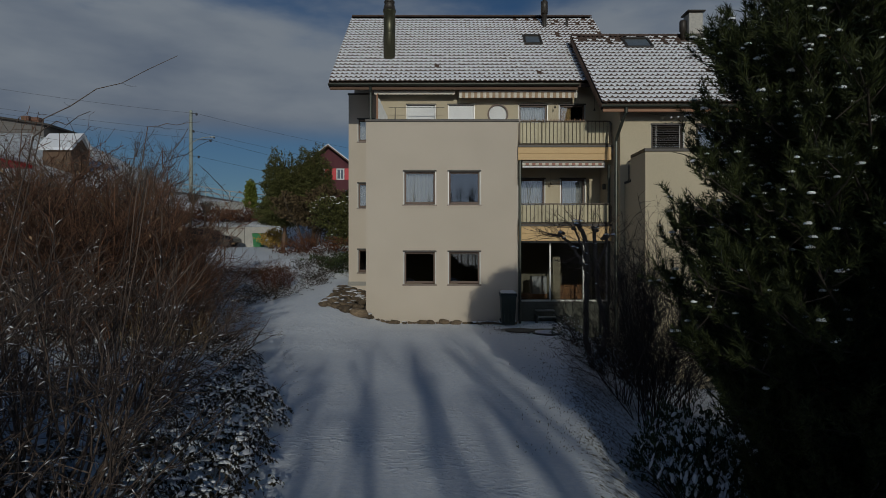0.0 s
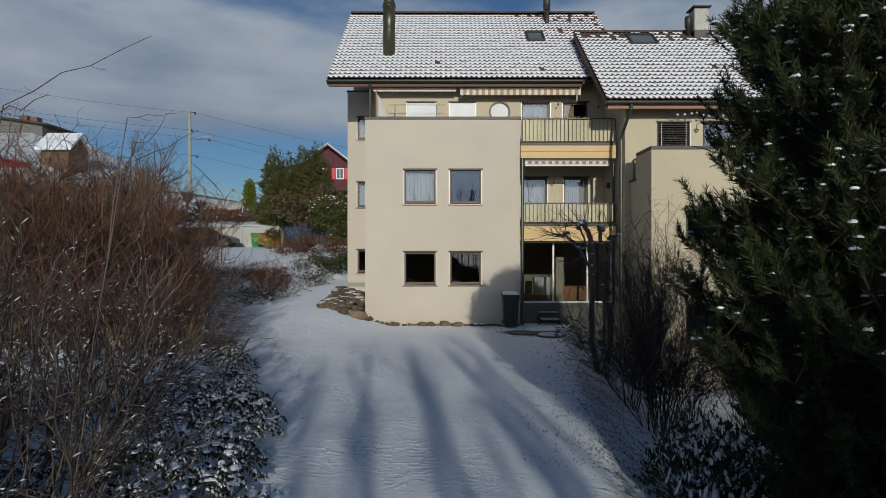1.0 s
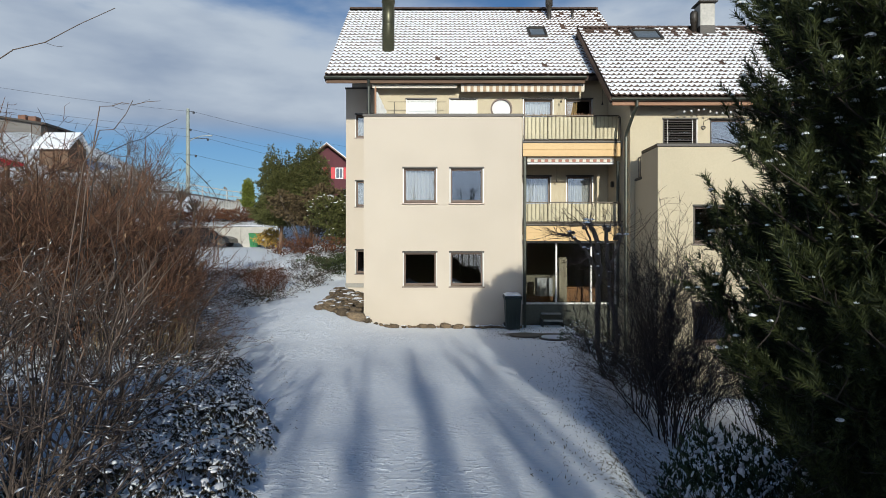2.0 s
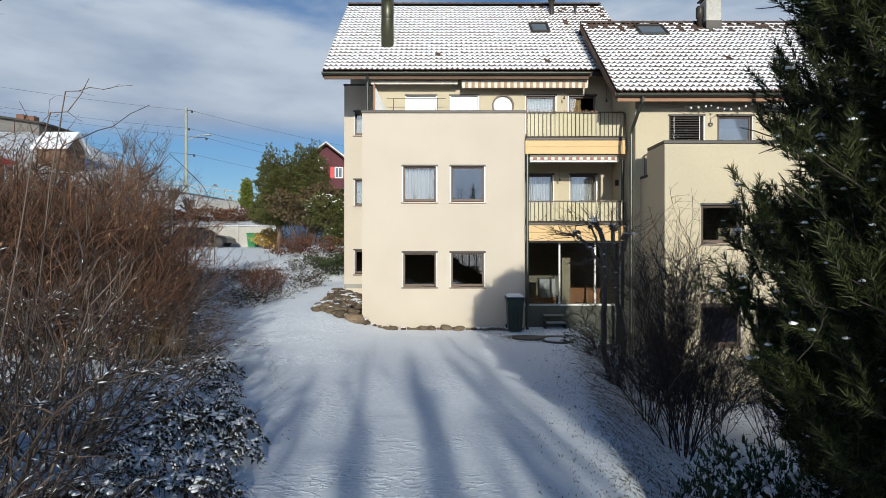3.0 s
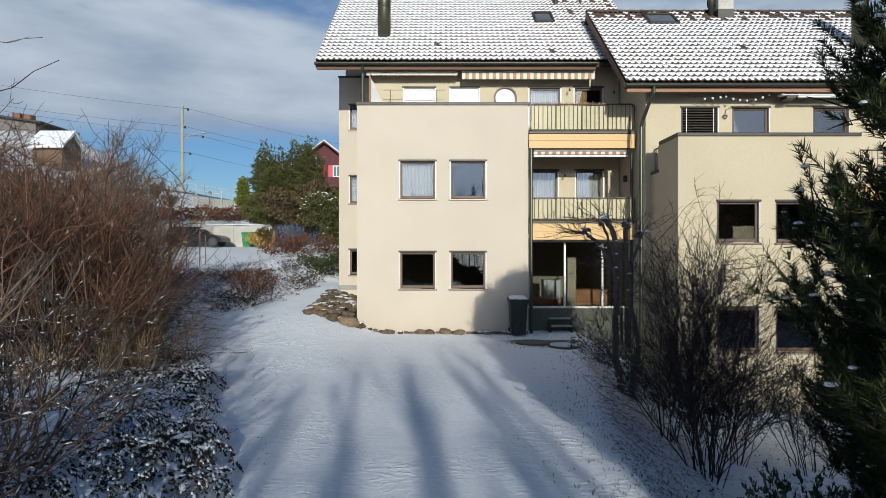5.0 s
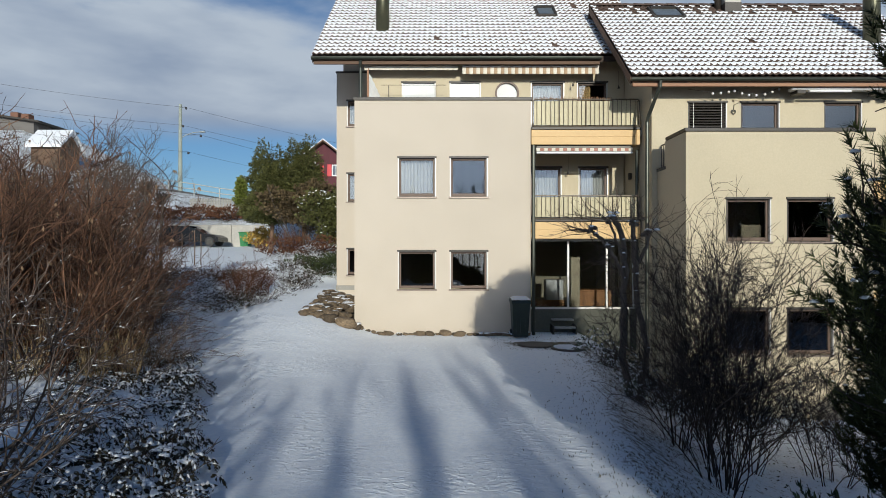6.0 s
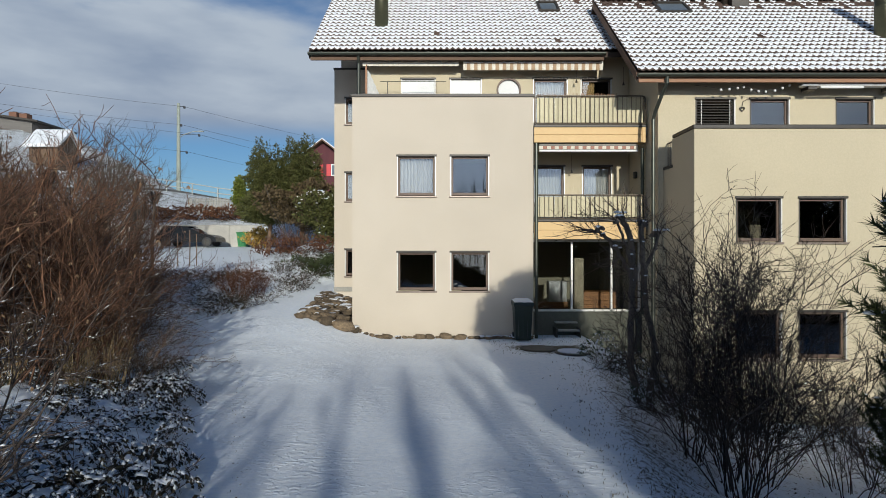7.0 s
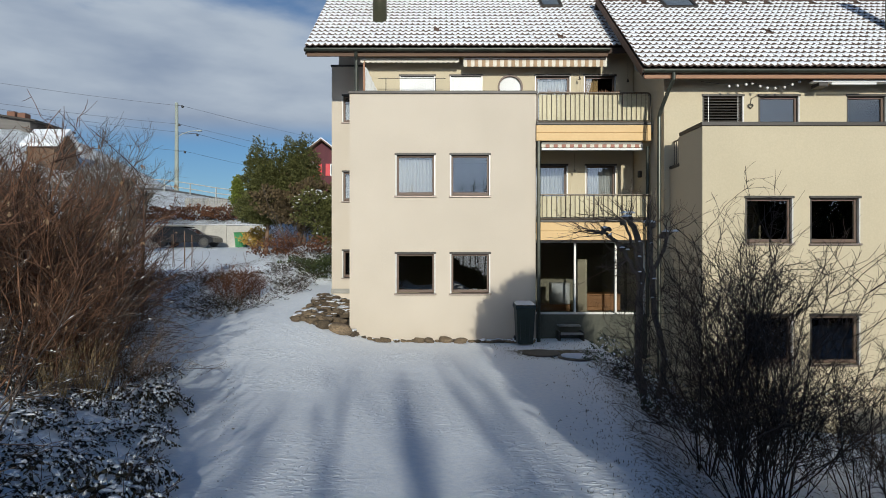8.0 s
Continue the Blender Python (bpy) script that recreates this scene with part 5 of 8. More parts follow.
def foliage_parts(seed, blobs, leaves, size, wide=0.35):
    """A dense evergreen crown: tufts of small leaves on many overlapping boughs. blobs: x, y, z, radius, height."""
    rng = np.random.default_rng(seed)
    v = Veg()
    total = sum(b[3] ** 2 for b in blobs)
    for bx, by, bz, r, h in blobs:
        n = max(8, int(leaves * r * r / total))
        d = rng.normal(0, 1, (n, 3))
        d /= np.linalg.norm(d, axis=1)[:, None]
        q = rng.uniform(0.5, 1.08, n) * (1 + 0.18 * np.sin(5 * d[:, 0] + 7 * d[:, 2] + bx * 3))
        p = np.array((bx, by, bz)) + d * np.array((r, r, h)) * q[:, None]
        p, d = np.repeat(p, 3, 0), np.repeat(d, 3, 0)
        w = d + rng.normal(0, 0.5, (3 * n, 3)) + np.array((0, 0, 0.35))
        w /= np.linalg.norm(w, axis=1)[:, None]
        s = np.cross(w, rng.normal(0, 1, (3 * n, 3)))
        s /= np.linalg.norm(s, axis=1)[:, None] + 1e-9
        z = (size * rng.uniform(0.6, 1.3, 3 * n))[:, None]
        quad = np.stack([p, p + w * z * 0.45 + s * z * wide, p + w * z, p + w * z * 0.45 - s * z * wide], 1).reshape(-1, 3)
        v.put(quad, None, np.arange(12 * n).reshape(-1, 4))
    return v


def build_pine(x, y):
    rng = np.random.default_rng(77)
    z0 = height(x, y)
    t = thing("pine_tree", x, y, z0, "dense dark green pine with long needles and clods of snow", "tree")
    wood, green, dead, white = Veg(), Veg(), Veg(), Veg()
    for k in range(4):
        a = 2.1 * k + 0.5
        lead = path(rng, (0.12 * math.cos(a), 0.12 * math.sin(a), -0.2), (0.16 * math.cos(a), 0.16 * math.sin(a), 1), 5.6, 12, 0.05, 0.05)
        wood.tube(lead, 0.085, 0.02, 7)

    def radius(z):
        return float(np.interp(z, (-0.8, 0.2, 1.0, 1.5, 2.3, 2.7, 3.1, 3.8, 4.4, 4.8, 5.1, 5.4), (0.85, 1.2, 1.58, 1.82, 1.90, 1.72, 1.60, 1.58, 1.45, 1.1, 0.6, 0.2)))

    for i in range(285):
        z = -0.9 + 6.0 * ((i + rng.uniform()) / 285)
        a = i * 2.39996 + rng.normal(0, 0.25)
        reach = radius(z) * rng.uniform(0.86, 1.0)
        rise = 0.25 + 0.5 * smooth01(2.0, 5.5, z)
        start = np.array((0.12 * math.cos(a), 0.12 * math.sin(a), z - z0 - reach * rise * 0.8))
        start[2] = max(start[2], 0.1)
        limb = path(rng, start, (math.cos(a), math.sin(a), rise * 0.6), reach * 1.06, 7, 0.07, 0.06)
        wood.tube(limb, 0.026, 0.006, 4)
        for j in range(12):
            u = rng.uniform(0.2, 1.0) ** 0.8 * 7
            m = min(int(u), 6)
            q = limb[m] + (limb[m + 1] - limb[m]) * (u - m)
            sd = unit(limb[m + 1] - limb[m]) * 0.8 + rng.normal(0, 0.7, 3) + np.array((0, 0, 0.2))
            sub = path(rng, q, sd, rng.uniform(0.2, 0.42), 3, 0.14, 0.10) if j else limb[-4:]
            wood.tube(sub, 0.008, 0.004, 3)
            for s in range(3):
                w = 2 if s == 0 else rng.integers(0, 3)
                e = sub[w + 1] if s == 0 else sub[w] + (sub[w + 1] - sub[w]) * rng.uniform()
                out = np.array((math.cos(a), math.sin(a), 0)) * 0.35
                d = unit(sub[w + 1] - sub[w]) * 0.7 + out + np.array((0, 0, 1.25)) + rng.normal(0, 0.28, 3)
                far = math.hypot(e[0], e[1]) / max(0.3, radius(z))
                if math.hypot(e[0], e[1]) > radius(e[2] + z0) + 0.10:
                    continue
                if far < 0.55 and rng.uniform() < 0.4:
                    needle_shoot(dead, rng, e, d, 0.12, 22, 0.08, 0.0045)
                    continue
                needle_shoot(green, rng, e - unit(d) * 0.05, d, rng.uniform(0.20, 0.38), 74, rng.uniform(0.075, 0.105), 0.0046)
                if rng.uniform() < 0.08 + 0.26 * smooth01(1.0, 2.6, z) and far > 0.5 and z > 0.8:
                    v, f = lump_shape(rng)
                    sc = rng.uniform(0.015, 0.035)
                    v = v * np.array((sc * 1.2, sc, sc * 0.65))
                    white.put(v + e + unit(d) * 0.16 + np.array((0, 0, 0.02)), f)
    # the close inside of the crown: its shade is put into the needles' colour
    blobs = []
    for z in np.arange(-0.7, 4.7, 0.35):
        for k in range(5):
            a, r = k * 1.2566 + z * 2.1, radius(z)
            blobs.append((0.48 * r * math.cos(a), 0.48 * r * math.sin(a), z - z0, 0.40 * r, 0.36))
    inner = part("inner_crown", foliage_parts(78, blobs, 40000, 0.13, 0.04).mesh("inner_crown", NEEDLE_SHADE), None, t, "close needles inside the crown, coloured dark for its shade")
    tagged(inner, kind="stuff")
    part("trunk", wood.mesh("trunk", BARK_PINE), None, t, "several dark grey-brown leaders and limbs")
    tagged(part("crown", green.mesh("crown", NEEDLE), None, t, "long green needles in tufts"), kind="stuff")
    tagged(part("dead_needles", dead.mesh("dead_needles", NEEDLE_OLD), None, t, "withered brown needles inside the crown"), kind="stuff")
    tagged(part("snow", white.mesh("snow", SNOW, True), None, t, "small clods of snow on the shoots"), kind="stuff")
    for ob in t.children:
        ob.matrix_parent_inverse = Matrix.Identity(4)
    tagged(t, group="pines beside the lawn")
    # a lower one behind it on the bank
    low = copy_thing_scaled(t, pose(5.3, 7.6, height(5.3, 7.6), 0, 0, 140) @ Matrix.Diagonal((0.74, 0.74, 0.64, 1)))
    tagged(low, "lower dark green pine with snow on its shoots, on the bank")


def build_right_plants():
    # pollarded fruit tree in front of the balconies
    rng = np.random.default_rng(91)
    x, y = 3.52, 13.6
    t = thing("fruit_tree", x, y, height(x, y), "pollarded bare fruit tree with knobbly heads and snowy bark", "tree")
    wood, twigs, white = Veg(), Veg(), Veg()
    z0 = height(x, y)

    def limb(pts, r0, r1, n=9):
        pts = np.array(pts, float) + np.array((0, 0, -z0)) - np.array((x, y, 0))
        k = np.linspace(0, len(pts) - 1, 4 * len(pts))
        fine = np.stack([np.interp(k, np.arange(len(pts)), pts[:, i]) for i in range(3)], 1)
        fine[1:-1] += rng.normal(0, 0.012, (len(fine) - 2, 3))
        wood.tube(fine, r0, r1, n)
        return fine

    s1 = limb([(3.58, 13.6, z0 - 0.2), (3.60, 13.6, -0.5), (3.46, 13.6, 0.13), (3.47, 13.6, 0.99), (3.53, 13.6, 1.86), (3.46, 13.6, 2.5), (3.30, 13.6, 2.88)], 0.075, 0.05)
    s2 = limb([(3.80, 13.65, z0 - 0.2), (3.83, 13.65, -0.5), (3.96, 13.65, 0.35), (3.78, 13.7, 1.21), (3.73, 13.7, 1.96), (3.70, 13.7, 2.72)], 0.065, 0.045)
    l1 = limb([(3.51, 13.6, 1.55), (3.42, 13.55, 1.85), (3.24, 13.5, 2.18), (3.02, 13.45, 2.45), (2.84, 13.4, 2.60)], 0.045, 0.03)
    l2 = limb([(3.70, 13.7, 1.8), (3.92, 13.7, 2.2), (4.02, 13.7, 2.55)], 0.04, 0.03)
    l3 = limb([(3.50, 13.6, 1.9), (3.32, 13.4, 2.3), (3.12, 13.3, 2.8)], 0.03, 0.022)
    heads = [s1[-1], l1[-1], l2[-1], l3[-1], s2[-1]]
    for h in heads:
        for _ in range(3):
            v, f = lump_shape(rng)
            wood.put(v * rng.uniform(0.045, 0.08) * np.array((1, 1, 1.1)) + h + rng.normal(0, 0.05, 3), f)
        for _ in range(2):
            v, f = lump_shape(rng)
            white.put(v * np.array((0.07, 0.06, 0.035)) + h + np.array((rng.normal(0, 0.06), rng.normal(0, 0.05), 0.09)), f)
    for h, n, reach, bias in ((s1[-1], 9, 0.75, (-0.2, 0, 0.5)), (l1[-1], 13, 1.15, (-1.3, 0, 0.1)), (l2[-1], 8, 0.8, (0.7, 0, 0.7)), (l3[-1], 9, 0.95, (-1.0, 0, 0.35)), (s2[-1], 8, 0.8, (0.2, 0, 0.8)),
                              (l1[9], 6, 1.2, (-1.0, 0, -0.1)), (l3[6], 5, 1.0, (-1.1, 0, 0.0)), (s1[18], 5, 0.9, (-0.8, 0, 0.4)), (s2[15], 5, 0.8, (0.7, 0, 0.4))):
        for _ in range(n):
            d = rng.normal(0, 0.45, 3) + np.array(bias)
            tw = path(rng, h, d, reach * rng.uniform(0.45, 1.1), 7, 0.22, 0.05)
            twigs.tube(tw, 0.0075, 0.003, 4)
            for _ in range(5):
                i = rng.integers(1, 7)
                w = path(rng, tw[i], unit(tw[i] - tw[i - 1]) + rng.normal(0, 0.6, 3), rng.uniform(0.08, 0.35), 4, 0.24, 0.10)
                twigs.tube(w, 0.0045, 0.0022, 3)
    for p0 in list(s1[2:-2:2]) + list(l1[2:-1]) + list(s2[1:-1:2]):
        if rng.uniform() < 0.4:
            v, f = lump_shape(rng)
            white.put(v * np.array((0.055, 0.04, 0.03)) * rng.uniform(0.4, 1.1) + p0 + np.array((rng.uniform(-0.04, 0.04), -0.06, 0.03)), f)
    part("trunk", wood.mesh("trunk", BARK, True), None, t, "crooked grey-brown stems")
    tagged(part("crown", twigs.mesh("crown", TWIG_GREY), None, t, "thin bare twigs"), kind="stuff")
    tagged(part("snow", white.mesh("snow", SNOW, True), None, t, "snow caught on the bark and heads"), kind="stuff")
    for ob in t.children:
        ob.matrix_parent_inverse = Matrix.Identity(4)

    # tall fan-shaped shrubs on the bank
    tall = shrub("tall_shrub", "tall leafless dark shrub with upright fanning stems on the bank", "shrub", "bare shrubs on the bank",
                 thicket_parts(101, 17, 4.1, 0.20, 0.42, 14, 7, 0.0095, 0.01, 0.06, 1.6, 0.0), TWIG_DARK)
    wide = shrub("spreading_shrub", "leafless dark shrub with arching twigs over the bank", "shrub", "bare shrubs on the bank",
                 thicket_parts(103, 15, 3.2, 0.35, 0.70, 14, 7, 0.0095, -0.03, 0.12, 1.4, 0.02), TWIG_DARK, LEAF_DRY)
    for i, (px, py, s, a) in enumerate(((3.8, 10.2, 1.0, 0), (4.05, 10.7, 0.98, 120), (3.7, 11.4, 0.80, 220), (4.35, 11.6, 0.95, 310), (4.8, 13.0, 0.88, 60), (5.1, 12.0, 0.80, 20))):
        stand(tall, i == 0, place(tall, px, py, s, a))
    for i, (px, py, s, a) in enumerate(((6.7, 12.4, 0.95, 0), (7.7, 13.0, 0.85, 100), (5.6, 13.4, 0.85, 300), (4.9, 14.4, 0.75, 80))):
        stand(wide, i == 0, place(wide, px, py, s, a))
    # evergreen bushes with snow
    box = cover("evergreen_bush", "rounded dark evergreen bush dusted with snow", "evergreen bushes", cover_parts(120, 0.5, 0.62, 1500, 60, 0.045), LEAF_DARK)
    for i, (px, py, s, sz) in enumerate(((3.55, 15.9, 0.95, 1.25), (4.1, 15.6, 1.0, 1.3), (4.6, 15.1, 1.1, 1.2), (3.95, 14.6, 0.9, 0.9), (3.5, 13.3, 0.5, 0.6), (3.75, 13.45, 0.55, 0.6), (5.0, 14.3, 1.2, 1.2))):
        stand(box, i == 0, place(box, px, py, s, 70 * i, sz=sz))
    jun = cover("juniper_bush", "low dark juniper bush thickly powdered with snow", "juniper bushes", cover_parts(130, 0.75, 0.55, 4200, 220, 0.05), LEAF_DARK)
    for i, (px, py, s, sz) in enumerate(((3.05, 6.55, 1.0, 2.1), (3.75, 7.0, 1.0, 2.0), (3.55, 6.1, 1.0, 2.2))):
        stand(jun, i == 0, place(jun, px, py, s, 60 * i, sz=sz, dz=0.12))


def build_trees_behind():
    """Slim leafless trees far behind the camera's start: they throw the long soft shadows on the lawn."""
    rng = np.random.default_rng(140)
    kinds = []
    for k in range(3):
        t = thing("slender_tree", 0, 0, 0, "slender leafless tree with steep close branches", "tree", "row of slender trees")
        wood = Veg()
        trunk = path(rng, (0, 0, -0.3), (0.02, 0, 1), 10.0, 14, 0.035, 0.03)
        wood.tube(trunk, 0.072, 0.03, 8)
        for _ in range(20):
            i = rng.integers(4, 13)
            b = path(rng, trunk[i], np.append(rng.normal(0, 0.24, 2), 1.0), rng.uniform(0.7, 1.7), 5, 0.08, 0.06)
            wood.tube(b, 0.030, 0.012, 5)
            for _ in range(4):
                j = rng.integers(1, 5)
                wood.tube(path(rng, b[j], unit(b[j] - b[j - 1]) + rng.normal(0, 0.3, 3), rng.uniform(0.3, 0.7), 3, 0.10, 0.06), 0.02, 0.008, 3)
        if k:
            # a fork half way up
            f = path(rng, trunk[6], np.array((0.30 if k == 1 else -0.34, 0.1, 1.0)), 4.4, 8, 0.04, 0.08)
            wood.tube(f, 0.065, 0.03, 7)
            for _ in range(10):
                i = rng.integers(1, 7)
                wood.tube(path(rng, f[i], np.append(rng.normal(0, 0.2, 2), 1.0), rng.uniform(0.6, 1.5), 4, 0.07, 0.06), 0.034, 0.014, 4)
        part("trunk", wood.mesh("trunk", BARK), None, t)
        kinds.append(t)
    # across the shadows' direction, how far up the lawn the tip's shadow reaches, and how far back the tree stands
    spots = ((-4.3, 16.0, -17.0), (-3.4, 17.0, -18.8), (-2.6, 12.5, -16.1), (-1.9, 13.0, -17.9), (-1.3, 14.0, -18.8), (-0.6, 17.0, -17.0), (-0.05, 13.5, -16.1),
             (0.45, 14.5, -17.9), (0.86, 16.4, -18.8), (1.2, 15.5, -16.6), (1.65, 14.0, -17.9), (2.2, 17.5, -17.0), (2.62, 15.0, -18.8), (3.08, 19.0, -16.1),
             (3.5, 18.2, -17.9), (4.0, 18.0, -17.0), (5.4, 20.0, -18.8), (7.0, 20.0, -17.9))
    for i, (u, tip, y) in enumerate(spots):
        x = u - math.tan(SUN_AZ) * y
        tall = (tip - y) / math.cos(SUN_AZ) * math.tan(SUN_UP) - 0.24 - height(x, y)
        stand(kinds[i % 3], i < 3, place(kinds[i % 3], x, y, 0.72 + 0.10 * (i % 4), 77 * i, sz=tall / 9.8))


build_left_hedge()
build_near_left()
build_ground_cover()
build_pine(4.2, 5.0)
build_right_plants()
build_trees_behind()


# ---- the slope behind: garden wall, road, trees, houses ----
def conifer(name, label, x, y, tall, wide, seed, mat, leaves, size, trunk_bare=0.0, tops=3):
    rng = np.random.default_rng(seed)
    z0 = height(x, y)
    t = thing(name, x, y, z0, label, "tree")
    wood = Veg()
    wood.tube(path(rng, (0, 0, -0.2), (0.03, 0, 1), tall * 0.85, 8, 0.04, 0.04), 0.14, 0.03, 8)
    blobs = []
    for k in range(tops):
        a = 2 * math.pi * k / tops + seed
        ox, oy = wide * 0.42 * math.cos(a), wide * 0.42 * math.sin(a)
        top = tall * rng.uniform(0.84, 1.0)
        z = trunk_bare
        while z < top - 0.25:
            u = (z - trunk_bare) / (top - trunk_bare)
            r = wide * (0.60 - 0.53 * u ** 1.2) * rng.uniform(0.8, 1.1)
            blobs.append((ox * (1 - 0.3 * u) + rng.normal(0, 0.12), oy * (1 - 0.3 * u) + rng.normal(0, 0.12), z + 0.3, max(0.14, r), 0.40 * rng.uniform(0.8, 1.3)))
            b = path(rng, (0, 0, max(0.2, z - 0.3)), (ox + rng.normal(0, 0.5), oy + rng.normal(0, 0.5), 0.7), r + 0.4, 4, 0.1, 0.05)
            wood.tube(b, 0.035, 0.01, 4)
            z += 0.42
    part("trunk", wood.mesh("trunk", BARK_WARM), None, t).matrix_parent_inverse = Matrix.Identity(4)
    c = part("crown", foliage_parts(seed, blobs, leaves, size, 0.13).mesh("crown", mat), None, t)
    c.matrix_parent_inverse = Matrix.Identity(4)
    tagged(c, kind="stuff")
    return t


def loose_bush(name, label, x, y, blobs, seed, mat, leaves, size, snow=0):
    z0 = height(x, y)
    t = thing(name, x, y, z0, label, "shrub")
    c = part("crown", foliage_parts(seed, blobs, leaves, size).mesh("crown", mat), None, t)
    c.matrix_parent_inverse = Matrix.Identity(4)
    tagged(c, kind="stuff")
    rng = np.random.default_rng(seed + 1)
    w = Veg()
    for bx, by, bz, r, h in blobs:
        for _ in range(4):
            w.tube(path(rng, (bx * 0.3, by * 0.3, -0.1), (bx + rng.normal(0, r * 0.4), by + rng.normal(0, r * 0.4), bz + 0.2), math.hypot(bx, by) + bz, 4, 0.08, 0.03), 0.03, 0.008, 4)
    part("branchwork", w.mesh("branchwork", BARK), None, t).matrix_parent_inverse = Matrix.Identity(4)
    if snow:
        v = Veg()
        for _ in range(snow):
            bx, by, bz, r, h = blobs[rng.integers(len(blobs))]
            d = unit(rng.normal(0, 1, 3) + np.array((0, -0.5, 0.9)))
            lv, lf = lump_shape(rng)
            v.put(lv * np.array((0.055, 0.045, 0.025)) * rng.uniform(0.6, 1.4) + np.array((bx + d[0] * r, by + d[1] * r, bz + d[2] * h)), lf)
        s = part("snow", v.mesh("snow", SNOW, True), None, t)
        s.matrix_parent_inverse = Matrix.Identity(4)
        tagged(s, "patches of snow on the leaves", kind="stuff")
    return t


NEEDLE_FAR = island_material("stone_pine_needles", (0.026, 0.030, 0.009), (0.150, 0.150, 0.045), 0.6, 0.2)
BARK_WARM = material("bark_red_brown", (0.20, 0.125, 0.075), (0.12, 0.075, 0.048), 0.9, scale=6.0, fine=50, bump=0.5, bump_scale=30)
LEAF_BROWN = island_material("brown_evergreen", (0.05, 0.035, 0.018), (0.15, 0.11, 0.055), 0.7, 0.2)
LEAF_RUST = island_material("rusty_leaves", (0.045, 0.022, 0.014), (0.19, 0.085, 0.042), 0.7, 0.2)
LEAF_GOLD = island_material("golden_leaves", (0.32, 0.20, 0.04), (0.55, 0.38, 0.09), 0.7, 0.2)
LEAF_LIME = island_material("yellow_green_thuja", (0.08, 0.10, 0.015), (0.19, 0.21, 0.035), 0.7, 0.2)
LEAF_GREEN = island_material("green_leaves", (0.022, 0.032, 0.012), (0.07, 0.085, 0.03), 0.6, 0.3)
MAROON = material("maroon_timber", (0.075, 0.018, 0.024), (0.10, 0.025, 0.03), 0.8, scale=2.0, stretch=(1, 1, 0.2), bump=0.2)
SHUTTER_RED = material("shutter_red", (0.55, 0.025, 0.03), rough=0.5, scale=3.0)
GREY_SIDING = material("grey_brown_siding", (0.17, 0.155, 0.14), (0.12, 0.11, 0.10), 0.85, scale=1.0, stretch=(0.3, 0.3, 6))
TIMBER = material("brown_timber", (0.16, 0.10, 0.06), (0.10, 0.065, 0.04), 0.85, scale=2.0)
BRICK_BROWN = material("chimney_brown", (0.22, 0.11, 0.07), (0.15, 0.08, 0.05), 0.9, scale=6.0)
GALV = material("galvanised_steel", (0.42, 0.43, 0.40), (0.33, 0.34, 0.31), 0.5, 0.3, scale=3.0)
POLE_GREY = material("pole_grey_green", (0.33, 0.36, 0.30), (0.26, 0.28, 0.24), 0.75, scale=2.0)
WIRE = material("wire_dark", (0.04, 0.04, 0.045), rough=0.6)
ASPHALT = material("asphalt", (0.05, 0.05, 0.052), (0.075, 0.075, 0.076), 0.9, scale=3.0)
CAR_BLACK = material("car_paint_black", (0.012, 0.012, 0.013), rough=0.25, scale=3.0)
CAR_GLASS = material("car_window_dark", (0.015, 0.017, 0.018), rough=0.1, scale=3.0)
BIN_LIGHT = material("bin_green", (0.03, 0.16, 0.045), (0.045, 0.20, 0.06), 0.5, scale=4.0)


def build_garden_wall():
    g = Geo()
    x = -27.0
    k = 0
    while x < -12.8:
        g.box(x, x + 2.36, 44.05, 44.30, 1.0, 4.02 - 0.012 * k, 0.015)
        x += 2.38
        k += 1
    setting("garden_wall", g, CONCRETE_PALE, "pale stained concrete retaining wall in bays", "wall")
    g = Geo()
    g.box(-27.0, -12.8, 44.0, 44.38, 4.02, 4.07, 0.02)
    t = setting("snow_on_wall", g, SNOW, "snow along the top of the retaining wall", "snow")


def build_road_rail():
    t = thing("guard_rail", -30.0, 60.0, height(-30, 60), "galvanised steel guard rail along the upper road", "railing")
    xs = list(np.arange(-62.0, -11.0, 2.5))
    top = [height(x, 60.0) + 0.05 for x in xs]
    for x, z in zip(xs, top):
        g = Geo()
        g.box(x - 0.05, x + 0.05, 59.95, 60.05, z - 0.3, z + 1.05, 0.01)
        part("post", g, GALV, t)
    for dz in (0.45, 0.98):
        g = Geo()
        g.tube([(x, 59.93, z + dz) for x, z in zip(xs, top)], 0.055, 6)
        part("rail", g, GALV, t)
    for y0, y1, mat, name, lab in ((60.6, 65.5, ASPHALT, "road", "wet asphalt road behind the guard rail"),):
        g = Geo()
        for xa, xb in zip(xs, xs[1:]):
            za, zb = (max(height(x, y0), height(x, y1)) + 0.04 for x in (xa, xb))
            g.quad((xa, y0, za), (xb, y0, zb), (xb, y1, zb), (xa, y1, za))
            g.quad((xa, y0, za - 1.5), (xb, y0, zb - 1.5), (xb, y0, zb), (xa, y0, za))
        setting(name, g, mat, lab, "road")
    # paling fence and hedge between wall and road
    f = thing("paling_fence", -19.0, 50.0, height(-19, 50), "weathered wooden paling fence on the slope", "fence")
    for k in range(26):
        x = -20.6 + k * 0.13
        z = height(x, 50.0)
        g = Geo()
        g.box(x, x + 0.10, 50.0, 50.03, z - 0.1, z + 1.2 + 0.04 * (k % 3), 0.005)
        part("paling", g, CONCRETE, f)
    for dz in (0.35, 0.95):
        g = Geo()
        g.box(-20.7, -17.2, 50.031, 50.07, height(-19, 50) + dz, height(-19, 50) + dz + 0.08)
        part("rail", g, CONCRETE, f)


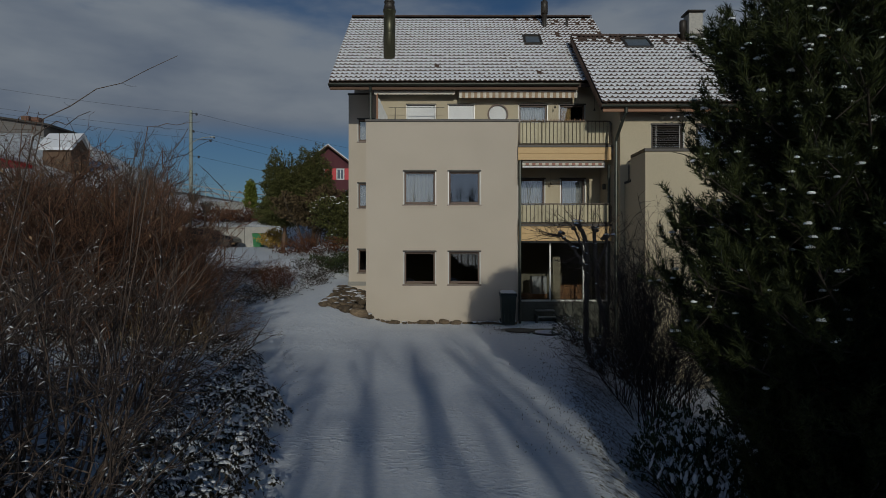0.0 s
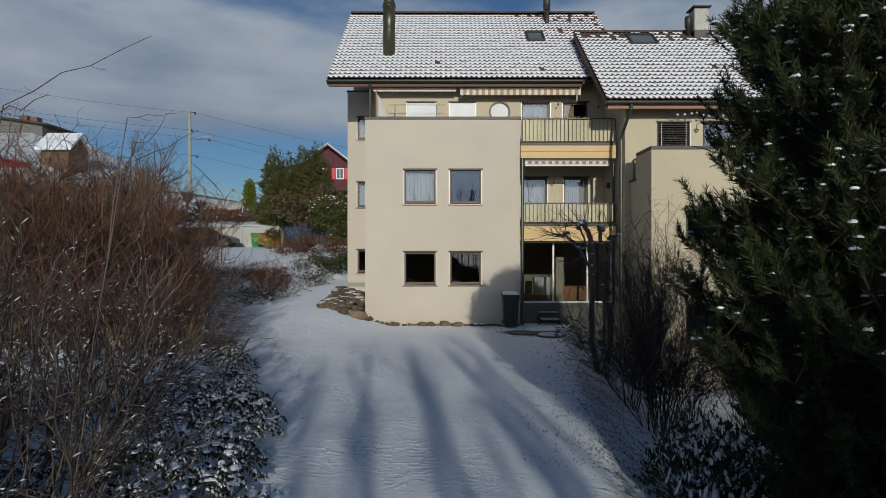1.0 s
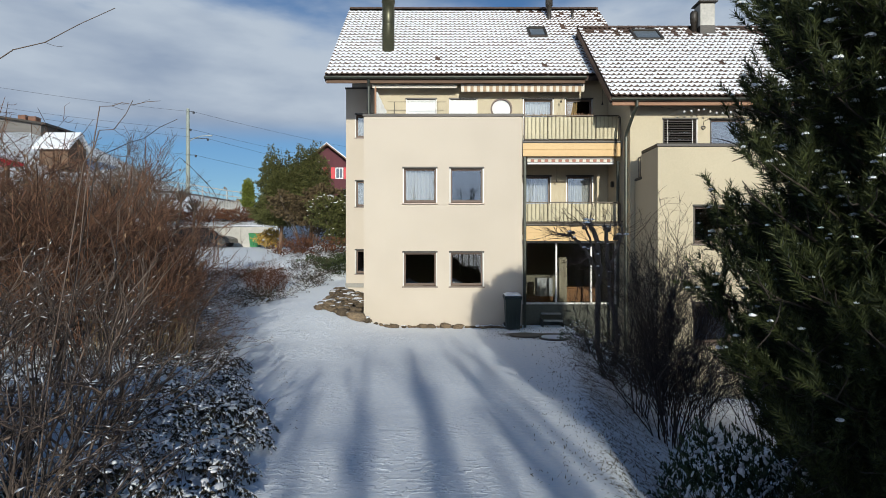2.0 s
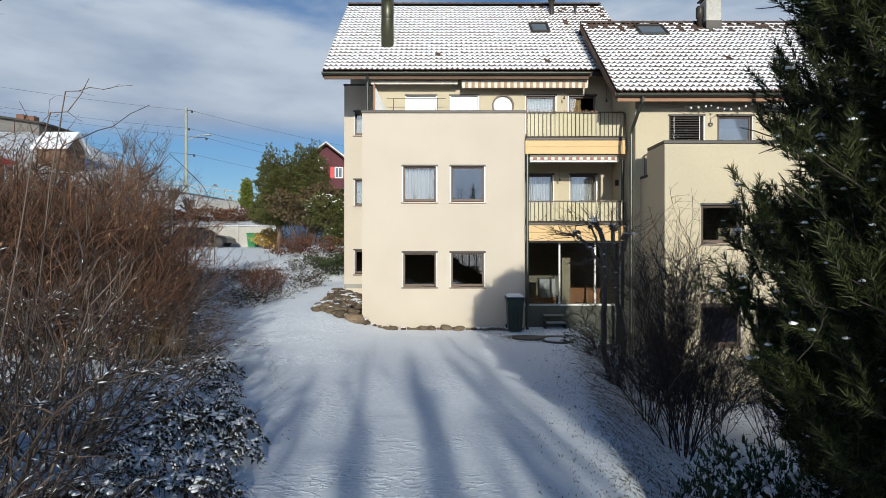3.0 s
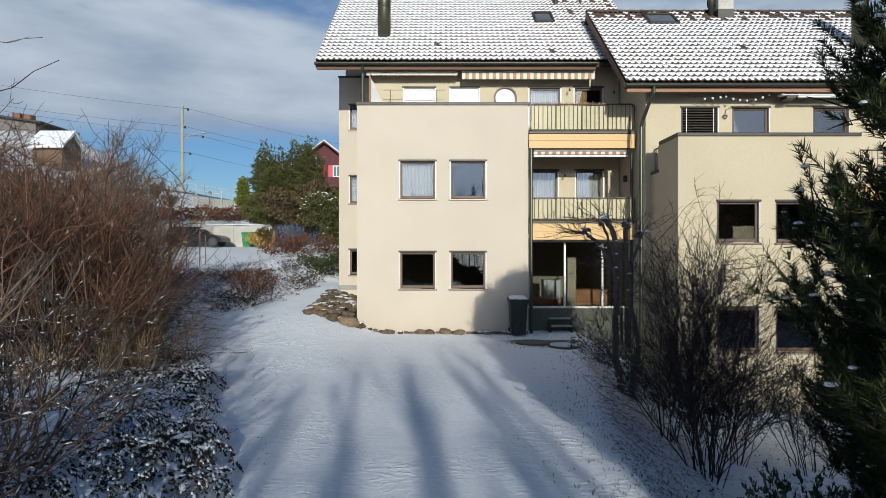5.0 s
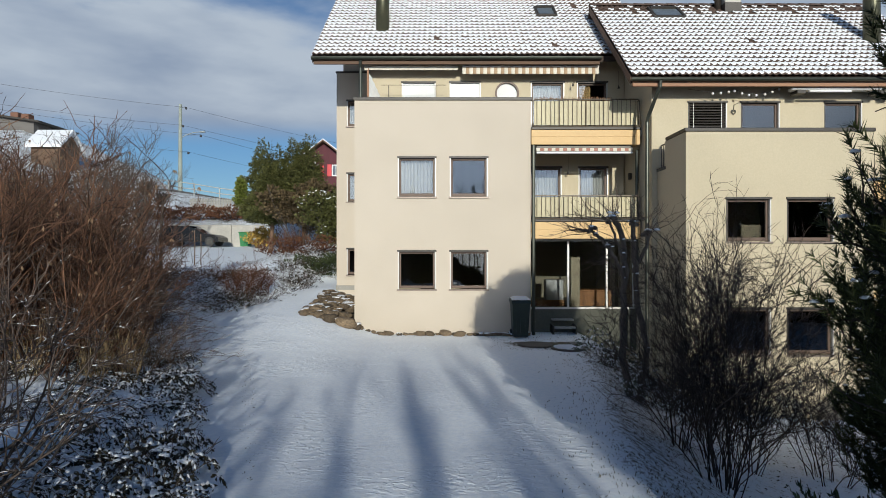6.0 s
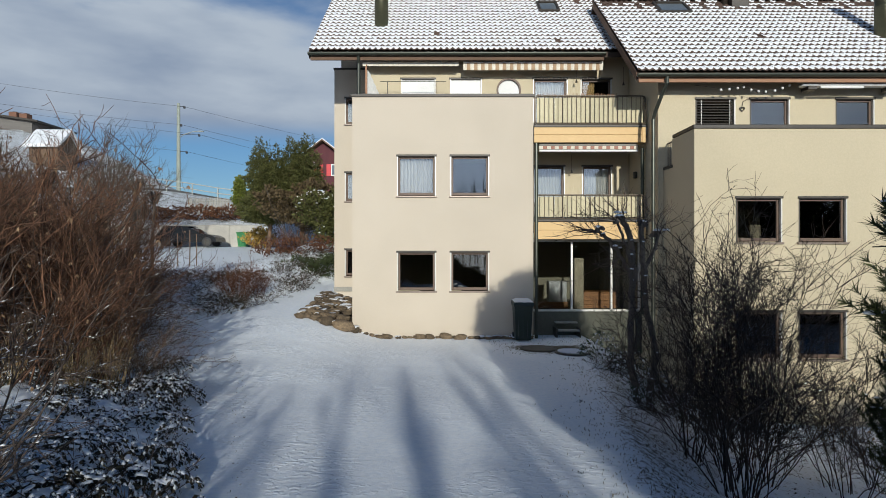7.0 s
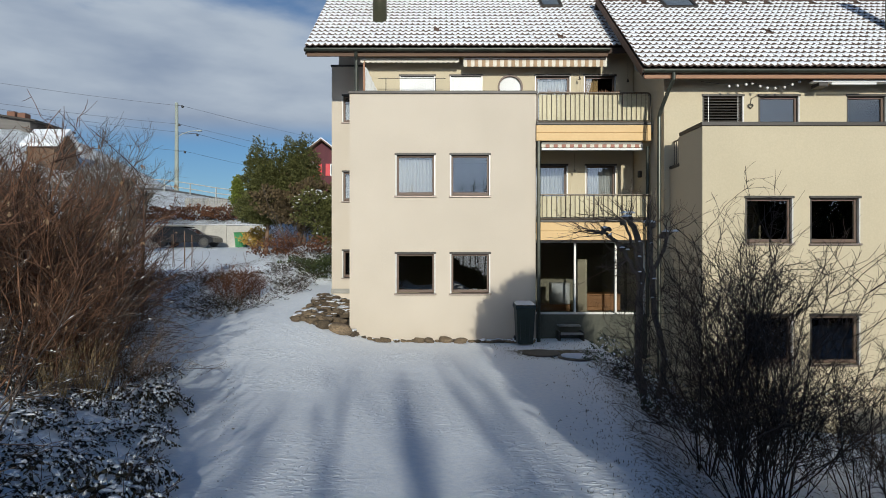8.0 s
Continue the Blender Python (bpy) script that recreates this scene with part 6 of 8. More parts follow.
def build_pole():
    x, y = -29.4, 67.9
    z = height(x, y)
    t = thing("power_pole", x, y, z, "pale grey power pole with lamp arm and insulators", "pole")
    g = Geo()
    g.lathe(x, y, [(0.24, z - 0.5), (0.22, z + 2), (0.17, 18.3), (0.15, 18.45)], 12)
    part("shaft", g, POLE_GREY, t)
    g = Geo()
    g.tube([(x, y, 14.6), (x + 0.6, y, 15.0), (x + 1.5, y, 15.3), (x + 2.4, y, 15.38)], 0.05, 6)
    part("lamp_arm", g, GALV, t)
    g = Geo()
    g.box(x + 2.2, x + 2.8, y - 0.12, y + 0.12, 15.28, 15.42, 0.04)
    part("lamp_head", g, GALV, t)
    for dz, dx in ((18.1, 0.65), (13.1, 0.9), (15.0, 2.3), (16.1, 0.3)):
        g = Geo()
        g.tube([(x, y, dz), (x + dx, y, dz + 0.04)], 0.035, 6)
        g.lathe(x + dx, y, [(0.10, dz - 0.22), (0.14, dz - 0.1), (0.10, dz + 0.02)], 8)
        part("insulator", g, WIRE, t)
    w = thing("overhead_wires", x, y, 18.0, "four dark overhead wires slung between poles", "wire")
    for z1, dx, zl, zr in ((18.1, 0.65, 19.5, 19.7), (16.1, 0.3, 17.6, 16.8), (15.0, 2.3, 17.3, 14.8), (13.1, 0.9, 15.7, 12.4)):
        g = Geo()
        for (xa, ya, za), (xb, yb, zb) in (((-56.0, 52.0, zl), (x + dx, y, z1)), ((x + dx, y, z1), (-6.0, 112.0, zr))):
            pts = []
            for k in range(13):
                u = k / 12
                pts.append((xa + (xb - xa) * u, ya + (yb - ya) * u, za + (zb - za) * u - 2.0 * u * (1 - u)))
            g.tube(pts, 0.016, 4)
        part("wire", g, WIRE, w)


def gable_house(name, label, x0, x1, y0, y1, z0, ze, zr, wall_mat, roof_mat, over=0.5, snow=True):
    """A house with its gable towards the garden."""
    t = thing(name, (x0 + x1) / 2, (y0 + y1) / 2, z0, label, "house")
    g = Geo()
    xm = (x0 + x1) / 2
    v = [(x0, y0, z0 - 2), (x1, y0, z0 - 2), (x1, y0, ze), (xm, y0, zr - 0.15), (x0, y0, ze)]
    v += [(a, y1, c) for a, b, c in v]
    g.add(v, [(0, 1, 2, 3, 4), (9, 8, 7, 6, 5), (0, 4, 9, 5), (1, 6, 7, 2), (2, 7, 8, 3), (4, 3, 8, 9)])
    part("wall", g, wall_mat, t)
    s = (zr - ze) / (xm - x0)
    for sg, xa in ((-1, x0), (1, x1)):
        for name2, mat, lo, hi, back in (("roof_slope", roof_mat, -0.02, 0.14, 0.0), ("roof_snow", SNOW, 0.144, 0.26, 0.12)):
            if name2 == "roof_snow" and not snow:
                continue
            g = Geo()
            xe, zz = xa + sg * (over - back), ze - s * (over - back)
            q = [(xm, y0 - over + back, zr), (xe, y0 - over + back, zz), (xe, y1 + over, zz), (xm, y1 + over, zr)]
            vv = [(a, b, c + lo) for a, b, c in q] + [(a, b, c + hi) for a, b, c in q]
            fs = [(0, 1, 2, 3), (7, 6, 5, 4), (0, 4, 5, 1), (1, 5, 6, 2), (2, 6, 7, 3), (3, 7, 4, 0)]
            g.add(vv, fs if sg < 0 else [f[::-1] for f in fs])
            part(name2, g, mat, t)
    return t


def far_window(parent, x0, x1, z0, z1, y, shutters=True):
    g = Geo()
    for a, b, c, d in ((x0, x0 + 0.1, z0, z1), (x1 - 0.1, x1, z0, z1), (x0 + 0.1, x1 - 0.1, z0, z0 + 0.1), (x0 + 0.1, x1 - 0.1, z1 - 0.1, z1), ((x0 + x1) / 2 - 0.03, (x0 + x1) / 2 + 0.03, z0 + 0.1, z1 - 0.1)):
        g.box(a, b, y - 0.07, y + 0.02, c, d, 0.005)
    w = part("window", g, WHITE, parent, "white window frame")
    g = Geo()
    g.box(x0 + 0.1, x1 - 0.1, y - 0.03, y - 0.02, z0 + 0.1, z1 - 0.1)
    part("pane", g, PANE_FAR, w)
    if shutters:
        for a, b in ((x0 - 0.47, x0 - 0.03), (x1 + 0.03, x1 + 0.47)):
            g = Geo()
            g.box(a, b, y - 0.06, y - 0.01, z0 - 0.02, z1 + 0.02, 0.01)
            part("shutter", g, SHUTTER_RED, parent, "bright red shutter")


PANE_FAR = material("far_pane", (0.10, 0.12, 0.14), (0.16, 0.18, 0.20), 0.08, 0.0, scale=1.0)


def build_far_houses():
    red = gable_house("red_house", "dark maroon timber house with red shutters and snowy gable roof", -16.9, -7.9, 63.4, 73.0, 7.0, 9.9, 13.4, MAROON, TIMBER, 0.8)
    far_window(red, -13.75, -12.9, 9.85, 11.05, 63.4)
    far_window(red, -11.6, -10.75, 9.85, 11.05, 63.4)
    fl = thing("flag_pole", -13.05, 62.0, 7.5, "white flag pole with a furled flag before the red house", "flag pole")
    g = Geo()
    g.lathe(-13.05, 62.0, [(0.07, 5.5), (0.06, 9.0), (0.045, 12.0), (0.06, 12.05)], 8)
    part("shaft", g, WHITE, fl)
    g = Geo()
    g.add([(-13.05, 61.93, 10.9), (-12.80, 61.95, 10.5), (-12.86, 61.94, 9.6), (-13.02, 61.93, 9.3), (-13.05, 61.90, 10.8), (-12.84, 61.85, 10.4), (-12.90, 61.84, 9.7), (-13.02, 61.88, 9.4)],
          [(0, 1, 2, 3), (7, 6, 5, 4), (0, 4, 5, 1), (2, 6, 7, 3)])
    part("flag", g, SHUTTER_RED, fl, "furled red and white flag")

    # grey house with a shallow roof high on the slope
    x0, x1, y0, y1, zb = -94.0, -76.5, 112.0, 122.0, 18.0
    t = thing("grey_house", (x0 + x1) / 2, y0, zb, "grey-brown house with a shallow dark roof up the slope", "house")
    g = Geo()
    v = [(x0, y0, zb), (x1, y0, zb), (x1, y0, 26.0), (x0, y0, 28.6), (x0, y1, zb), (x1, y1, zb), (x1, y1, 26.0), (x0, y1, 28.6)]
    g.add(v, [(0, 1, 2, 3), (7, 6, 5, 4), (1, 5, 6, 2), (0, 3, 7, 4), (3, 2, 6, 7)])
    part("wall", g, GREY_SIDING, t)
    g = Geo()
    q = [(x0 - 1, y0 - 1.0, 28.75), (x1 + 1.6, y0 - 1.0, 25.75), (x1 + 1.6, y1 + 1, 25.75), (x0 - 1, y1 + 1, 28.75)]
    g.add(q + [(a, b, c + 0.35) for a, b, c in q], [(3, 2, 1, 0), (4, 5, 6, 7), (0, 1, 5, 4), (1, 2, 6, 5), (2, 3, 7, 6), (3, 0, 4, 7)])
    part("roof", g, METAL_DARK, t, "thin dark roof")
    for x in (-82.4, -80.4):
        g = Geo()
        g.box(x, x + 1.5, 114.0, 115.6, 25.9, 28.4 - 0.15 * (x + 83), 0.08)
        part("chimney", g, BRICK_BROWN, t, "squat brown chimney")
    for x in (-92.0, -88.5, -84.5, -80.5):
        far_window(t, x, x + 2.2, 22.6, 24.4, y0, False)
    # timber house with a thick white roof
    t = thing("timber_house", -66.0, 100.0, 17.0, "brown timber house with a thick snow-covered roof", "house")
    g = Geo()
    xa, xb, ya, yb = -66.5, -61.8, 97.0, 102.0
    v = [(xa, ya, 15.0), (xb, ya, 15.0), (xb, ya, 19.2), (xa, ya, 19.2), (xa, yb, 15), (xb, yb, 15), (xb, yb, 19.2), (xa, yb, 19.2), (xb, (ya + yb) / 2, 21.4), (xa, (ya + yb) / 2, 21.4)]
    g.add(v, [(0, 1, 2, 3), (1, 5, 6, 8, 2), (4, 0, 3, 9, 7), (5, 4, 7, 6)])
    part("wall", g, TIMBER, t)
    g = Geo()
    ym = (ya + yb) / 2
    q = [(xa - 0.6, ya - 0.8, 18.6), (xb + 0.7, ya - 0.8, 18.6), (xb + 0.7, ym, 21.5), (xa - 0.6, ym, 21.5), (xb + 0.7, yb + 0.8, 18.6), (xa - 0.6, yb + 0.8, 18.6)]
    g.add(q + [(a, b, c + 0.5) for a, b, c in q], [(6, 7, 8, 9), (9, 8, 10, 11), (3, 2, 1, 0), (5, 4, 2, 3), (0, 1, 7, 6), (1, 2, 8, 7), (2, 4, 10, 8), (3, 0, 6, 9), (5, 3, 9, 11)])
    part("roof", g, SNOW, t, "thick snow on the roof")
    # carport with a red edge on the slope
    c = thing("carport", -24.0, 30.0, height(-24, 30), "snow-covered flat carport roof with a red edge board", "carport")
    zc = 6.9
    for x in (-30.5, -24.0):
        for y in (28.4, 32.6):
            g = Geo()
            g.box(x - 0.07, x + 0.07, y - 0.07, y + 0.07, height(x, y) - 0.2, zc, 0.01)
            part("post", g, TIMBER, c)
    g = Geo()
    g.box(-31.2, -23.4, 28.0, 33.0, zc, zc + 0.2, 0.02)
    part("roof", g, SHUTTER_RED, c, "flat roof with red edge")
    g = Geo()
    g.box(-31.15, -23.45, 28.05, 32.95, zc + 0.204, zc + 0.5, 0.09)
    tagged(part("snow", g, SNOW, c, "even layer of snow"), kind="stuff")


def wheelie_bin(name, label, x, y, z, mat, tall=1.05, wide=0.56, snow=True):
    t = thing(name, x, y, z, label, "bin")
    g = Geo()
    w, d = wide / 2, wide * 0.6
    lo = [(-w * 0.82, -d * 0.72), (w * 0.82, -d * 0.72), (w * 0.82, d * 0.8), (-w * 0.82, d * 0.8)]
    hi = [(-w, -d), (w, -d), (w, d), (-w, d)]
    v = [(x + a, y + b, z + 0.04) for a, b in lo] + [(x + a, y + b, z + tall * 0.9) for a, b in hi]
    g.add(v, [(3, 2, 1, 0), (0, 1, 5, 4), (1, 2, 6, 5), (2, 3, 7, 6), (3, 0, 4, 7), (4, 5, 6, 7)])
    g.box(x - w - 0.02, x + w + 0.02, y - d - 0.02, y + d + 0.02, z + tall * 0.86, z + tall * 0.905, 0.01)
    for k in (-0.5, 0.0, 0.5):
        g.box(x + k * w - 0.015, x + k * w + 0.015, y - d * 0.93, y - d * 0.78, z + 0.15, z + tall * 0.78, 0.005)
    part("body", g, mat, t)
    g = Geo()
    v = [(x - w - 0.03, y - d - 0.05, z + tall * 0.906), (x + w + 0.03, y - d - 0.05, z + tall * 0.906), (x + w + 0.03, y + d + 0.06, z + tall * 0.906), (x - w - 0.03, y + d + 0.06, z + tall * 0.906)]
    v += [(a * 0.94 + x * 0.06, b * 0.92 + y * 0.08, z + tall * (0.955 if b < y else 0.99)) for a, b, c in v]
    g.add(v, [(3, 2, 1, 0), (4, 5, 6, 7), (0, 1, 5, 4), (1, 2, 6, 5), (2, 3, 7, 6), (3, 0, 4, 7)])
    lid = part("lid", g, mat, t)
    for sx in (-1, 1):
        g = Geo()
        g.tube([(x + sx * w * 0.8, y + d * 0.9, z + 0.1), (x + sx * (w * 0.8 + 0.05), y + d * 0.9, z + 0.1)], 0.1, 12)
        part("wheel", g, BLACK, t)
    if snow:
        rng = np.random.default_rng(4)
        v = Veg()
        n = 7
        pts = [(x + (i / (n - 1) - 0.5) * 2 * (w + 0.01), y + (j / (n - 1) - 0.5) * 2 * (d + 0.02)) for j in range(n) for i in range(n)]
        zs = [z + tall * (0.965 + 0.03 * (j / (n - 1))) + (0.05 if 0 < i < n - 1 and 0 < j < n - 1 else 0.0) + rng.uniform(0, 0.012) for j in range(n) for i in range(n)]
        v.put([(a, b, c) for (a, b), c in zip(pts, zs)], None, [(j * n + i, j * n + i + 1, (j + 1) * n + i + 1, (j + 1) * n + i) for j in range(n - 1) for i in range(n - 1)])
        s = part("snow", v.mesh("snow", SNOW, True), None, lid, "cushion of snow on the lid")
        tagged(s, kind="stuff")
    return t


def parked_car(x, y):
    """A dark estate car seen from its side, parked before the retaining wall."""
    z = height(x, y)
    t = thing("parked_car", x, y, z, "black estate car parked in the snow before the retaining wall", "car")
    side = [(-1.95, 0.30), (-1.97, 0.65), (-1.85, 0.86), (-1.75, 0.88), (0.75, 0.86), (1.60, 0.74), (1.90, 0.58), (1.95, 0.30)]
    roof = [(-1.83, 0.85), (-1.62, 1.24), (-1.2, 1.30), (-0.2, 1.29), (0.25, 1.20), (0.9, 0.84)]
    for name, prof, half, mat, lab in (("body", side, 0.86, CAR_BLACK, "glossy black bodywork"), ("cabin", roof, 0.72, CAR_GLASS, "dark glazed cabin")):
        g = Geo()
        n = len(prof)
        v = [(x + a, y + s * half, z + c) for s in (-1, 1) for a, c in prof]
        g.add(v, [tuple(range(n)), tuple(range(2 * n - 1, n - 1, -1))] + [(i, n + i, n + (i + 1) % n, (i + 1) % n) for i in range(n)])
        part(name, g, mat, t, lab)
    g = Geo()
    g.box(x - 1.6, x + 0.15, y - 0.70, y + 0.70, z + 1.285, z + 1.33, 0.02)
    part("roof", g, CAR_BLACK, t)
    for dx in (-1.3, 1.35):
        for s in (-1, 1):
            g = Geo()
            g.tube([(x + dx, y + s * 0.70, z + 0.31), (x + dx, y + s * 0.88, z + 0.31)], 0.31, 14)
            w = part("wheel", g, BLACK, t)
            g = Geo()
            g.tube([(x + dx, y + s * 0.80, z + 0.31), (x + dx, y + s * 0.892, z + 0.31)], 0.19, 12)
            part("rim", g, IRON, w, "grey wheel rim")


def build_far_plants():
    conifer("stone_pine", "dense dark green conifer with several blunt tops", -10.3, 37.0, 6.7, 1.70, 201, NEEDLE_FAR, 34000, 0.135, 1.9, 4)
    conifer("stone_pine", "dense dark green conifer with several blunt tops", -8.5, 37.8, 6.8, 1.85, 203, NEEDLE_FAR, 34000, 0.135, 1.9, 4)
    # an unseen close row of pines at the garden's end, behind the start and along its right side
    # added to shade the near pine and the lawn's right side
    row = conifer("pine_tree", "dense dark green pine, unseen, added for shade and dark reflections", 4.5, -2.2, 5.8, 2.0, 207, NEEDLE, 20000, 0.28, 0.1, 4)
    tagged(row, group="pines at the garden's end")
    # the farther ones darken what the right-hand windows mirror
    for i, (qx, qy, sc) in enumerate(((6.3, -2.8, 0.96), (8.2, -3.4, 1.0), (10.4, -4.2, 1.05), (12.8, -4.8, 1.15), (15.2, -5.2, 1.4), (18.2, -5.0, 1.5), (21.4, -4.5, 1.5), (24.6, -3.6, 1.5))):
        copy_thing_scaled(row, place(row, qx, qy, sc, 50 * i + 20))
    # unseen too, added to shade the low shrubs on the left
    for i, (qx, qy, sc, sz) in enumerate(((-1.9, -6.6, 0.80, 0.60), (-3.7, -6.0, 0.85, 0.68), (-5.6, -6.4, 0.9, 0.74), (-7.6, -6.0, 0.95, 0.68), (-9.6, -6.6, 1.0, 0.72))):
        copy_thing_scaled(row, place(row, qx, qy, sc, 65 * i, sz=sz))
    # a low unseen row added to darken the lower windows' reflections
    for i in range(11):
        copy_thing_scaled(row, place(row, -17.0 + 1.9 * i, -13.0 + 0.7 * math.sin(2.0 * i), 1.0, 70 * i, sz=0.35 + 0.04 * math.sin(3.0 * i)))
    loose_bush("yew_bush", "wide brownish evergreen bush with sparse boughs", -7.6, 33.5, [(0, 0, 2.0, 1.7, 0.9), (1.3, 0.2, 1.6, 1.3, 0.8), (-1.2, 0, 2.5, 1.1, 0.6), (0.8, 0.3, 2.9, 1.2, 0.6)], 211, LEAF_BROWN, 3600, 0.14)
    loose_bush("rhododendron_bush", "dark evergreen bush flecked with snow beside the house", -5.3, 31.5, [(0, 0, 1.3, 1.4, 1.1), (-0.9, 0, 1.9, 1.1, 0.8), (0.6, 0.2, 2.5, 0.9, 0.7), (0.3, 0, 0.6, 1.2, 0.7)], 213, NEEDLE_FAR, 4200, 0.11, 110)
    loose_bush("holly_bush", "snow-flecked evergreen bush under the conifers", -6.2, 35.4, [(0, 0, 1.2, 0.8, 1.0), (0.5, 0, 2.1, 0.7, 0.8)], 215, NEEDLE_FAR, 2400, 0.12, 50)
    loose_bush("golden_bush", "bush with golden yellow leaves by the retaining wall", -12.2, 40.5, [(0, 0, 0.6, 0.75, 0.45), (0.7, 0, 0.6, 0.6, 0.45), (0.3, 0, 1.0, 0.5, 0.3)], 217, LEAF_GOLD, 900, 0.12)
    loose_bush("rusty_hedge", "rust-brown creeping hedge at the top of the bank", -6.0, 27.2, [(0, 0, 0.3, 1.3, 0.42), (1.6, 0.2, 0.3, 1.3, 0.4), (-1.2, 0.4, 0.2, 1.0, 0.35)], 219, LEAF_RUST, 1300, 0.08)
    loose_bush("green_hedge", "green creeping plants on the bank by the path", -4.6, 25.6, [(0, 0, 0.15, 1.0, 0.35), (-0.9, 0.5, 0.2, 0.9, 0.35), (0.6, 0.6, 0.4, 0.9, 0.4)], 221, LEAF_GREEN, 2400, 0.09)
    for i, (x, y) in enumerate(((-19.2, 58.0),)):
        loose_bush("thuja_column", "clipped yellow-green thuja column", x, y, [(0, 0, 0.6, 0.6, 0.8), (0, 0, 1.5, 0.55, 0.8), (0, 0, 2.1, 0.42, 0.6)], 230 + i, LEAF_LIME, 1800, 0.16)
    loose_bush("dark_hedge", "low dark leafless hedge above the retaining wall", -18.5, 46.4, [(-3.0, 0, 0.5, 1.6, 0.5), (0, 0, 0.5, 1.6, 0.5), (2.5, 0, 0.5, 1.6, 0.5), (5, 0, 0.4, 1.4, 0.5)], 241, LEAF_RUST, 2600, 0.14)
    parked_car(-16.7, 41.6)
    red = shrub("red_twig_shrub", "leafless red-brown shrub on the bank beside the path", "shrub", "red-brown shrubs on the bank",
                thicket_parts(251, 30, 1.6, 0.5, 0.5, 9, 3, 0.010, 0.0, 0.03, 1.0, 0.15), LEAF_RUST, LEAF_RUST)
    for i, (x, y, s) in enumerate(((-6.35, 20.5, 0.80), (-6.0, 21.2, 0.62), (-6.6, 27.4, 0.7))):
        stand(red, i == 0, place(red, x, y, s, 50 * i))
    # bare trees on the slope, two of them pollarded
    rng = np.random.default_rng(261)
    kinds = []
    for k, (trunk_h, n, reach, lab) in enumerate(((1.6, 18, 4.0, "leafless tree with a fine spreading crown on the slope"), (3.6, 11, 0.42, "pollarded tree with knobbly branch stumps"))):
        t = thing("slope_tree" if k == 0 else "pollard_tree", 0, 0, 0, lab, "tree", "trees on the slope")
        w = Veg()
        trunk = path(rng, (0, 0, -0.3), (0.04, 0, 1), trunk_h, 5, 0.04, 0.05)
        w.tube(trunk, 0.13 - 0.08 * k, 0.10 - 0.06 * k, 8)
        for _ in range(n):
            b = path(rng, trunk[-1] if k else trunk[rng.integers(2, 6)], np.append(rng.normal(0, 0.65, 2), 1.1), reach * rng.uniform(0.6, 1.1), 6, 0.10, 0.06)
            w.tube(b, 0.045 - 0.02 * k, 0.014 if k == 0 else 0.03, 5)
            for _ in range(10 if k == 0 else 3):
                i = rng.integers(2, 7) if k else rng.integers(1, 7)
                c = path(rng, b[i], unit(b[i] - b[i - 1]) + rng.normal(0, 0.5, 3), rng.uniform(0.6, 1.6) * (0.25 if k else 1.0), 4, 0.12, 0.08)
                w.tube(c, 0.018 - 0.008 * k, 0.006, 4)
                for _ in range(6 if k == 0 else 0):
                    j = rng.integers(1, 5)
                    w.tube(path(rng, c[j], unit(c[j] - c[j - 1]) + rng.normal(0, 0.5, 3), rng.uniform(0.3, 0.9), 3, 0.12, 0.08), 0.010, 0.004, 3)
        part("trunk", w.mesh("trunk", BARK), None, t)
        kinds.append(t)
    for i, (k, x, y, s) in enumerate(((0, -18.2, 34.0, 1.0), (0, -20.5, 38.0, 1.1), (1, -7.6, 16.6, 0.92), (1, -7.35, 17.4, 0.88), (0, -17.2, 35.5, 0.9), (0, -26.0, 40.0, 0.9), (1, -8.4, 15.2, 0.90), (0, -28.5, 43.0, 0.8), (0, -31.0, 45.0, 0.85), (0, -34.0, 47.0, 0.8), (0, -24.0, 41.5, 0.7))):
        stand(kinds[k], i in (0, 2), place(kinds[k], x, y, s, 63 * i))
    tangle = cover("creeping_shrub", "low dark creeping shrub half buried in snow", "creeping shrubs on the bank", cover_parts(270, 0.7, 0.20, 420, 26, 0.06), LEAF_IVY)
    rr = random.Random(44)
    for i in range(64):
        y = rr.uniform(18.6, 27.0)
        x = bank_foot(y) - 0.35 - rr.uniform(0.0, 1.0) ** 1.2 * 2.6
        stand(tangle, i == 0, place(tangle, x, y, rr.uniform(0.55, 1.1), rr.uniform(0, 360), sz=rr.uniform(0.6, 1.1)))
    wheelie_bin("garden_bin", "green wheelie bin in front of the retaining wall", -13.35, 41.8, height(-13.35, 41.8), BIN_LIGHT, 1.05, 0.62, False)
    for i, (x, y) in enumerate(((-10.6, 27.8), (-12.4, 30.0), (-9.9, 25.5))):
        g = Geo()
        z = height(x, y)
        g.tube([(x, y, z - 0.1), (x + 0.02, y, z + 0.8), (x + 0.01, y, z + 1.5)], 0.02, 6)
        tagged(part("wooden_stake", g, TIMBER, None), "thin upright wooden stake in the snow", "stake", "stakes")


build_garden_wall()
build_road_rail()
build_pole()
build_far_houses()
build_far_plants()


# ---- fittings on the house ----
def slope_z(y, y0, z0):
    return z0 + (y - y0) * PITCH


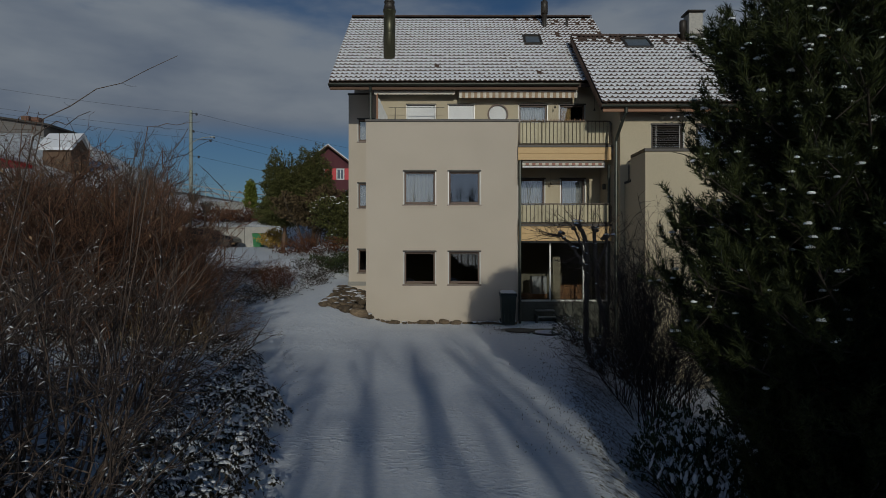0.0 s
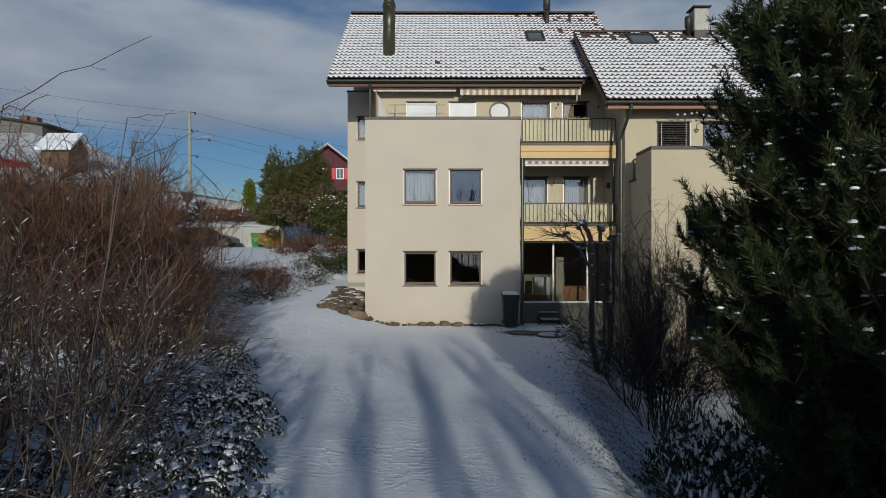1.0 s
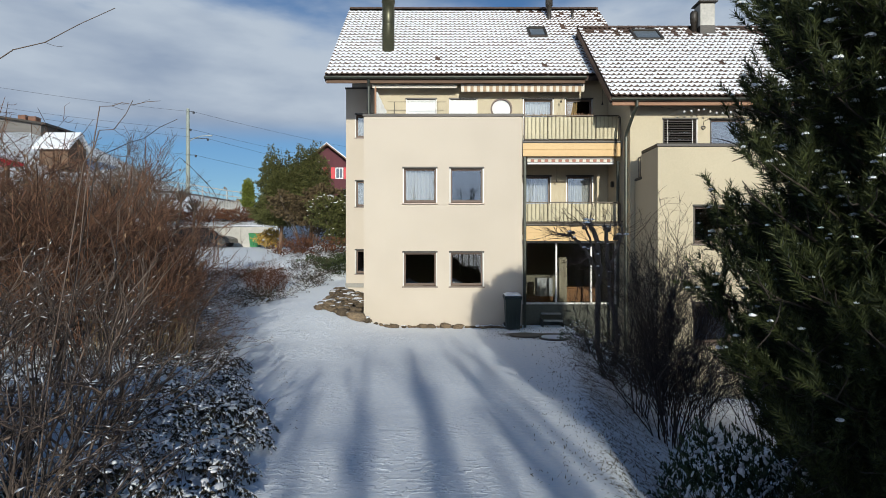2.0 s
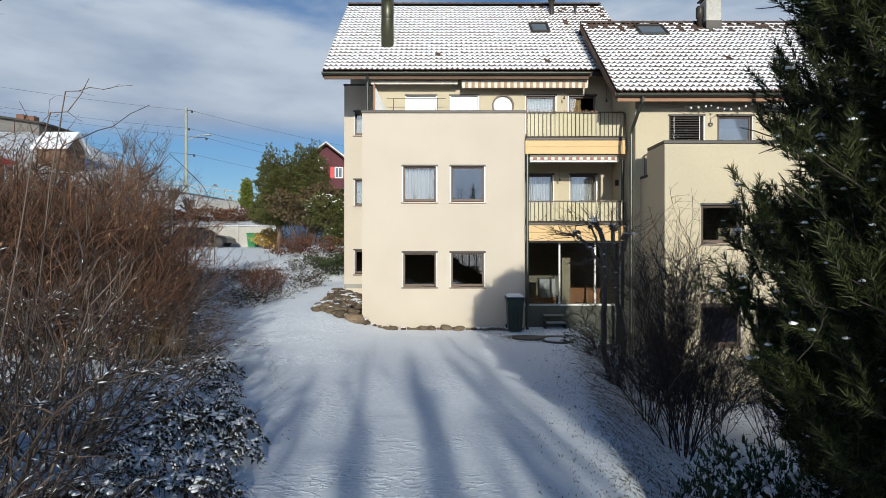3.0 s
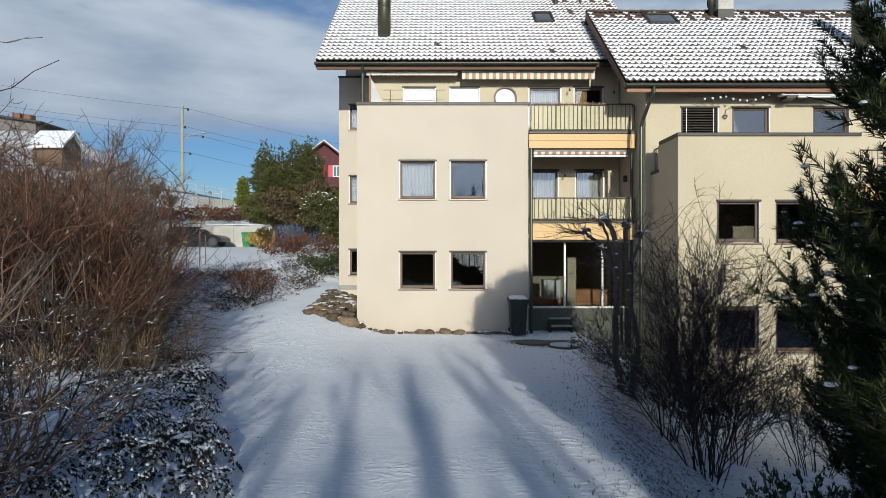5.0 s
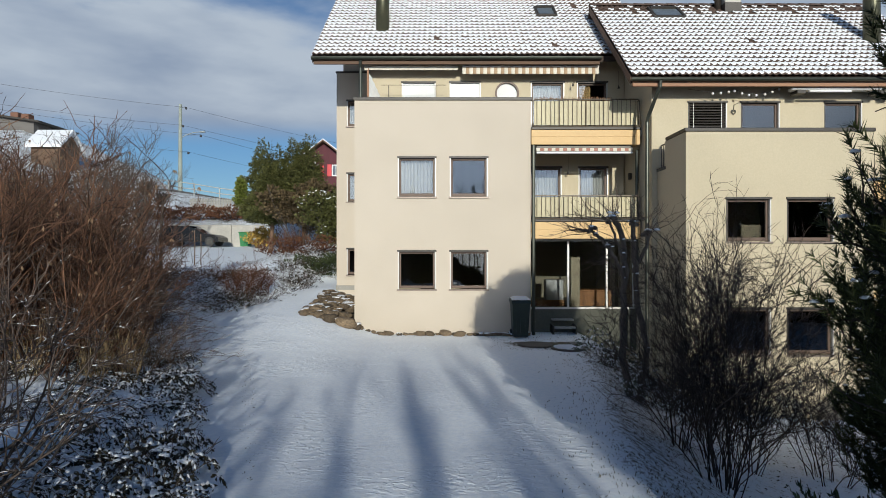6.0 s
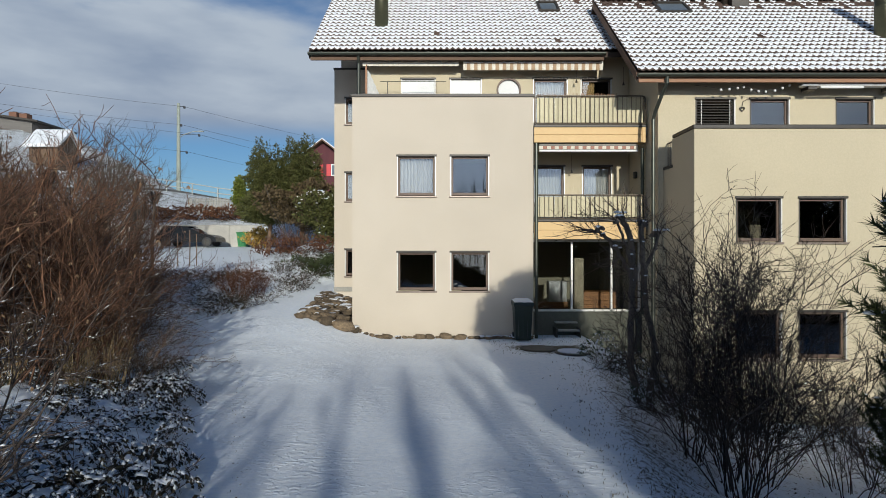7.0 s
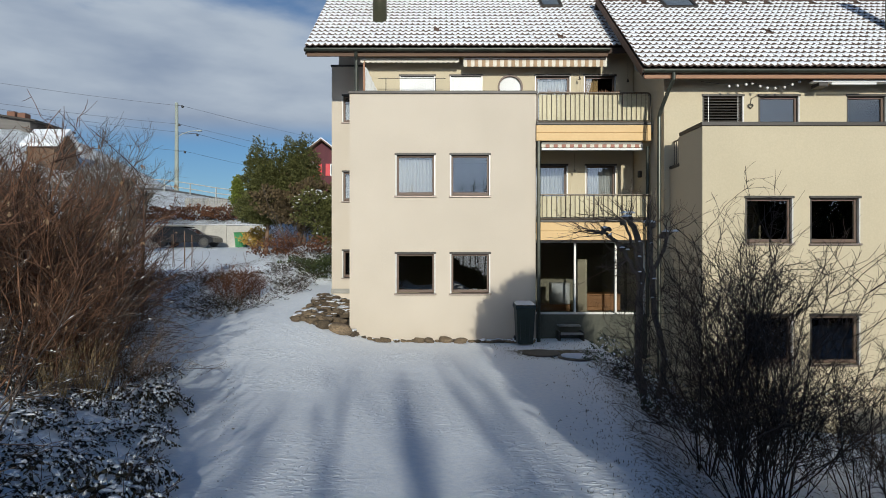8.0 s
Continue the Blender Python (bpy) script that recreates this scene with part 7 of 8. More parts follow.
def roof_chimney(x, y, z_roof, r, top, label):
    t = thing("flue_pipe", x, y, z_roof, label, "chimney")
    g = Geo()
    g.lathe(x, y, [(r, z_roof - 0.35), (r, z_roof + (top - z_roof) * 0.42), (r * 1.02, z_roof + (top - z_roof) * 0.425), (r * 1.02, z_roof + (top - z_roof) * 0.44), (r, z_roof + (top - z_roof) * 0.445), (r, top - 0.42), (r * 1.12, top - 0.41), (r * 1.12, top - 0.36)], 24)
    part("shaft", g, COPPER_PIPE, t, "olive-brown metal pipe", True)
    g = Geo()
    g.lathe(x, y, [(r * 1.10, top - 0.358), (r * 0.80, top - 0.08), (r * 0.78, top - 0.07)], 24)
    part("cowl", g, METAL_DARK, t, "tapered dark cowl", True)
    g = Geo()
    g.lathe(x, y, [(r * 0.9, top - 0.068), (r * 0.9, top), (r * 0.5, top + 0.03)], 24)
    part("cap", g, METAL_DARK, t, "", True)
    g = Geo()
    w = r * 1.75
    for dy0, dy1 in ((-w, -w + 0.06), (w - 0.06, w)):
        g.add([(x - w, y + dy0, slope_z(y + dy0, y, z_roof) + 0.06), (x + w, y + dy0, slope_z(y + dy0, y, z_roof) + 0.06), (x + w, y + dy1, slope_z(y + dy1, y, z_roof) + 0.07), (x - w, y + dy1, slope_z(y + dy1, y, z_roof) + 0.07),
               (x - w, y + dy0, slope_z(y + dy0, y, z_roof) - 0.06), (x + w, y + dy0, slope_z(y + dy0, y, z_roof) - 0.06)], [(0, 1, 2, 3), (4, 5, 1, 0)])
    for sx in (-1, 1):
        g.add([(x + sx * w, y - w, z_roof - w * PITCH + 0.09), (x + sx * (w - 0.07), y - w, z_roof - w * PITCH + 0.10), (x + sx * (w - 0.07), y + w, z_roof + w * PITCH + 0.10), (x + sx * w, y + w, z_roof + w * PITCH + 0.09)], [(0, 1, 2, 3)])
    part("flashing", g, METAL_DARK, t, "dark sheet metal collar")
    return t


def skylight(x, y, y0, z0, w, length):
    t = thing("skylight", x, y, slope_z(y, y0, z0), "small roof window with a brown metal frame and reflecting pane", "skylight", "skylights")
    m = Matrix.Translation((x, y, slope_z(y, y0, z0))) @ Matrix.Rotation(radians(39.5), 4, "X")

    def slab(name, boxes, mat, label=""):
        g = Geo()
        for b in boxes:
            g.box(*b, 0.008)
        g.v = [tuple(m @ Vector(p)) for p in g.v]
        part(name, g, mat, t, label)

    h, k = w / 2, length / 2
    slab("frame", ((-h, -h + 0.09, -k, k, -0.05, 0.15), (h - 0.09, h, -k, k, -0.05, 0.15), (-h + 0.09, h - 0.09, -k, -k + 0.10, -0.05, 0.14), (-h + 0.09, h - 0.09, k - 0.12, k, -0.05, 0.17)), METAL_DARK, "brown metal frame")
    slab("flashing", ((-h - 0.12, h + 0.12, -k - 0.16, -k - 0.002, 0.0, 0.06),), METAL_DARK)
    slab("pane", ((-h + 0.09, h - 0.09, -k + 0.10, k - 0.12, 0.10, 0.11),), PANE_FAR, "pane reflecting the sky")


def awning(name, x0, x1, y, z0, z1, stripe_mat, base_mat, n, label, box_mat):
    """A rolled-in awning: cassette, and a striped valance in scallops."""
    t = thing(name, (x0 + x1) / 2, y, z0, label, "awning")
    g = Geo()
    g.box(x0, x1, y - 0.02, y + 0.16, z1 - 0.055, z1, 0.02)
    part("cassette", g, box_mat, t, "white front bar")
    g = Geo()
    g.tube([(x0 + 0.02, y + 0.14, z1 - 0.02), (x1 - 0.02, y + 0.14, z1 - 0.02)], 0.055, 10)
    part("fabric_roll", g, base_mat, t)
    ga, gb = Geo(), Geo()
    w = (x1 - x0) / n
    for k in range(n):
        a, b = x0 + k * w, x0 + (k + 1) * w
        m = 4
        for i in range(m):
            ua, ub = a + (b - a) * i / m, a + (b - a) * (i + 1) / m
            za, zb = (z0 - 0.018 * math.sin(math.pi * q / m) for q in (i, i + 1))
            ya, yb = (y + 0.01 - 0.012 * math.sin(math.pi * q / m) for q in (i, i + 1))
            (ga if k % 2 else gb).quad((ua, ya, za), (ub, yb, zb), (ub, y, z1 - 0.054), (ua, y, z1 - 0.054))
    tagged(part("valance_stripe", ga, stripe_mat, t, "darker stripes of the valance"), kind="stuff")
    tagged(part("valance", gb, base_mat, t, "pale valance stripes"), kind="stuff")
    for x in (x0 + 0.35, (x0 + x1) / 2, x1 - 0.35):
        g = Geo()
        g.tube([(x, y + 0.14, z1 - 0.08), (x, y + 0.28, z1 - 0.02), (x, y + 0.45, z1 - 0.01)], 0.018, 6)
        part("bracket", g, METAL_DARK, t)
    return t


def downpipe(name, pts, label):
    g = Geo()
    g.tube(pts, 0.05, 12)
    for p, q in zip(pts, pts[1:]):
        if abs(p[2] - q[2]) > 1.0:
            z = min(p[2], q[2]) + 0.5
            while z < max(p[2], q[2]) - 0.2:
                g.tube([(p[0], p[1], z), (p[0], p[1], z + 0.05)], 0.058, 12)
                z += 1.7
    return tagged(part(name, g, GUTTER, None, "", False), label, "pipe", "", "structure")


def build_fittings():
    roof_chimney(-2.07, 22.05, slope_z(22.05, 20.42, 8.28), 0.225, 11.85, "tall olive-brown metal flue with a tapered cowl on the snowy roof")
    roof_chimney(12.9, 19.9, slope_z(19.9, 18.02, 6.93), 0.225, 10.6, "tall olive-brown metal flue on the neighbouring roof")
    x, y = 4.38, 24.75
    z = slope_z(y, 20.42, 8.28)
    t = thing("vent_pipe", x, y, z, "short dark vent pipe with a wider head near the ridge", "vent")
    g = Geo()
    g.lathe(x, y, [(0.12, z - 0.2), (0.10, z + 0.05), (0.10, z + 0.62)], 16)
    part("shaft", g, METAL_DARK, t, "", True)
    g = Geo()
    g.lathe(x, y, [(0.15, z + 0.6), (0.15, z + 1.12), (0.12, z + 1.16)], 16)
    part("head", g, METAL_DARK, t, "", True)
    x = 5.35
    t = thing("vent_pipe", x, y, z, "slim dark vent pipe near the ridge", "vent")
    g = Geo()
    g.lathe(x, y, [(0.06, z - 0.2), (0.05, z + 0.42)], 12)
    part("shaft", g, METAL_DARK, t, "", True)
    skylight(3.66, 23.45, 20.42, 8.28, 0.74, 0.95)
    skylight(7.42, 21.85, 18.02, 6.93, 1.05, 0.95)
    # rendered chimney on the neighbouring roof
    x, y = 9.75, 22.25
    z = slope_z(y, 18.02, 6.93)
    t = thing("chimney", x, y, z, "pale rendered chimney with metal cover and dark flue", "chimney")
    g = Geo()
    g.box(x - 0.27, x + 0.27, y - 0.27, y + 0.27, z - 0.5, z + 0.98, 0.015)
    part("shaft", g, CONCRETE_PALE, t, "pale rendered shaft")
    g = Geo()
    g.box(x - 0.285, x + 0.285, y - 0.285, y + 0.285, z - 0.45, z + 0.17, 0.01)
    part("flashing", g, METAL_DARK, t)
    g = Geo()
    g.box(x - 0.36, x + 0.36, y - 0.36, y + 0.36, z + 1.02, z + 1.07, 0.02)
    for sx in (-0.24, 0.20):
        for sy in (-0.24, 0.20):
            g.box(x + sx, x + sx + 0.04, y + sy, y + sy + 0.04, z + 0.98, z + 1.02)
    part("cover", g, METAL_DARK, t, "flat metal cover")
    g = Geo()
    g.lathe(x - 0.40, y, [(0.10, z - 0.3), (0.10, z + 0.35), (0.13, z + 0.36), (0.13, z + 0.72), (0.09, z + 0.78)], 14)
    part("flue", g, METAL_DARK, t, "dark metal flue", True)

    # awnings under the eaves and under the balcony
    awning("awning", -2.50, 0.44, 20.62, 7.90, 8.03, AWN_CREAM, AWN_CREAM, 19, "rolled-in cream awning under the eave", AWN_CREAM)
    awning("awning", 0.58, 4.86, 20.60, 7.77, 8.03, AWN_BROWN, AWN_CREAM, 39, "rolled-in awning with brown and cream striped valance", WHITE)
    t = awning("awning", 2.72, 5.56, 19.50, 5.17, 5.30, AWN_RED, AWN_CREAM, 25, "rolled-in awning with red and cream stripes under the balcony", CONCRETE)
    g = Geo()
    g.box(2.72, 5.56, 19.47, 19.56, 5.08, 5.14, 0.012)
    part("front_bar", g, WHITE, t, "white front bar")
    for a, b, z, yy in ((9.45, 11.9, 6.60, 18.14), (12.0, 13.9, 6.58, 18.14)):
        t = thing("cassette_awning", (a + b) / 2, yy, z, "closed white cassette awning under the eave", "awning", "cassette awnings")
        g = Geo()
        g.box(a, b, yy - 0.02, yy + 0.20, z - 0.005, z + 0.055, 0.015)
        part("cassette", g, WHITE, t)
        g = Geo()
        g.box(a + 0.45, a + 1.6, yy - 0.05, yy + 0.02, z - 0.075, z - 0.02, 0.012)
        part("front_bar", g, WHITE, t)
        for x in (a + 0.15, b - 0.15):
            g = Geo()
            g.box(x, x + 0.25, yy, yy + 0.33, z - 0.10, z - 0.006, 0.01)
            part("bracket", g, METAL_DARK, t)

    downpipe("downpipe_left", [(-2.59, 20.33, 8.12), (-2.59, 20.38, 8.0), (-2.59, 20.45, 7.9), (-2.59, 20.45, 5.8)], "dark downpipe from the main gutter to the terrace")
    downpipe("downpipe_right", [(5.80, 17.93, 6.78), (5.80, 17.95, 6.62), (5.76, 18.1, 6.45), (5.68, 18.5, 5.95), (5.66, 18.56, 5.8), (5.66, 18.56, -1.6)], "dark downpipe with a swan neck beside the balconies")
    downpipe("downpipe_balcony", [(2.62, 19.36, 5.3), (2.62, 19.36, -0.4)], "slim dark downpipe at the edge of the block")
    downpipe("downpipe_recess", [(5.72, 19.60, 5.2), (5.72, 19.60, 0.4)], "slim dark pipe at the side of the recess")

    # screen at the terrace's end
    t = thing("terrace_screen", -2.38, 20.8, 5.75, "white privacy screen with a brown post on the terrace", "screen")
    g = Geo()
    g.box(-2.42, -2.36, 20.62, 20.68, 5.75, 7.95, 0.006)
    part("post", g, FASCIA_RED, t, "brown wooden post")
    for k in range(4):
        g = Geo()
        ya, yb = 20.70 + k * 0.10, 20.79 + k * 0.10
        za, zb = 7.78 - 0.16 * k, 7.68 - 0.16 * k
        xa, xb = -2.34 + 0.075 * k, -2.27 + 0.075 * k
        g.add([(xa, ya, 5.75), (xb, yb, 5.75), (xb, yb, zb), (xa, ya, za), (xa - 0.02, ya + 0.01, 5.75), (xb - 0.02, yb + 0.01, 5.75), (xb - 0.02, yb + 0.01, zb), (xa - 0.02, ya + 0.01, za)],
              [(0, 1, 2, 3), (7, 6, 5, 4), (3, 2, 6, 7), (0, 3, 7, 4), (1, 5, 6, 2)])
        part("board", g, WHITE, t, "white board")
    t = thing("drying_rack", -1.9, 20.2, 5.75, "thin dark clothes rack on the terrace", "rack")
    for x in (-1.72, -0.25):
        g = Geo()
        g.tube([(x, 20.5, 5.75), (x, 20.5, 7.38)], 0.012, 6)
        part("post", g, METAL_DARK, t)
    g = Geo()
    g.tube([(-1.95, 20.5, 7.38), (0.05, 20.5, 7.38)], 0.010, 6)
    part("rail", g, METAL_DARK, t)
    # round white bulbs hung along the neighbouring eave
    t = thing("bulb_string", 8.5, 18.25, 6.5, "string of round white bulbs under the eave", "light string")
    zs = (6.52, 6.535, 6.565, 6.595, 6.52, 6.48, 6.47, 6.495, 6.565, 6.64)
    xs = (7.35, 7.57, 7.79, 7.95, 8.15, 8.34, 8.54, 8.78, 8.98, 9.17)
    for x, z in zip(xs, zs):
        g = Geo()
        g.lathe(x, 18.25, [(0.008, z - 0.036), (0.025, z - 0.026), (0.036, z), (0.025, z + 0.026), (0.008, z + 0.036)], 12)
        part("bulb", g, WHITE, t, "round white bulb", True)
    g = Geo()
    g.tube([(6.65, 18.3, 6.66)] + [(x, 18.25, z + 0.035) for x, z in zip(xs, zs)] + [(9.3, 18.3, 6.72)], 0.005, 4)
    part("cord", g, WIRE, t)
    t = thing("heart_ornament", 7.93 + 0.2, 18.6, 6.0, "dark metal heart hung on the wall", "ornament")
    g = Geo()
    hx, hz = 8.10, 6.10
    pts = [(hx + 0.012 * 16 * math.sin(a) ** 3 * 0.32, hz + 0.012 * 0.32 * (13 * math.cos(a) - 5 * math.cos(2 * a) - 2 * math.cos(3 * a) - math.cos(4 * a))) for a in (2 * math.pi * k / 24 for k in range(25))]
    g.tube([(a, 18.62, b) for a, b in pts], 0.016, 6)
    g.tube([(hx, 18.62, hz + 0.06), (hx + 0.02, 18.62, hz + 0.2), (hx + 0.14, 18.62, hz + 0.26)], 0.008, 5)
    part("body", g, METAL_DARK, t)
    # dish on the gable wall
    t = thing("satellite_dish", 5.6, 19.4, 7.3, "small pale satellite dish on the gable wall", "satellite dish")
    g = Geo()
    n = 20
    v = [(5.42 + 0.0, 19.42, 7.42)] + [(5.42 + 0.19 * math.cos(2 * math.pi * k / n) * 0.9, 19.36 + 0.05 * math.cos(2 * math.pi * k / n), 7.42 + 0.20 * math.sin(2 * math.pi * k / n)) for k in range(n)]
    v += [(a, b + 0.02, c) for a, b, c in v]
    m = n + 1
    g.add(v, [(0, 1 + (k + 1) % n, 1 + k) for k in range(n)] + [(m, m + 1 + k, m + 1 + (k + 1) % n) for k in range(n)] + [(1 + k, 1 + (k + 1) % n, m + 1 + (k + 1) % n, m + 1 + k) for k in range(n)])
    part("dish", g, CONCRETE, t, "", True)
    g = Geo()
    g.tube([(5.42, 19.44, 7.38), (5.6, 19.5, 7.25), (5.82, 19.5, 7.25)], 0.02, 6)
    g.tube([(5.42, 19.38, 7.24), (5.42, 19.15, 7.36)], 0.012, 6)
    part("arm", g, METAL_DARK, t)
    # reed mat behind the upper railing
    rng = np.random.default_rng(301)
    v = Veg()
    for k in range(150):
        x = 2.66 + 2.35 * k / 150 + rng.normal(0, 0.004)
        v.tube([(x, 19.50, 5.9), (x + rng.normal(0, 0.008), 19.50, 6.72 + rng.uniform(-0.05, 0.05))], 0.006, 0.005, 4)
    t = thing("reed_mat", 3.8, 19.5, 5.87, "brown reed mat standing behind the balcony railing", "reed mat")
    tagged(part("reeds", v.mesh("reeds", FASCIA_RED), None, t), kind="stuff")
    for ob in t.children:
        ob.matrix_parent_inverse = t.matrix_basis.inverted()
    for i, (x, yy, z) in enumerate(((4.10, 20.85, 7.55), (3.95, 20.85, 4.75), (5.48, 20.6, 7.4))):
        t = thing("wind_chime", x, yy, z - 0.5, "small dark wind chime hanging in the balcony recess", "wind chime", "wind chimes")
        g = Geo()
        g.tube([(x, yy, z + 0.45), (x, yy, z)], 0.005, 4)
        part("cord", g, WIRE, t)
        g = Geo()
        g.lathe(x, yy, [(0.012, z), (0.02, z - 0.03), (0.036, z - 0.09), (0.04, z - 0.10)], 12)
        part("bell", g, METAL_DARK, t, "", True)
    # wall lamp and furniture behind the glazing
    t = thing("wall_lamp", 5.78, 20.6, 4.6, "small dark wall lamp in the recess", "lamp")
    g = Geo()
    g.box(5.70, 5.805, 20.3, 20.42, 4.42, 4.62, 0.02)
    part("body", g, METAL_DARK, t)
    t = thing("wooden_bench", 4.4, 21.6, 0.45, "honey-coloured wooden bench box behind the glazing", "bench")
    for k in range(4):
        g = Geo()
        g.box(4.25, 5.35, 20.9, 20.94, 0.46 + 0.115 * k, 0.57 + 0.115 * k, 0.006)
        part("board", g, ORANGE_WOOD, t)
    g = Geo()
    g.box(4.23, 5.37, 20.88, 21.5, 0.925, 0.965, 0.008)
    part("seat", g, ORANGE_WOOD, t)
    t = thing("white_cabinet", 3.3, 21.2, 0.45, "low white cabinet behind the glazing", "cabinet")
    g = Geo()
    g.box(3.27, 3.82, 20.95, 21.4, 0.64, 1.28, 0.008)
    part("body", g, WHITE, t)
    g = Geo()
    g.box(2.70, 3.86, 20.90, 21.45, 0.45, 0.64, 0.008)
    part("base", g, ORANGE_WOOD, t)
    t = thing("inner_pillar", 3.95, 20.6, 0.45, "pale pillar behind the glazing", "pillar", "", "structure")
    g = Geo()
    g.box(3.90, 4.18, 20.25, 20.45, 0.45, 2.02, 0.01)
    part("shaft", g, STUCCO, t)


def boulder_mesh(seed):
    rng = np.random.default_rng(seed)
    v, f = [], []
    n, m = 12, 8
    ph = rng.uniform(0, 10, 3)
    for j in range(m + 1):
        th = math.pi * j / m
        for i in range(n):
            a = 2 * math.pi * i / n
            d = Vector((math.sin(th) * math.cos(a), math.sin(th) * math.sin(a), math.cos(th)))
            q = 1 + 0.45 * noise.noise(d * 1.3 + Vector(ph)) + 0.28 * noise.noise(d * 2.9 + Vector(ph))
            v.append((d.x * q, d.y * q, max(-0.55, min(0.52, d.z * q * 0.78))))
    for j in range(m):
        for i in range(n):
            k = (i + 1) % n
            f.append((j * n + i, (j + 1) * n + i, (j + 1) * n + k, j * n + k))
    g = Geo().add(v, f)
    cap = Geo()
    cv = [(x * 1.02, y * 1.02, z * 1.04 + 0.03) for x, y, z in v[: 4 * n]]
    for i in range(n):
        x, y, z = cv[3 * n + i]
        cv[3 * n + i] = (x * rng.uniform(0.86, 1.02), y * rng.uniform(0.86, 1.02), z - 0.02)
    cap.add(cv, [q for q in f[: 3 * n]])
    return g.mesh("boulder", STONE, True), cap.mesh("snow", SNOW, True)


def build_rocks():
    rng = random.Random(9)
    kinds = [boulder_mesh(400 + k) for k in range(6)]

    def rock(x, y, z, s, snow):
        me, cap = kinds[rng.randrange(6)]
        ob = new("boulder", me)
        ob.matrix_basis = pose(x, y, z, rng.uniform(-12, 12), rng.uniform(-12, 12), rng.uniform(0, 360)) @ Matrix.Diagonal((s * rng.uniform(0.9, 1.35), s, s * rng.uniform(0.8, 1.05), 1))
        tagged(ob, "rounded brownish field stone with snow on top" if snow else "rounded brownish field stone at the wall's foot", "stone", "stones along the house")
        if snow:
            c = new("snow", cap)
            c.parent = ob
            tagged(c, kind="stuff")

    # row along the block
    x = -2.45
    while x < 2.5:
        s = rng.choice((0.07, 0.08, 0.10, 0.12, 0.15, 0.18)) * rng.uniform(0.9, 1.1)
        if x > 0.95:
            s = rng.uniform(0.10, 0.14)
        y = Y_BLK - 0.14 - rng.uniform(0, 0.12)
        rock(x, y, height(x, y) + s * 0.28, s, x > 0.95 or rng.random() < 0.08)
        x += s * rng.uniform(1.4, 2.2)
    # rock garden at the corner
    for k in range(190):
        u, w = rng.random(), rng.random()
        y = 18.75 + 3.4 * w
        x = -2.78 - (1.35 - 0.15 * w) * u
        z = height(x, y) + 0.05 + 0.30 * (1 - u) * min(1.0, w * 2.2)
        rock(x, y, z, rng.uniform(0.06, 0.15), rng.random() < 0.30)
    for x, y, s in ((-2.85, 19.0, 0.30), (-3.25, 18.9, 0.25), (-2.55, 19.15, 0.17), (-3.75, 19.3, 0.22), (-3.5, 19.8, 0.25), (-2.95, 19.7, 0.27)):
        rock(x, y, height(x, y) + s * 0.35, s, s < 0.2)
    # a dark mound under the stones
    g = Geo()
    n, m = 12, 8
    v = []
    for j in range(m + 1):
        for i in range(n + 1):
            u, w = i / n, j / m
            x, y = -2.66 - 1.25 * u, 18.85 + 3.6 * w
            edge = min(1.0, 4 * (1 - u)) * min(1.0, 5 * w)
            v.append((x, y, height(x, y) - 0.10 + 0.32 * (1 - u) * min(1.0, w * 2.2) * edge))
    g.add(v, [(j * (n + 1) + i + 1, j * (n + 1) + i, (j + 1) * (n + 1) + i, (j + 1) * (n + 1) + i + 1) for j in range(m) for i in range(n)])
    tagged(part("earth_mound", g, BARK, None, "", True), "dark earth between the garden stones", "earth", "", "stuff")


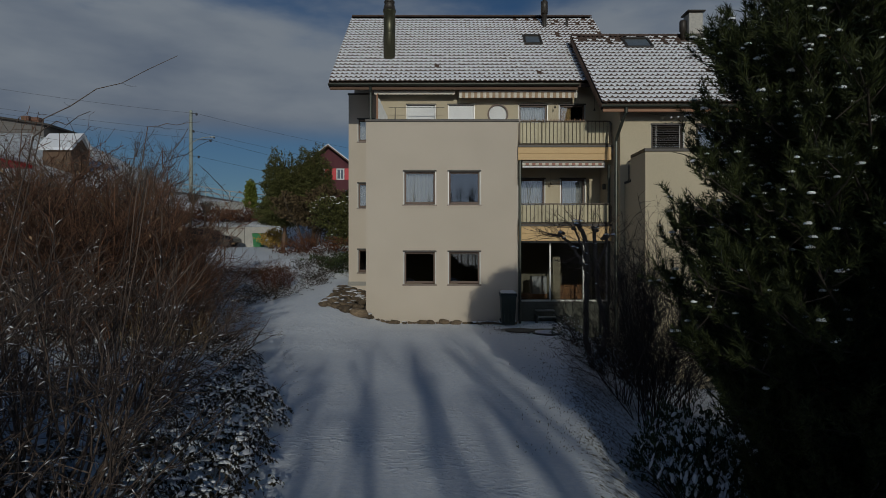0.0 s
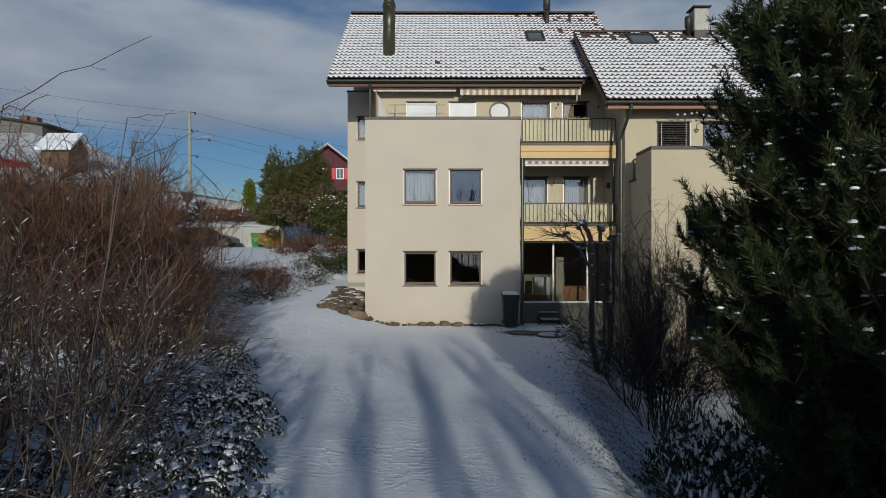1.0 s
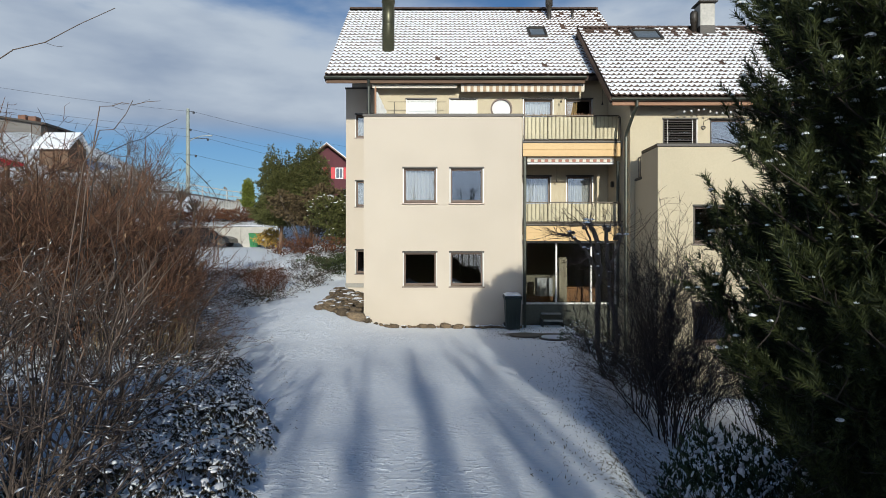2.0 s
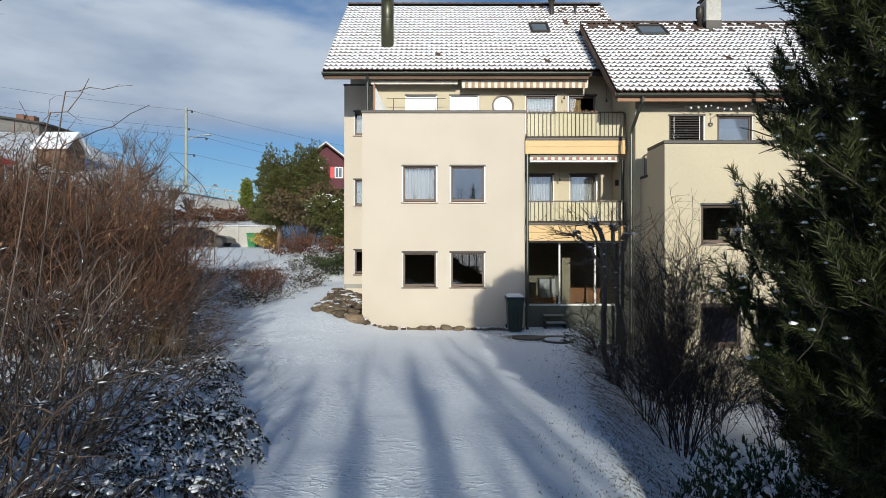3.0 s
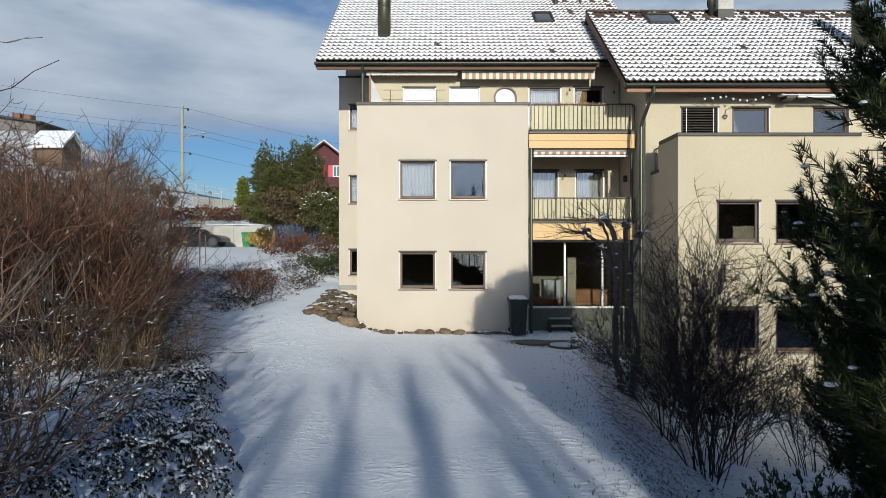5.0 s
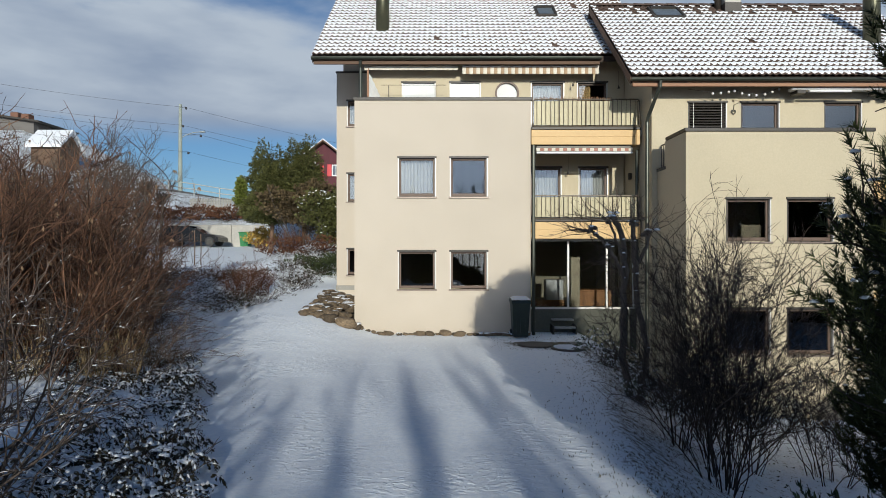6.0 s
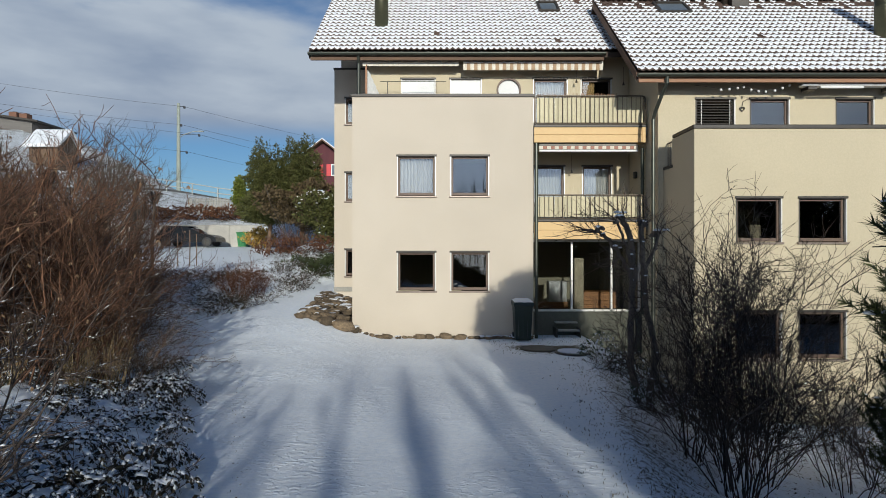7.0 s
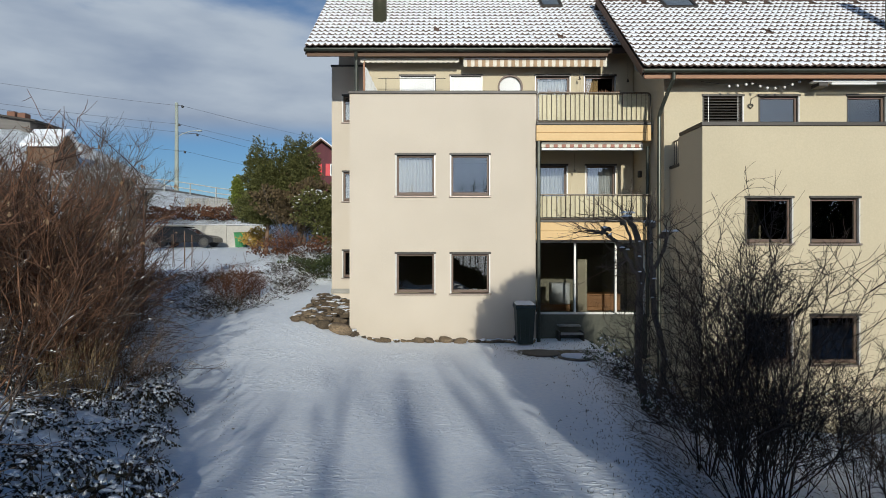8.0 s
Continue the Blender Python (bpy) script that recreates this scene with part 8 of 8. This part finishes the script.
def build_yard():
    wheelie_bin("wheelie_bin", "dark green wheelie bin with snow on its lid by the wall", 2.17, 18.98, height(2.17, 18.98), BIN_GREEN, 1.12, 0.50)
    # manhole covers: one bare iron plate, one grated with snow in it
    for i, (x, y, r) in enumerate(((2.35, 17.35, 0.42), (3.08, 16.85, 0.38))):
        z = height(x, y) + 0.02
        t = thing("manhole_cover", x, y, z, "round dark iron manhole cover in the snow" if i == 0 else "round grated manhole cover dusted with snow", "manhole cover", "manhole covers")
        g = Geo()
        g.lathe(x, y, [(r + 0.035, z - 0.12), (r + 0.035, z + 0.012), (r, z + 0.02), (r, z - 0.0)], 28)
        part("ring", g, IRON, t)
        g = Geo()
        g.lathe(x, y, [(r - 0.01, z - 0.05), (r - 0.01, z + 0.02)], 28)
        part("plate", g, IRON, t)
        if i:
            k = -r + 0.05
            while k < r - 0.04:
                h = math.sqrt((r - 0.04) ** 2 - k * k)
                g = Geo()
                g.box(x - h, x + h, y + k, y + k + 0.022, z + 0.021, z + 0.045, 0.004)
                part("rib", g, SNOW, t)
                k += 0.062
    # grass blades and stalks where the snow is thin
    rng = np.random.default_rng(333)
    v = Veg()
    for _ in range(4200):
        y = rng.uniform(6.5, 19.0)
        x = bank_edge(y) + rng.normal(0.35, 0.55)
        if y > 16.2 and rng.uniform() < 0.7:
            x = rng.uniform(1.2, 5.2)
            y = rng.uniform(16.6, 19.6)
        p = np.array((x, y, height(x, y) - 0.01))
        d = np.array((rng.normal(0, 0.5), rng.normal(0, 0.5), 0.7))
        leaf(v, rng, p, d, rng.uniform(0.025, 0.065), 0.09)
    # blades and earth kicked up along a trail of paw prints
    y, side = 8.6, 1
    while y < 15.2:
        x = -2.37 - 0.336 * (y - 9.26) + 0.05 * side + rng.normal(0, 0.02)
        for _ in range(5):
            p = np.array((x + rng.normal(0, 0.025), y + rng.normal(0, 0.03), height(x, y) - 0.004))
            leaf(v, rng, p, np.append(rng.normal(0, 1, 2), 0.25), rng.uniform(0.018, 0.036), 0.22)
        y += rng.uniform(0.12, 0.24)
        side = -side
    ob = new("grass", v.mesh("grass", GRASS))
    tagged(ob, "short dry grass blades showing through thin snow", "grass", "", "stuff")
    v = Veg()
    for _ in range(300):
        y = rng.uniform(9.0, 15.5)
        x = bank_edge(y) + rng.uniform(0.5, 4.0)
        p = np.array((x, y, height(x, y) + 0.01))
        leaf(v, rng, p, np.append(rng.normal(0, 1, 2), 0.25), rng.uniform(0.025, 0.06), 0.35)
    ob = new("fallen_leaves", v.mesh("fallen_leaves", LEAF_IVY))
    tagged(ob, "dark fallen leaves scattered over the snowy bank", "leaves", "", "stuff")


build_fittings()
build_rocks()
build_yard()
